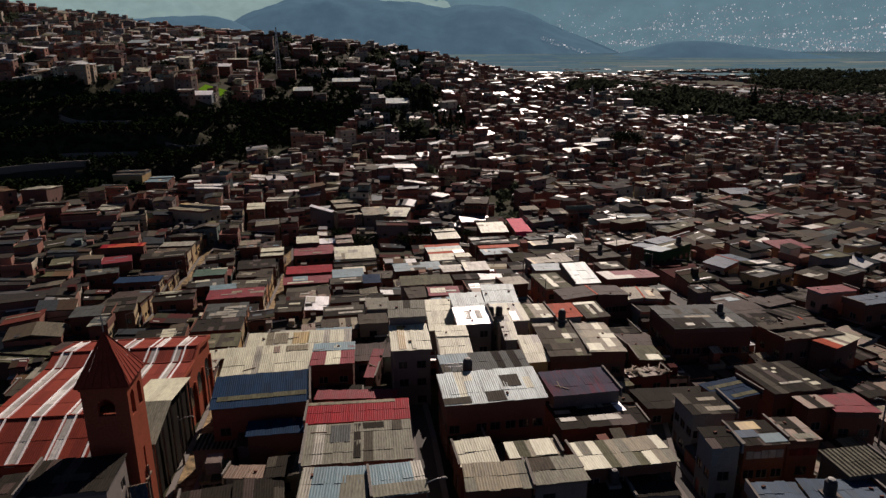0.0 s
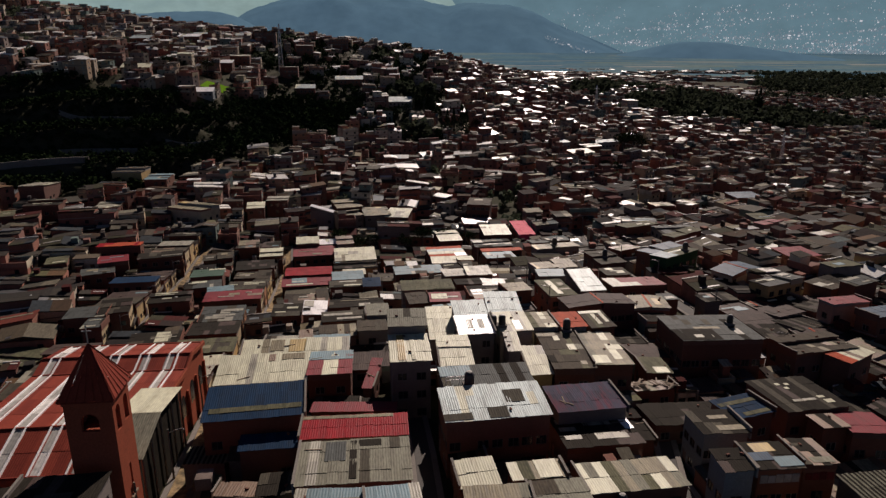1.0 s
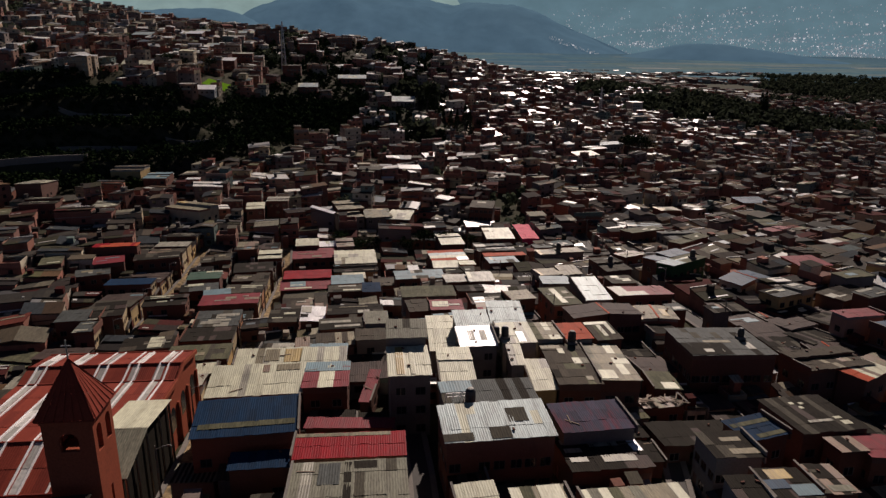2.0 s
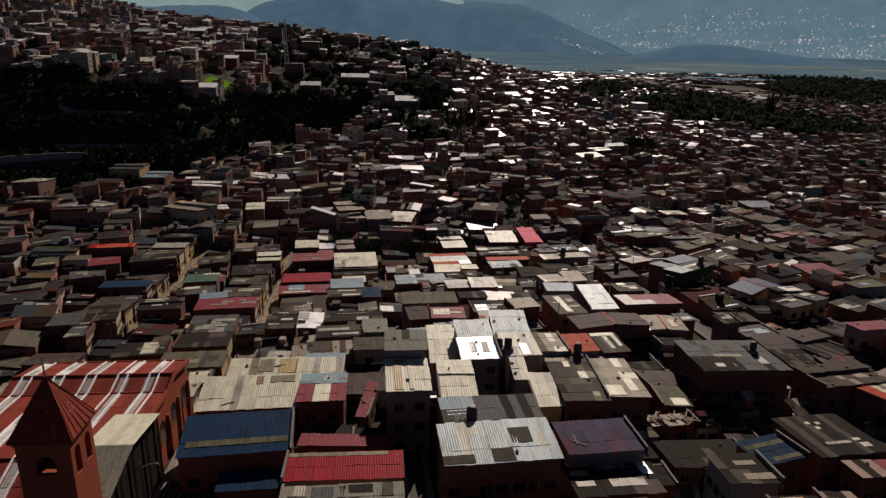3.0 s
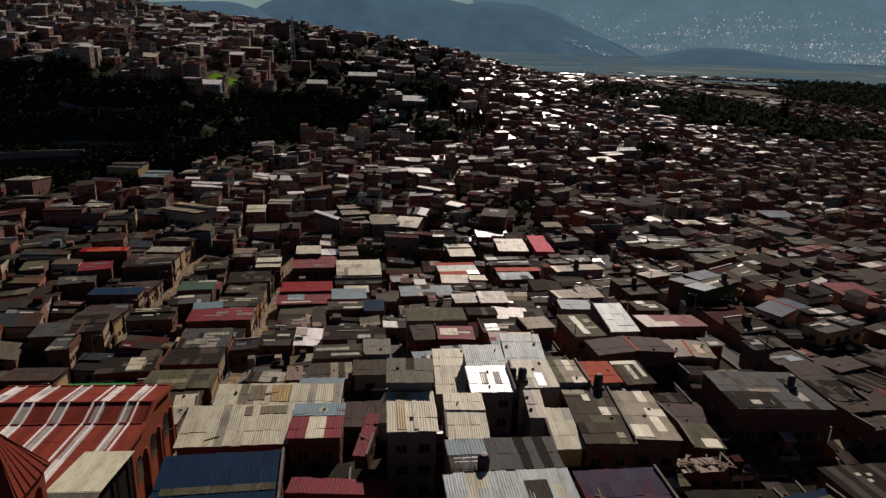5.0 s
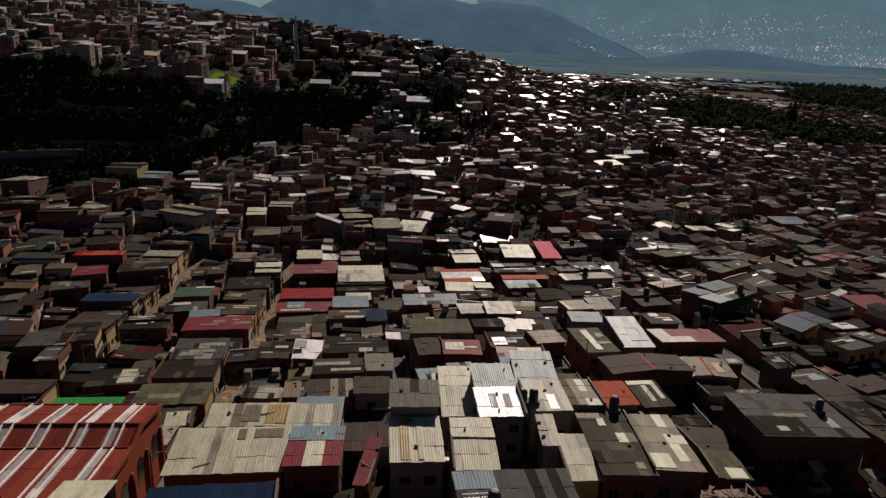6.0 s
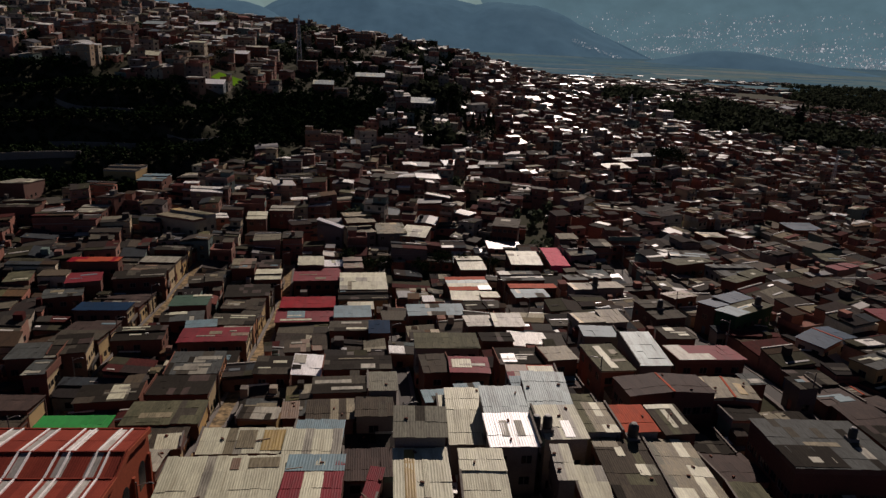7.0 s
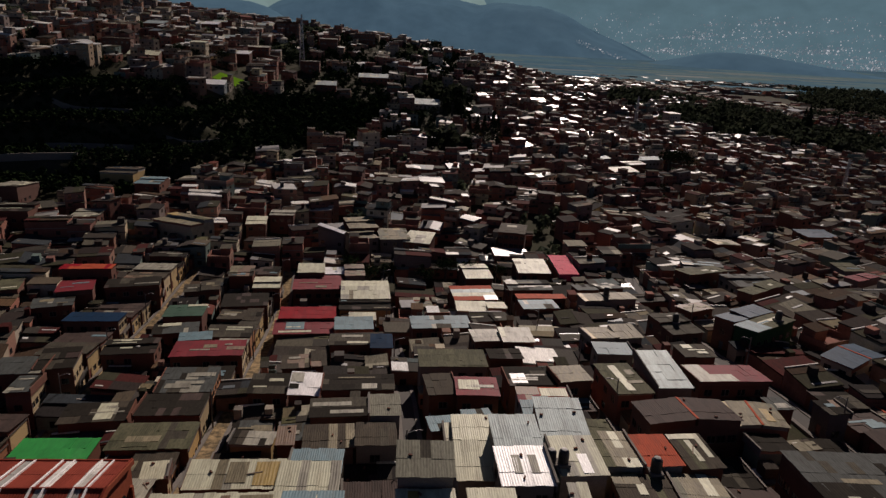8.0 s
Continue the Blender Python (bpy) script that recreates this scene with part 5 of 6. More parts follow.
house(-9.4, 199.8, 12.5, 12.2, 7.0, 4, "cream")
house(-35.1, 203.3, 7.0, 7.2, 6.0, 5, "cream")
house(81.9, 203.7, 13.4, 6.2, 7.0, 18, "olive")
house(-42.2, 206.3, 6.3, 8.1, 7.0, 7, "rust")
house(-22.2, 207.0, 13.3, 11.9, 6.0, 5, "darkred", whole=True)
house(126.3, 207.5, 6.7, 6.6, 7.0, 2, "olive")
house(85.9, 210.5, 11.5, 11.9, 6.0, -12, "slate")
house(20.9, 212.9, 7.7, 12.1, 7.0, 5, "cream")
house(-13.0, 213.8, 5.6, 8.8, 7.0, 6, "rust")
house(-25.0, 214.7, 7.4, 6.2, 7.0, 5, "cream")
house(-18.7, 216.1, 5.5, 4.5, 6.0, 7, "white")
house(37.5, 216.7, 9.4, 11.4, 6.0, 0, "cream")
house(47.5, 219.4, 5.8, 15.0, 5.0, 1, "pink", tilt=3.5)
lip = Build(M["sheet_pink"])
lip.hexa([(-2.9, -8.6, -1.7), (2.9, -8.6, -1.7), (2.9, -7.55, -0.1), (-2.9, -7.55, -0.1)], [(-2.9, -8.55, -1.6), (2.9, -8.55, -1.6), (2.9, -7.5, 0.0), (-2.9, -7.5, 0.0)])
lip.make("roof_lip", LAST["home"], LAST["lean"], "bright red curved roof edge")
house(-121.0, 223.4, 5.2, 15.0, 6.0, 24, "olive")
house(-113.2, 233.5, 11.1, 10.3, 7.0, 8, "dark")
house(-65.7, 236.2, 14.5, 10.3, 8.0, -25, "tan", walls="plaster")
house(-94.2, 237.6, 8.0, 9.0, 6.0, 4, "greylight")
house(-21.7, 240.4, 9.5, 1.6, 9.0, -25, "white", tilt=12, roll=10)
house(107.2, 242.7, 8.0, 8.6, 7.0, -2, "tan")
house(6.1, 243.0, 8.7, 11.1, 6.0, -13, "cream")
house(-12.6, 243.7, 8.7, 10.6, 6.0, 20, "tan")
house(-2.4, 245.3, 9.8, 12.8, 6.0, 7, "tan")
house(36.8, 245.8, 8.8, 12.4, 8.5, -14, "greybrown", walls="brick", glazed=True)
house(-46.4, 248.0, 6.5, 7.6, 6.0, 6, "cream")
house(-13.4, 253.3, 9.8, 13.4, 6.0, 13, "tan")
house(-124.6, 256.4, 8.9, 15.0, 6.0, 2, "greylight")
house(-39.5, 257.0, 8.1, 7.2, 6.0, 1, "greylight")
house(153.8, 264.9, 12.8, 9.8, 7.0, 3, "steelblue")
house(-87.4, 273.6, 8.7, 12.1, 6.0, 2, "bluegrey")
house(-102.3, 287.2, 12.0, 12.2, 8.0, -1, "grey")


# ---- lesser houses that fill the rows between them
def free(x, y, hw, hd, gap=0.25):
    return all(abs(x - px) > hw + pw - gap or abs(y - py) > hd + pd - gap for px, py, pw, pd in PLOTS)


def fan(x, y):
    return x / (y + 60)


SLOPE_FAN = (-0.40, -0.325, -0.282, -0.235, -0.171, -0.125, -0.085, -0.044, -0.02)
SLOPE_FOOT = (258, 264, 272, 290, 322, 350, 376, 405, 440)
SLOPE_HEAD = (372, 384, 384, 384, 410, 440, 448, 450, 450)
BELT_FAN = (0.26, 0.29, 0.33, 0.37, 0.43, 0.50, 0.59, 0.68, 0.90)
BELT_FOOT = (640, 617, 622, 596, 530, 531, 508, 497, 470)
BELT_HEAD = (650, 760, 830, 860, 800, 730, 650, 590, 560)
# larger buildings that stand out on the far slopes: x, y, width, depth, height, turn, roof, walls, tilt
LANDMARKS = (
    (-90, 612, 18, 11, 11.5, 4, "dark", "brick", 1), (-111, 627, 13, 8, 5.5, 0, "zinc", "brick", 14), (-141, 600, 12, 8, 6.0, -4, "zinc", "plaster", 13),
    (-143, 573, 17, 9, 7.5, -3, "white", "brick", 13), (-119, 541, 13, 9, 6.0, 3, "zinc", "brick", 14), (-101, 487, 12, 8, 6.5, -2, "white", "brick", 13),
    (-97, 521, 16, 9, 6.5, 2, "greylight", "brick", 8), (-82, 455, 14, 9, 6.0, 3, "dark", "brick", 3), (-117, 451, 9, 9, 12.0, 2, "cream", "plaster", 6),
    (-154, 428, 15, 9, 6.5, 8, "dark", "brick", 2), (-136, 415, 16, 9, 4.4, 6, "cream", "brick", 13), (-96, 399, 11, 8, 4.2, 3, "white", "pale_paint", 14),
    (-166, 528, 14, 9, 8.0, -4, "zinc", "brick", 13), (-46, 469, 13, 8, 4.8, 2, "zinc", "brick", 15), (-56, 592, 14, 9, 8.0, 3, "greylight", "brick", 4),
    (-30, 640, 18, 10, 9.0, 2, "dark", "brick", 2), (-18, 506, 20, 9, 4.6, 1, "zinc", "brick", 14), (17, 462, 16, 10, 4.4, -4, "zinc", "block", 15),
    (-170, 470, 15, 9, 9.0, 6, "rust", "brick", 4), (-60, 505, 13, 9, 7.5, 2, "dark", "brick", 2),
    (104, 383, 14, 8, 4.4, 24, "bluegrey", "plaster", 9), (139, 406, 21, 8, 4.6, 20, "bluegrey", "plaster", 10), (113, 366, 15, 8, 4.0, 22, "cream", "brick", 10),
    (125, 386, 13, 7, 4.2, 22, "greylight", "brick", 9), (290, 593, 16, 9, 5.0, 20, "cream", "pale_paint", 9), (217, 566, 11, 9, 13.0, 18, "greylight", "plaster", 3))


def beside_landmark(x, y):
    return any(abs(x - c[0]) < c[2] / 2 + 4 and -c[3] / 2 - 7 < y - c[1] < c[3] / 2 + 4 for c in LANDMARKS)


def wooded(x, y):
    """Where woods or bare slopes stand in place of houses."""
    u = fan(x, y)
    wob = noise.noise((x * 0.02, y * 0.02, 2.0))
    slope = u < -0.02 and glide(SLOPE_FAN, SLOPE_FOOT, u) + 7 * wob < y < glide(SLOPE_FAN, SLOPE_HEAD, u) + 5 * wob
    belt = 0.27 < u and glide(BELT_FAN, BELT_FOOT, u) + 30 * wob < y < glide(BELT_FAN, BELT_HEAD, u) + 60 * wob and noise.noise((x * 0.013, y * 0.013, 9.0)) > -0.3
    gully = abs(x - 6 - 18 * wob) < 26 and 214 < y < 226
    grove = 0.03 < u < 0.075 and 375 < y < 500 and wob > -0.1
    return slope or belt or gully or grove


fill_rng = random.Random(5)
FILL = ("dark", "grey", "slate", "grey", "dark", "rust", "brown", "slate", "olive", "dark", "greybrown", "dark", "grey", "brown")
# darker roofs for the outer rows, in place of the cloud shade there
FILL_SHADED = ("dark", "brown", "dark", "dark", "patch", "dark", "dark", "darkred", "dark", "brown")


def small_house(b, px, py, w, d, h, a, r, detail):
    """One far house, joined to the rest: body, roof in one to four slabs, dark windows in front. w, d: half sizes."""
    ca, sa = math.cos(a), math.sin(a)
    z = ground(px, py)
    ridge = px < 40 and py > glide(SLOPE_FAN, SLOPE_HEAD, fan(px, py)) - 4
    wall = 0 if r.random() < (0.5 if ridge else 0.06) else 6
    # right-hand houses lean to dark roofs, cloud shade put into their colour
    bare = noise.noise((px * 0.012, py * 0.012, 15.0)) + (0.8 if px > 36 and py < 420 else 0)
    k = r.random() + 0.25 * bare
    glints = py > 250 and -0.02 < fan(px, py) < 0.26
    # pale and shiny shares are set by where sun glints or cloud shade falls
    pale, shiny, plain_ = (0.30, 0.44, 0.70) if ridge else (0.02, 0.10, 0.45) if py > 700 else (0.03, 0.27, 0.58) if glints else (0.025, 0.18, 0.48) if py > 330 else (0.01, 0.055, 0.36) if px < 0 else (0.02, 0.14, 0.45)
    if py < 216:
        pale, shiny, plain_ = 0.01, 0.03, 0.45
    cover = 4 if k < pale else 3 if k < shiny else 1 if k < plain_ else 5
    lean = radians(r.uniform(3, 15) if cover == 3 else r.uniform(3, 15) if ridge else r.uniform(-6, 7))
    t1, roll = d * math.tan(lean), r.uniform(-0.5, 0.5) * min(w / 4, 1)

    def at(u, v, q):
        return (px + ca * u - sa * v, py + sa * u + ca * v, z + q)

    b.hexa([at(-w, -d, -5), at(w, -d, -5), at(w, d, -5), at(-w, d, -5)], [at(-w, -d, h - t1 - roll - 0.24), at(w, -d, h - t1 + roll - 0.24), at(w, d, h + t1 + roll - 0.24), at(-w, d, h + t1 - roll - 0.24)], wall)
    o = 0.12
    xcuts = [-1, r.uniform(-0.4, 0.4), 1] if r.random() < 0.65 and detail else [-1, 1]
    ycuts = [-1, r.uniform(-0.5, 0.4), 1] if r.random() < 0.7 and detail else [-1, 1]
    if detail and r.random() < (0.06 if py < 230 else 0.13):
        # a flat terrace behind parapets, with a small room on it
        for u0, u1, v0, v1 in ((-w, w, -d, -d + 0.18), (-w, w, d - 0.18, d), (-w, -w + 0.18, -d + 0.19, d - 0.19), (w - 0.18, w, -d + 0.19, d - 0.19)):
            b.hexa([at(u0, v0, h - 1.2), at(u1, v0, h - 1.2), at(u1, v1, h - 1.2), at(u0, v1, h - 1.2)], [at(u0, v0, h + 0.9), at(u1, v0, h + 0.9), at(u1, v1, h + 0.9), at(u0, v1, h + 0.9)], wall)
        s = r.choice((-1, 1))
        u0, u1, v0, v1 = min(s * w * 0.05, s * (w - 0.2)), max(s * w * 0.05, s * (w - 0.2)), 0.0, d - 0.2
        b.hexa([at(u0, v0, h - 0.6), at(u1, v0, h - 0.6), at(u1, v1, h - 0.6), at(u0, v1, h - 0.6)], [at(u0, v0, h + 2.2), at(u1, v0, h + 2.2), at(u1, v1, h + 2.5), at(u0, v1, h + 2.5)], wall)
        b.hexa([at(u0 - 0.2, v0 - 0.3, h + 2.2), at(u1 + 0.2, v0 - 0.3, h + 2.2), at(u1 + 0.2, v1 + 0.2, h + 2.5), at(u0 - 0.2, v1 + 0.2, h + 2.5)], [at(u0 - 0.2, v0 - 0.3, h + 2.3), at(u1 + 0.2, v0 - 0.3, h + 2.3), at(u1 + 0.2, v1 + 0.2, h + 2.6), at(u0 - 0.2, v1 + 0.2, h + 2.6)], cover)
        xcuts, ycuts = [], []
    gable = w * r.uniform(0.10, 0.2) if detail and r.random() < 0.16 else 0.0
    if gable and xcuts:
        xcuts, ycuts = [-1, 0, 1], [-1, 1]
    for v0, v1 in zip(ycuts, ycuts[1:]):
        step = r.choice((0, 0, 0.0, 0.5, 0.3)) if len(ycuts) > 2 else 0
        for c0, c1 in zip(xcuts, xcuts[1:]):
            e = r.uniform(0, 0.12) + step
            ua, ub, va, vb = c0 * (w + o), c1 * (w + o), v0 * (d + o), v1 * (d + o)
            zl, zr = roll * c0 + gable * (1 - abs(c0)), roll * c1 + gable * (1 - abs(c1))
            za, zb = h + t1 * v0 + e, h + t1 * v1 + e
            b.hexa([at(ua, va, za + zl - 0.25), at(ub, va, za + zr - 0.25), at(ub, vb, zb + zr - 0.25), at(ua, vb, zb + zl - 0.25)],
                   [at(ua, va, za + zl), at(ub, va, za + zr), at(ub, vb, zb + zr), at(ua, vb, zb + zl)], cover if r.random() < 0.78 else r.choice((1, 5, 1, 5, 5, 3, 4)))
            if detail and cover in (1, 5) and r.random() < 0.5:
                # a strip of newer sheets over the old ones
                f0, f1 = sorted((r.random(), r.random()))
                g0 = r.uniform(0.05, 0.7)
                g1 = g0 + r.choice((0.08, 0.12, 0.25))
                q = [(ua + (ub - ua) * f, va + (vb - va) * g, za + (zb - za) * g + zl + (zr - zl) * f) for f, g in ((f0, g0), (f1, g0), (f1, g1), (f0, g1))]
                b.hexa([at(u, v, c) for u, v, c in q], [at(u, v, c + 0.09) for u, v, c in q], r.choice((4, 1, 1, 3)))
    if detail and xcuts and not gable and py > 226 and r.random() < (0.34 if py > 380 else 0.16):
        # an upper storey over one half of the house, set back from the front
        s, f = r.choice((-1, 1)), r.uniform(0.45, 0.7)
        u0, u1, v0, v1 = sorted((s * w, s * w * (1 - 2 * f)))[0], sorted((s * w, s * w * (1 - 2 * f)))[1], r.uniform(-0.6, 0.1) * d, d
        low, up = h - 1.2, h + abs(roll) + r.uniform(1.9, 2.6)
        q = [(u0, v0), (u1, v0), (u1, v1), (u0, v1)]
        b.hexa([at(u, v, low) for u, v in q], [at(u, v, up) for u, v in q], wall)
        q = [(u0 - 0.15, v0 - 0.3), (u1 + 0.15, v0 - 0.3), (u1 + 0.15, v1 + 0.15), (u0 - 0.15, v1 + 0.15)]
        lift = (0.0, 0.0, t1, t1)
        b.hexa([at(u, v, up + 0.01) for u, v in q], [at(u, v, up + 0.16 + 0.4 * max(e, 0)) for (u, v), e in zip(q, lift)], cover)
        c = (u0 + u1) / 2
        b.hexa([at(c - 0.55, v0 - 0.03, h + 0.9), at(c + 0.55, v0 - 0.03, h + 0.9), at(c + 0.55, v0 + 0.05, h + 0.9), at(c - 0.55, v0 + 0.05, h + 0.9)],
               [at(c - 0.55, v0 - 0.03, h + 1.8), at(c + 0.55, v0 - 0.03, h + 1.8), at(c + 0.55, v0 + 0.05, h + 1.8), at(c - 0.55, v0 + 0.05, h + 1.8)], 2)
    if detail and xcuts and py < 330 and r.random() < 0.22:
        # pale strip along the far edge of the roof, added as a light-catching edge
        za = h + t1 + 0.13
        q = [(-w, d - 0.05, za - roll), (w, d - 0.05, za + roll), (w, d + 0.2, za + roll), (-w, d + 0.2, za - roll)]
        b.hexa([at(u, v, c - 0.35) for u, v, c in q], [at(u, v, c + 0.14) for u, v, c in q], 4)
    if detail:
        for s in range(int(h / 2.6)):
            zz = 0.8 + s * 2.6
            b.hexa([at(w - 0.05, -0.6, zz), at(w + 0.03, -0.6, zz), at(w + 0.03, 0.6, zz), at(w - 0.05, 0.6, zz)], [at(w - 0.05, -0.6, zz + 1.1), at(w + 0.03, -0.6, zz + 1.1), at(w + 0.03, 0.6, zz + 1.1), at(w - 0.05, 0.6, zz + 1.1)], 2)
            for n in range(2):
                u = (n - 0.5) * w * 1.05
                zz = 0.8 + s * 2.6
                b.hexa([at(u - 0.55, -d - 0.03, zz), at(u + 0.55, -d - 0.03, zz), at(u + 0.55, -d + 0.05, zz), at(u - 0.55, -d + 0.05, zz)],
                       [at(u - 0.55, -d - 0.03, zz + 1.1), at(u + 0.55, -d - 0.03, zz + 1.1), at(u + 0.55, -d + 0.05, zz + 1.1), at(u - 0.55, -d + 0.05, zz + 1.1)], 2)
    if detail and py < 460 and h > 4 and r.random() < 0.55:
        # a lower lean-to against the front or the side, under a roof of its own
        s, f = r.choice((-1, 1)), r.uniform(0.3, 0.9)
        u0, u1 = sorted((s * w, s * w - s * 2 * w * f))
        v0, v1, q = -d - r.uniform(1.0, 2.6), -d - 0.02, h * r.uniform(0.4, 0.7)
        slope, tone = r.uniform(-0.3, 0.5), r.choice((1, 5, 5, 1, cover, 3))
        b.hexa([at(u0, v0, -5), at(u1, v0, -5), at(u1, v1, -5), at(u0, v1, -5)], [at(u0, v0, q - slope), at(u1, v0, q - slope), at(u1, v1, q), at(u0, v1, q)], wall)
        b.hexa([at(u0 - 0.15, v0 - 0.25, q - slope + 0.01), at(u1 + 0.15, v0 - 0.25, q - slope + 0.01), at(u1 + 0.15, v1, q + 0.01), at(u0 - 0.15, v1, q + 0.01)],
               [at(u0 - 0.15, v0 - 0.25, q - slope + 0.13), at(u1 + 0.15, v0 - 0.25, q - slope + 0.13), at(u1 + 0.15, v1, q + 0.13), at(u0 - 0.15, v1, q + 0.13)], tone)
    if detail and py < 620:
        # cement slab edges between the storeys, a balcony on some, and a tank or hut on the roof
        for s in range(1, int(h / 2.6) + 1):
            zz = s * 2.6 - 0.05
            out = 0.7 if r.random() < 0.2 else 0.1
            if zz < h - 0.9:
                b.hexa([at(-w - 0.04, -d - out, zz), at(w + 0.04, -d - out, zz), at(w + 0.04, -d + 0.03, zz), at(-w - 0.04, -d + 0.03, zz)],
                       [at(-w - 0.04, -d - out, zz + 0.22), at(w + 0.04, -d - out, zz + 0.22), at(w + 0.04, -d + 0.03, zz + 0.22), at(-w - 0.04, -d + 0.03, zz + 0.22)], 7)
                if out > 0.5:
                    b.hexa([at(-w, -d - out, zz + 0.23), at(w, -d - out, zz + 0.23), at(w, -d - out + 0.1, zz + 0.23), at(-w, -d - out + 0.1, zz + 0.23)],
                           [at(-w, -d - out, zz + 1.1), at(w, -d - out, zz + 1.1), at(w, -d - out + 0.1, zz + 1.1), at(-w, -d - out + 0.1, zz + 1.1)], wall)
        if r.random() < 0.3:
            u, v, q = r.uniform(-0.7, 0.7) * w, r.uniform(-0.5, 0.7) * d, r.choice((0.5, 0.6, 0.9))
            b.hexa([at(u - q, v - q, h - 0.5), at(u + q, v - q, h - 0.5), at(u + q, v + q, h - 0.5), at(u - q, v + q, h - 0.5)],
                   [at(u - q, v - q, h + 1.5), at(u + q, v - q, h + 1.5), at(u + q, v + q, h + 1.6), at(u - q, v + q, h + 1.6)], r.choice((5, 5, wall, 7)))


# terraces along the left-hand side of two streets, fronts flush with the street
for line, width, start in ((STREETS[1], STREET_WIDTHS[1], 100), (STREETS[2], STREET_WIDTHS[2], 108)):
    y = start
    while y < 214:
        for (x0, y0), (x1, y1) in zip(line, line[1:]):
            if y0 <= y + 3 < y1:
                edge = x0 + (x1 - x0) * (y + 3 - y0) / (y1 - y0) - width / 2
        for w, d in ((9.5, 6.0), (6.0, 5.0), (3.5, 4.5)):
            if free(edge - w / 2 - 0.1, y + d / 2, w / 2, d / 2):
                house(edge - w / 2 - 0.1, y + d / 2, w, d, fill_rng.choice((3.6, 4.2, 4.8, 5.4)), fill_rng.uniform(-1, 2), fill_rng.choice(("dark", "grey", "brown", "patch", "grey")), walls="facade")
                break
        y += 1.5

yy = 42.0
fills = 0
rest = Build(M["far_wall"], M["far_roof"], M["glass"], M["far_shiny"], M["far_pale"], M["far_dark"], M["valley_wall"], M["slab_edge"])
while yy < 232:
    left, right = -0.56 * (yy + 8) - 2, 0.86 * (yy + 8) + 4
    xx = left
    while xx < right:
        placed = False
        for w, d in ((11.0, 6.2) if fill_rng.random() < 0.4 else (8.0, 6.0), (6.2, 6.4), (4.2, 4.4), (3.0, 3.2)):
            cx, cy = xx + w / 2, yy + d / 2
            clear = min(street_gap(cx + sx * w / 2, cy + sy * d / 2) for sx in (-1, 0, 1) for sy in (-1, 0, 1))
            if clear > (0.8 if -30 < cx < -20 or -58 < cx < -50 else 0.0) and not (54 < cx < 67 and 112 < cy < 146) and not wooded(cx, cy) and free(cx, cy, w / 2, d / 2) and fill_rng.random() < 0.94:
                turn = (20 if cx > 75 else 12 if cx < -70 else 3) + fill_rng.uniform(-3, 3)
                tall = fill_rng.choice((2.8, 3.2, 3.6, 5.2, 5.6) if cy < 130 else (3.2, 5.2, 5.6, 6.0, 7.2))
                if w < 5 or (-29 < cx < -22 and cy > 100):
                    tall = fill_rng.choice((2.6, 2.9, 3.3, 4.4))
                if cy < 100 or (cx > 18 and cy < 112):
                    tall = min(tall, 3.0)
                elif -75 < cx < 82 and cy < 214:
                    tall = min(tall, fill_rng.choice((2.8, 3.2, 3.6, 4.2)))
                # near gaps and outer rows get dark roofs that stand in for shade
                if fills < 100 and w > 3.5:
                    house(cx, cy, w, d, tall, turn, fill_rng.choice(("dark", "brown", "dark", "rust", "dark") if cy < 100 or (cx > 18 and cy < 112) else FILL_SHADED if cx > 40 or cx < -31 else FILL), roll=fill_rng.uniform(-4, 4), gable=5.0 if fill_rng.random() < 0.10 else 0.0)
                    fills += 1
                else:
                    small_house(rest, cx, cy, w / 2 - 0.1, d / 2 - 0.1, tall, radians(turn), fill_rng, True)
                    PLOTS.append((cx, cy, w / 2, d / 2))
                xx += w + 0.1
                placed = True
                break
        if not placed:
            xx += 1.2
    yy += 1.6
tagged(rest.make("row_houses"), "crowded brick row houses with dark sheet roofs", "houses", kind="stuff")


# ---- the far slopes: countless small houses in bent rows
def far_houses(name, y0, y1, row, seed, label, allow, detail):
    r = random.Random(seed)
    b = Build(M["far_wall"], M["far_roof"], M["glass"], M["far_shiny"], M["far_pale"], M["far_dark"], M["valley_wall"], M["slab_edge"])

    def bend(x, y):
        return y + 26 * noise.noise((x * 0.007, y * 0.005, 7.0)) + 7 * noise.noise((x * 0.03, y * 0.02, 5.0)) + 0.34 * max(x - 60, 0) * min(300 / max(y, 1), 1)

    y, k = y0 - 150, 0
    while y < y1 + 30:
        x = -0.68 * max(y, 200) - 10
        while x < 1.0 * max(y, 200) + 20:
            full = row * r.uniform(0.6, 1.5)
            px = x + full / 2
            py = bend(px, y) + r.uniform(-0.22, 0.22) * row
            x += full + (r.uniform(2, 5) if r.random() < 0.10 else 0.15)
            if not (y0 <= py < y1) or not allow(px, py, r) or (py < 262 and not (free(px, py, full / 2, row / 2, 1.0) and street_gap(px, py) > 3.5)):
                continue
            a = math.atan((bend(px + 3, y) - bend(px - 3, y)) / 6) + radians(r.gauss(0, 9))
            h = r.choice((2.8, 3.2, 5.2, 5.6, 5.4, 4.4, 7.8, 3.0, 8.2)) if py < 460 else r.choice((2.6, 3.2, 5.4, 5.8, 7.4, 8.2))
            small_house(b, px, py, full / 2, row * r.uniform(0.34, 0.5), h, a, r, detail)
        k += 1
        y += row + (4.0 if k % 2 else 0.3)
    return tagged(b.make(name), label, "houses", kind="stuff")


TRACKS = (((121, 300), (126, 318), (129, 336), (137, 356)), ((50, 396), (53, 415), (60, 442)))


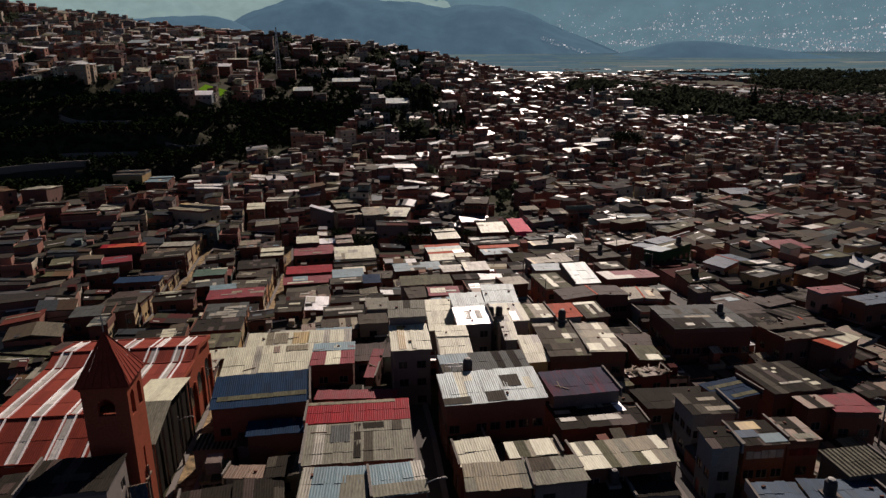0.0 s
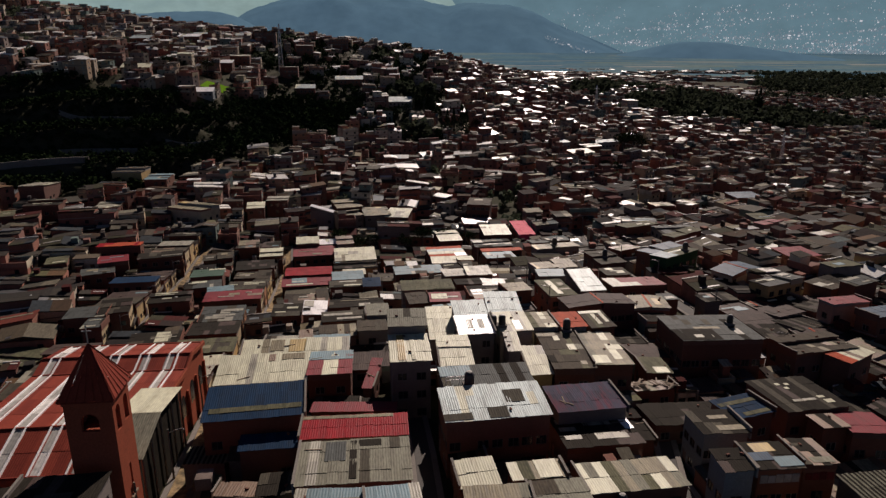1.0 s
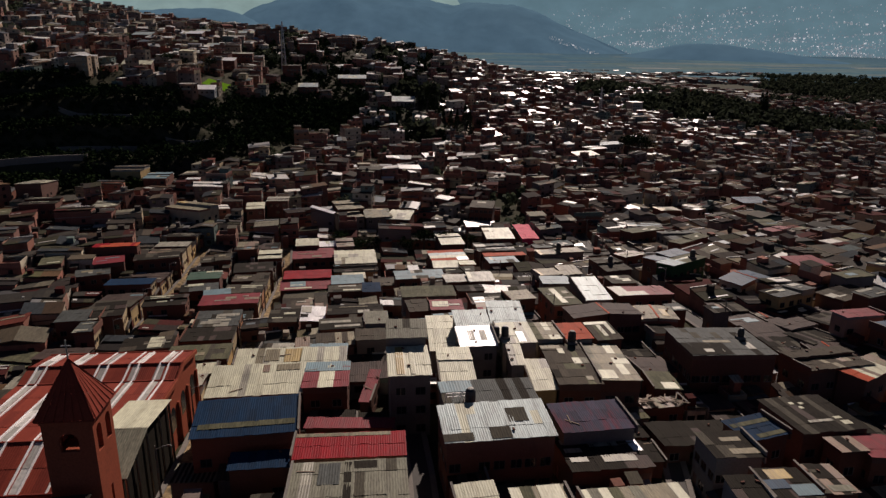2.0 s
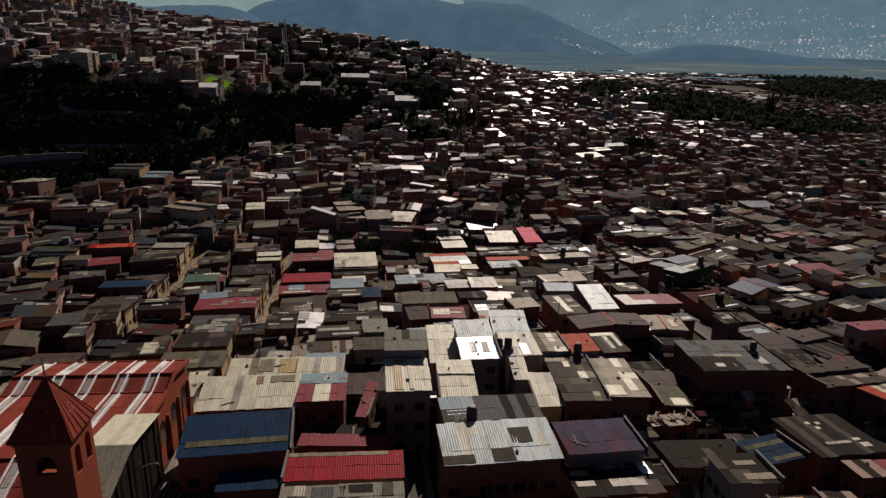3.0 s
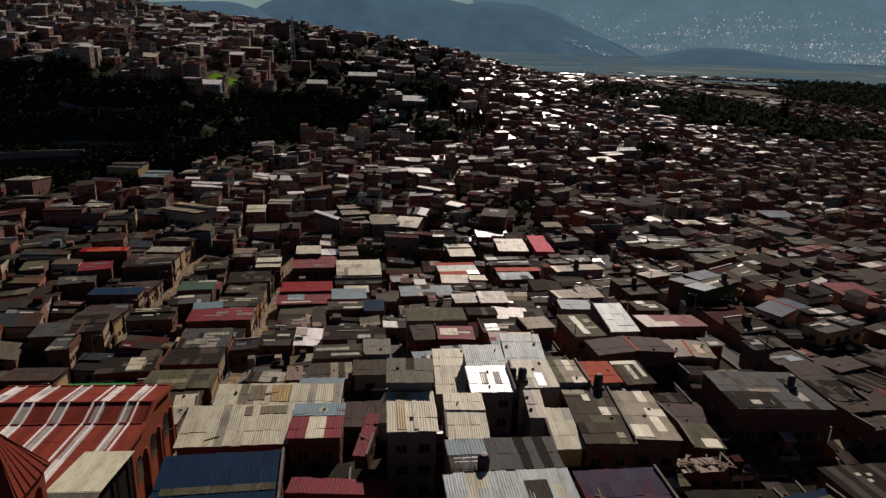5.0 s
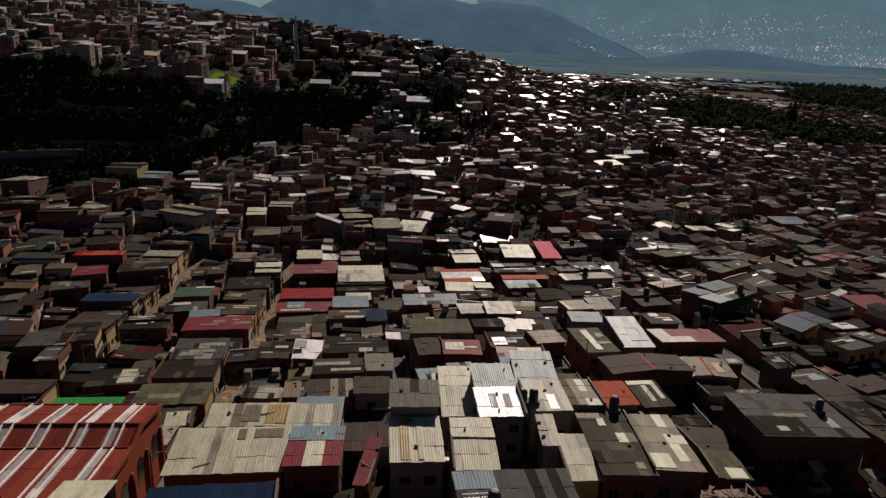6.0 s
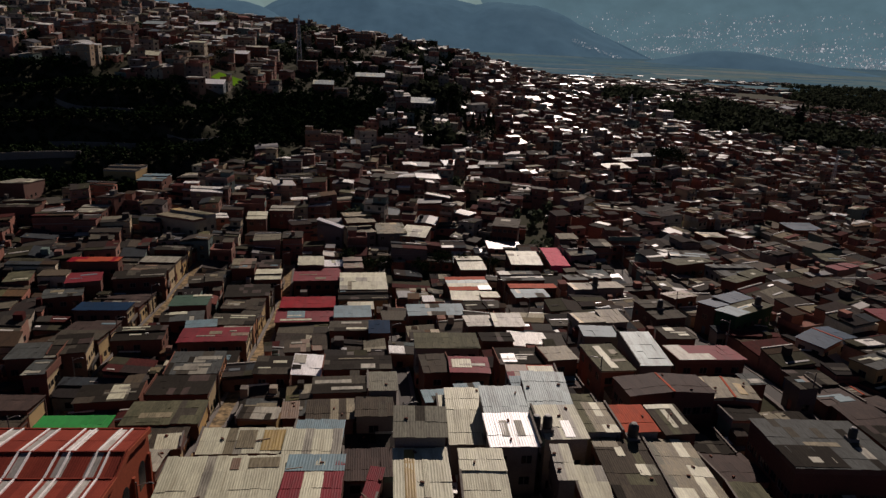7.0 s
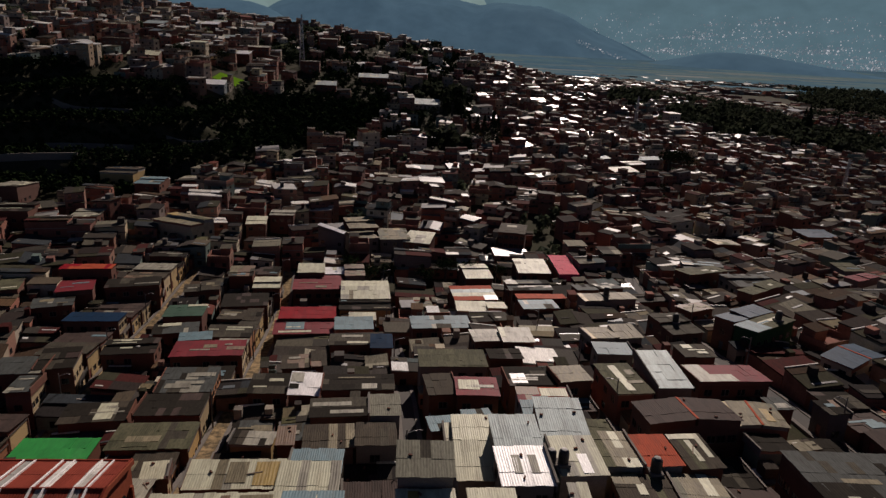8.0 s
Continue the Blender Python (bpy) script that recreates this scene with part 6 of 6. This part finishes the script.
def track_gap(x, y):
    return min(math.hypot(x - x0 - k * (x1 - x0), y - y0 - k * (y1 - y0)) for t in TRACKS for (x0, y0), (x1, y1) in zip(t, t[1:]) for k in (0, 0.25, 0.5, 0.75, 1))


def town(x, y, r):
    u = fan(x, y)
    if y < 460 and track_gap(x, y) < 4.2:
        return False
    if math.hypot((x + 97) / 11, (y - 432) / 17) < 1.1 or (y > 350 and beside_landmark(x, y)):
        return False
    if wooded(x, y) or noise.noise((x * 0.03, y * 0.03, 11.0)) < (-0.25 if y > 390 and x < 40 else -0.42):
        return False
    if y > 860 and u > 0.56:
        return False
    if y > 860 and u > 0.20 and noise.noise((x * 0.006, y * 0.006, 4.0)) < -0.1:
        return False
    if y > 385 and -0.14 < u < 0.09 and x < 60:
        return r.random() < 0.34
    return r.random() < (0.72 if y > 385 and x < 40 else 0.9)


far_houses("hillside_houses", 226, 460, 7.0, 3, "crowded brick houses with grey sheet roofs on the slopes", town, True)
far_houses("hillside_houses", 460, 780, 7.6, 4, "small brick houses with pale roofs on the far ridge", town, True)
far_houses("hillside_houses", 780, 1850, 12.0, 6, "tiny far houses with glinting roofs by the plain", town, False)


for place in LANDMARKS:
    house(*place)


# ---- trees
def tree_meshes(seed, height, width, leaves, conifer=False):
    r = random.Random(seed)
    t = Build(M["bark"])
    t.beam((0, 0, -1.5), (0.1, 0.05, height * 0.55), 0.035 * height, 0, 0.02 * height)
    ends = []
    for k in range(7):
        a, z = k * 2.4 + r.uniform(-0.3, 0.3), height * r.uniform(0.35, 0.55)
        e = Vector((math.cos(a) * width * 0.32, math.sin(a) * width * 0.32, z + height * r.uniform(0.12, 0.28)))
        t.beam((0.05, 0, z * 0.9), e, 0.012 * height, 0, 0.005 * height)
        ends.append(e)
    ends += [Vector((r.uniform(-0.2, 0.2) * width, r.uniform(-0.2, 0.2) * width, height * r.uniform(0.6, 0.86))) for _ in range(6)]
    c = Build(M["leaf"])
    for _ in range(leaves):
        if conifer:
            f = r.random() ** 0.8
            a = r.uniform(0, math.tau)
            rad = width * 0.5 * (1 - f) * r.uniform(0.5, 1.08) + 0.1
            p = Vector((math.cos(a) * rad, math.sin(a) * rad, height * (0.1 + 0.9 * f)))
        else:
            e = r.choice(ends)
            g = Vector((r.gauss(0, 1), r.gauss(0, 1), r.gauss(0, 0.75)))
            p = e + g.normalized() * width * 0.24 * r.random() ** 0.4
        s = r.uniform(0.25, 0.6) * (0.05 * height + 0.25)
        q = Euler((r.uniform(-0.9, 0.9), r.uniform(-0.9, 0.9), r.uniform(0, 6.3))).to_matrix()
        k = [q @ Vector(v) * s + p for v in ((-1, -0.55, 0.12), (0.1, -0.8, -0.1), (1, 0.2, 0.15), (-0.2, 0.8, -0.12))]
        c.quad(*k)
    return t.mesh("trunk"), c.mesh("crown")


TREES = [tree_meshes(1, 8, 7, 420), tree_meshes(2, 10, 8, 460), tree_meshes(3, 6, 6, 340), tree_meshes(4, 16, 6, 520, True), tree_meshes(5, 12, 4.5, 420, True)]


def tree(x, y, kind, size=1.0, label="dark green broad tree among the houses"):
    ob = base_empty("tree", pose(x, y, ground(x, y), 0, 0, (x * 37 + y * 11) % 360) @ Matrix.Scale(size, 4))
    tagged(ob, label, "tree", "trees of the hillside")
    shared("trunk", TREES[kind][0], ob, pose(0, 0, 0))
    shared("crown", TREES[kind][1], ob, pose(0, 0, 0))


tree_rng = random.Random(21)
for k in range(9):
    tree(-24 + 7.5 * k + tree_rng.uniform(-2, 2), 219 + tree_rng.uniform(-2.5, 2.5), tree_rng.choice((0, 1, 2)), tree_rng.uniform(0.7, 1.0))


def woods(name, x0, x1, y0, y1, step, seed, label, allow, size, leaf="far_leaf", clumps=40):
    r = random.Random(seed)
    b = Build(M[leaf])
    y = y0
    while y < y1:
        x = x0(y)
        while x < x1(y):
            px, py = x + r.uniform(-0.5, 0.5) * step, y + r.uniform(-0.5, 0.5) * step
            x += step
            if not allow(px, py):
                continue
            h = size * r.uniform(0.4, 1.15)
            z = ground(px, py)
            for _ in range(clumps):
                g = Vector((r.gauss(0, 1), r.gauss(0, 1), r.gauss(0, 1))).normalized() * r.random() ** 0.35
                p = Vector((px + g.x * h * 0.42, py + g.y * h * 0.42, z + h * 0.55 + g.z * h * 0.48))
                s = h * r.uniform(0.10, 0.22)
                q = Euler((r.uniform(-1, 1), r.uniform(-1, 1), r.uniform(0, 6.3))).to_matrix()
                b.quad(*[q @ Vector(v) * s + p for v in ((-1, -0.6, 0.15), (0.1, -0.9, -0.1), (1, 0.2, 0.15), (-0.2, 0.9, -0.12))])
        y += step
    return tagged(b.make(name), label, "woods", kind="stuff")


TERRACES = (((-162, 280), (-122, 296)), ((-140, 310), (-108, 318)), ((-150, 340), (-118, 347)), ((-100, 330), (-80, 338)))


def terrace_gap(x, y):
    """Metres in front of a retaining wall, where nothing tall grows."""
    best = 99
    for (x0, y0), (x1, y1) in TERRACES:
        if x0 < x < x1:
            front = y0 + (y1 - y0) * (x - x0) / (x1 - x0) - y
            if -1.5 < front < 9:
                best = 0
    return best


for (x0, y0), (x1, y1) in TERRACES:
    b = Build(M["concrete"])
    n = 8
    for i in range(n):
        xa, xb = x0 + (x1 - x0) * i / n, x0 + (x1 - x0) * (i + 1) / n
        ya, yb = y0 + (y1 - y0) * i / n, y0 + (y1 - y0) * (i + 1) / n
        za, zb = ground(xa, ya), ground(xb, yb)
        b.hexa([(xa, ya, za - 4), (xb, yb, zb - 4), (xb, yb + 0.6, zb - 4), (xa, ya + 0.6, za - 4)], [(xa, ya, za + 2.6), (xb, yb, zb + 2.6), (xb, yb + 0.6, zb + 2.6), (xa, ya + 0.6, za + 2.6)])
    tagged(b.weld().make("retaining_wall"), "grey concrete retaining wall on the dark slope", "wall", kind="structure")

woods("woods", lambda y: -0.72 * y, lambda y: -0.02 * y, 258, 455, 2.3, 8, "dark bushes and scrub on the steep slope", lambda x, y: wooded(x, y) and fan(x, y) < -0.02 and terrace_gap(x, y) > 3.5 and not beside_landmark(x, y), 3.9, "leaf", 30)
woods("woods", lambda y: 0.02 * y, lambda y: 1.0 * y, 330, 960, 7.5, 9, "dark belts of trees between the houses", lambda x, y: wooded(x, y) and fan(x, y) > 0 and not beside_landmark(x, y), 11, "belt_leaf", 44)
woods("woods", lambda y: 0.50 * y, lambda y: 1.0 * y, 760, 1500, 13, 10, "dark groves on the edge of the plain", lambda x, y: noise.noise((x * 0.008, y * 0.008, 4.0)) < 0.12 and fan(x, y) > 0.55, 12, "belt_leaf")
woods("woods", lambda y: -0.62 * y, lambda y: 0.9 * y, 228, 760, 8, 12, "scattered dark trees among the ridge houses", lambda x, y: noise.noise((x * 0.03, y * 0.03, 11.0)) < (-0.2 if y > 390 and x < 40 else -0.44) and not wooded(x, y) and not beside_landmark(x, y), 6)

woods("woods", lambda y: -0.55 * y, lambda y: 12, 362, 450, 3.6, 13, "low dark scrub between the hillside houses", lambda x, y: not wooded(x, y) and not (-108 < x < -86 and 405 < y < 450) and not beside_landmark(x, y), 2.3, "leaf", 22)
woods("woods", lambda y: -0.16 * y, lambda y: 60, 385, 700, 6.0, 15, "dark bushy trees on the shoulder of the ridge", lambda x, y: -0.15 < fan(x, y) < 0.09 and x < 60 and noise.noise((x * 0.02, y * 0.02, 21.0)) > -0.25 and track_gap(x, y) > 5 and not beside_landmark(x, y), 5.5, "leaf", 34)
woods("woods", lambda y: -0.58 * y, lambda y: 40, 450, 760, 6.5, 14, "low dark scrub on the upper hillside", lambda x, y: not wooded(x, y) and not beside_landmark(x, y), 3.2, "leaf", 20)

for x, y, kind, size in ((32, 452, 3, 1.1), (38, 458, 3, 0.9), (26, 461, 4, 1.2), (50, 398, 3, 1.25), (46, 403, 3, 1.0), (54, 407, 4, 1.3), (43, 410, 3, 0.9), (-238, 548, 4, 1.0), (-231, 552, 1, 0.8), (30, 650, 1, 1.5), (35, 654, 0, 1.3),
                         (20, 440, 1, 0.9), (62, 420, 0, 1.0), (-95, 382, 1, 0.8), (-88, 386, 0, 0.9), (-70, 380, 1, 0.8), (-60, 388, 0, 0.8), (-112, 384, 2, 1.0), (-52, 376, 1, 0.7), (118, 338, 1, 0.8), (126, 345, 0, 0.8), (149, 396, 1, 1.5), (157, 400, 1, 1.6), (164, 404, 0, 1.6), (153, 404, 0, 1.7),
                         (380, 650, 3, 1.4), (386, 653, 3, 1.5), (300, 650, 4, 1.7), (262, 534, 1, 1.5), (331, 511, 4, 1.4), (420, 660, 3, 1.0), (-118, 446, 0, 1.2), (-126, 440, 1, 1.1), (-106, 456, 1, 1.2)):
    tree(x, y, kind, size, "tall dark conifer above the houses" if kind > 2 else "dark green broad tree among the houses")


# ---- lattice masts on the slopes
def mast(x, y, height):
    ob = base_empty("lattice_mast", pose(x, y, ground(x, y)))
    tagged(ob, "thin grey steel lattice mast above the houses", "mast", "lattice masts")
    legs = [(-1, -1), (1, -1), (1, 1), (-1, 1)]
    for sx, sy in legs:
        b = Build(M["steel"])
        b.beam((sx * 0.05 * height, sy * 0.05 * height, -1), (sx * 0.25, sy * 0.25, height), 0.13)
        b.make("leg", ob)
    b = Build(M["steel"])
    n = 9
    for i in range(n):
        f0, f1 = i / n, (i + 1) / n
        r0, r1 = 0.05 * height * (1 - f0) + 0.25 * f0, 0.05 * height * (1 - f1) + 0.25 * f1
        for k in range(4):
            (ax, ay), (bx, by) = legs[k], legs[(k + 1) % 4]
            b.beam((ax * r0, ay * r0, height * f0), (bx * r1, by * r1, height * f1), 0.07)
            b.beam((ax * r1, ay * r1, height * f1), (bx * r1, by * r1, height * f1), 0.06)
    b.make("bracing", ob)
    b = Build(M["steel"])
    for f in (0.82, 0.92):
        b.beam((-2.2, 0, height * f), (2.2, 0, height * f), 0.12)
    b.make("crossarm", ob)


mast(-67, 517, 34)
mast(244, 383, 22)
mast(174, 526, 26)


# ---- loose bricks and planks that hold the roof sheets down
clutter_rng = random.Random(77)
BRICK = Build(M["brick"])
BRICK.box(-0.2, 0.2, -0.1, 0.1, 0, 0.16)
BRICK = BRICK.mesh("loose_brick")
PLANK = Build(M["wood"])
PLANK.box(-0.9, 0.9, -0.07, 0.07, 0, 0.06)
PLANK = PLANK.mesh("plank")
for home, lean, w, d in ROOFS:
    for _ in range(clutter_rng.choice((0, 0, 1, 1, 2, 2))):
        kind = clutter_rng.random() < 0.85
        ob = new("loose_brick" if kind else "plank", BRICK if kind else PLANK)
        ob.matrix_basis = home.matrix_basis @ lean @ pose(clutter_rng.uniform(-0.42, 0.42) * w, clutter_rng.uniform(-0.42, 0.42) * d, 0.07, 0, 0, clutter_rng.uniform(0, 180))
        tagged(ob, "loose red brick lying on a sheet roof" if kind else "old grey plank lying on a sheet roof", "brick" if kind else "plank", "loose bricks on the roofs" if kind else "planks on the roofs")


# ---- pale dirt tracks up the far slope
M["dirt"] = surface("pale_dirt", [(0.30, 0.26, 0.20), (0.38, 0.33, 0.26)], 0.95, 0, "", (0.2, 3), 0.4, (0.2, 0.16, 0.12), 0.2, gloss=0.1)
for line in TRACKS:
    b = Build(M["dirt"])
    for (x0, y0), (x1, y1) in zip(line, line[1:]):
        n = 8
        for i in range(n):
            q = []
            for f, o in ((i / n, -1), (i / n, 1), ((i + 1) / n, 1), ((i + 1) / n, -1)):
                x, y = x0 + (x1 - x0) * f + o * 1.3, y0 + (y1 - y0) * f
                q.append((x, y, ground(x, y) + 0.45))
            b.quad(*q)
    tagged(b.weld().make("track"), "pale dirt track climbing between houses", "track", kind="structure")

b = Build(M["grass"])
for i in range(6):
    for j in range(8):
        q = []
        for di, dj in ((0, 0), (1, 0), (1, 1), (0, 1)):
            x, y = -103 + 13 * (i + di) / 6, 420 + 20 * (j + dj) / 8
            q.append((x, y, ground(x, y) + 0.5))
        b.quad(*q)
tagged(b.weld().make("lawn"), "bright green sunlit grass plot between hillside houses", "grass", kind="structure")


# ---- water tanks, poles and wires
def tank_mesh():
    b = Build(M["tank_black"])
    b.lathe(0, 0, [(0.46, 0.0), (0.5, 0.06), (0.5, 0.36), (0.48, 0.40), (0.5, 0.44), (0.5, 0.86), (0.48, 0.90), (0.5, 0.94), (0.46, 1.16), (0.30, 1.30)], 16)
    lid = Build(M["church_clear"])
    lid.lathe(0, 0, [(0.27, 1.301), (0.29, 1.33), (0.29, 1.38), (0.10, 1.43)], 14)
    stand = Build(M["concrete"])
    stand.box(-0.6, 0.6, -0.6, 0.6, -0.7, -0.002)
    return b.mesh("barrel"), lid.mesh("lid"), stand.mesh("plinth")


BARREL, LID, PLINTH = tank_mesh()


def water_tank(x, y, z, size=1.0):
    ob = base_empty("water_tank", pose(x, y, z) @ Matrix.Scale(size, 4))
    tagged(ob, "black plastic water tank standing on a roof", "water tank", "water tanks on the roofs")
    drum = shared("barrel", BARREL, ob, pose(0, 0, 0))
    shared("lid", LID, drum, pose(0, 0, 0))
    shared("plinth", PLINTH, ob, pose(0, 0, 0), "grey concrete plinth")


water_tank(7.8, 73.4, 8.9, 1.25)
water_tank(14.9, 95.9, 7.1, 1.15)
water_tank(16.3, 95.9, 7.1, 1.15)
water_tank(27.0, 96.4, 5.6, 1.25)
water_tank(53.9, 154.7, -0.8, 1.2)
water_tank(40.1, 47.6, 6.4, 1.2)
water_tank(20.0, 52.8, 5.7, 1.1)
water_tank(53.9, 95.2, 6.1, 1.0)
water_tank(73.6, 152.4, 1.0, 1.3)
water_tank(48.6, 182.0, -5.6, 1.4)
water_tank(-50.8, 155.6, -10.0, 1.2)


def street_pole(x, y, arm, height=8.5, label="grey concrete street pole with a lamp arm"):
    ob = base_empty("street_lamp", pose(x, y, ground(x, y)))
    tagged(ob, label, "street lamp", "street lamps")
    p = Build(M["concrete"])
    p.lathe(0, 0, [(0.15, -0.5), (0.15, 0.2), (0.08, height)], 8)
    p.make("pole", ob)
    a = Build(M["steel"])
    a.beam((0, 0, height - 0.5), (arm * 0.9, -0.1, height - 0.05), 0.035)
    a.beam((arm * 0.9, -0.1, height - 0.05), (arm * 1.6, -0.15, height + 0.05), 0.035)
    a.make("arm", ob)
    l = Build(M["frame"], M["church_white"])
    l.hexa([(arm * 1.6 - 0.35, -0.27, height - 0.02), (arm * 1.6 + 0.35, -0.27, height - 0.02), (arm * 1.6 + 0.35, -0.03, height - 0.02), (arm * 1.6 - 0.35, -0.03, height - 0.02)],
           [(arm * 1.6 - 0.2, -0.22, height + 0.14), (arm * 1.6 + 0.2, -0.22, height + 0.14), (arm * 1.6 + 0.2, -0.08, height + 0.14), (arm * 1.6 - 0.2, -0.08, height + 0.14)])
    l.make("lamp_head", ob)


for line, s in ((STREETS[0], 1), (STREETS[1], 1), (STREETS[2], 1), (STREETS[4], -1), (STREETS[5], -1)):
    for (x0, y0), (x1, y1) in zip(line, line[1:]):
        if y1 > 45:
            street_pole(x0 + (x1 - x0) * 0.6 - 1.2 * s, y0 + (y1 - y0) * 0.6, s, 7.5)


# ---- a heap of old planks on the low rusty roof, and a pipe railing on the roof beside the tank
heap_rng = random.Random(8)
HEAP = (36.0, 82.8, ground(36.0, 82.8) + 3.62)
for k in range(18):
    ob = new("plank", PLANK)
    ob.matrix_basis = pose(HEAP[0] + heap_rng.uniform(-3.0, 2.6), HEAP[1] + heap_rng.uniform(-1.1, 1.0), HEAP[2] + 0.02 * k, heap_rng.uniform(-6, 6), heap_rng.uniform(-8, 8), heap_rng.gauss(10, 45)) @ Matrix.Diagonal((heap_rng.uniform(0.7, 1.5), heap_rng.uniform(1.0, 2.4), 1.2, 1))
    tagged(ob, "weathered tan plank in a heap on a low roof", "plank", "planks heaped on a low roof")


def railing(x, y, z, length, turn):
    ob = base_empty("pipe_railing", pose(x, y, z, 0, 0, turn))
    tagged(ob, "pale painted pipe railing on a flat roof edge", "railing")
    for i in range(4):
        p = Build(M["church_white"])
        p.beam((length * i / 3, 0, -0.3), (length * i / 3, 0, 0.9), 0.035)
        p.make("post", ob)
    for h in (0.45, 0.9):
        p = Build(M["church_white"])
        p.beam((-0.05, 0, h), (length + 0.05, 0, h), 0.03)
        p.make("rail", ob)


railing(5.0, 74.4, 8.55, 2.6, 4)


def tarpaulin(x, y, z, turn):
    """A crumpled blue sheet hung from a rail beside the tower."""
    r = random.Random(17)
    b = Build(M["sheet_steelblue"])
    n, m = 10, 12
    pts = [[(0.16 * i, 0.18 * math.sin(i * 1.3 + 0.25 * j) + 0.03 * j + r.uniform(-0.04, 0.04), -0.33 * j + 0.12 * math.sin(i * 0.9)) for i in range(n + 1)] for j in range(m + 1)]
    for j in range(m):
        for i in range(n):
            b.quad(pts[j + 1][i], pts[j + 1][i + 1], pts[j][i + 1], pts[j][i])
    ob = base_empty("tarpaulin", pose(x, y, z, 0, 0, turn))
    tagged(ob, "crumpled blue tarpaulin hung beside the bell tower", "tarpaulin")
    sheet_ = b.weld().make("cloth", ob)
    thick = sheet_.modifiers.new("thickness", "SOLIDIFY")
    thick.thickness = 0.03
    rail = Build(M["wood"])
    rail.beam((-0.2, 0, 0.05), (1.9, 0, 0.05), 0.05)
    rail.make("rail", ob)
    for px in (-0.1, 1.8):
        post = Build(M["wood"])
        post.beam((px, 0, -8), (px, 0, 0.1), 0.06)
        post.make("post", ob)


tarpaulin(-29.3, 57.2, 6.2, 18)
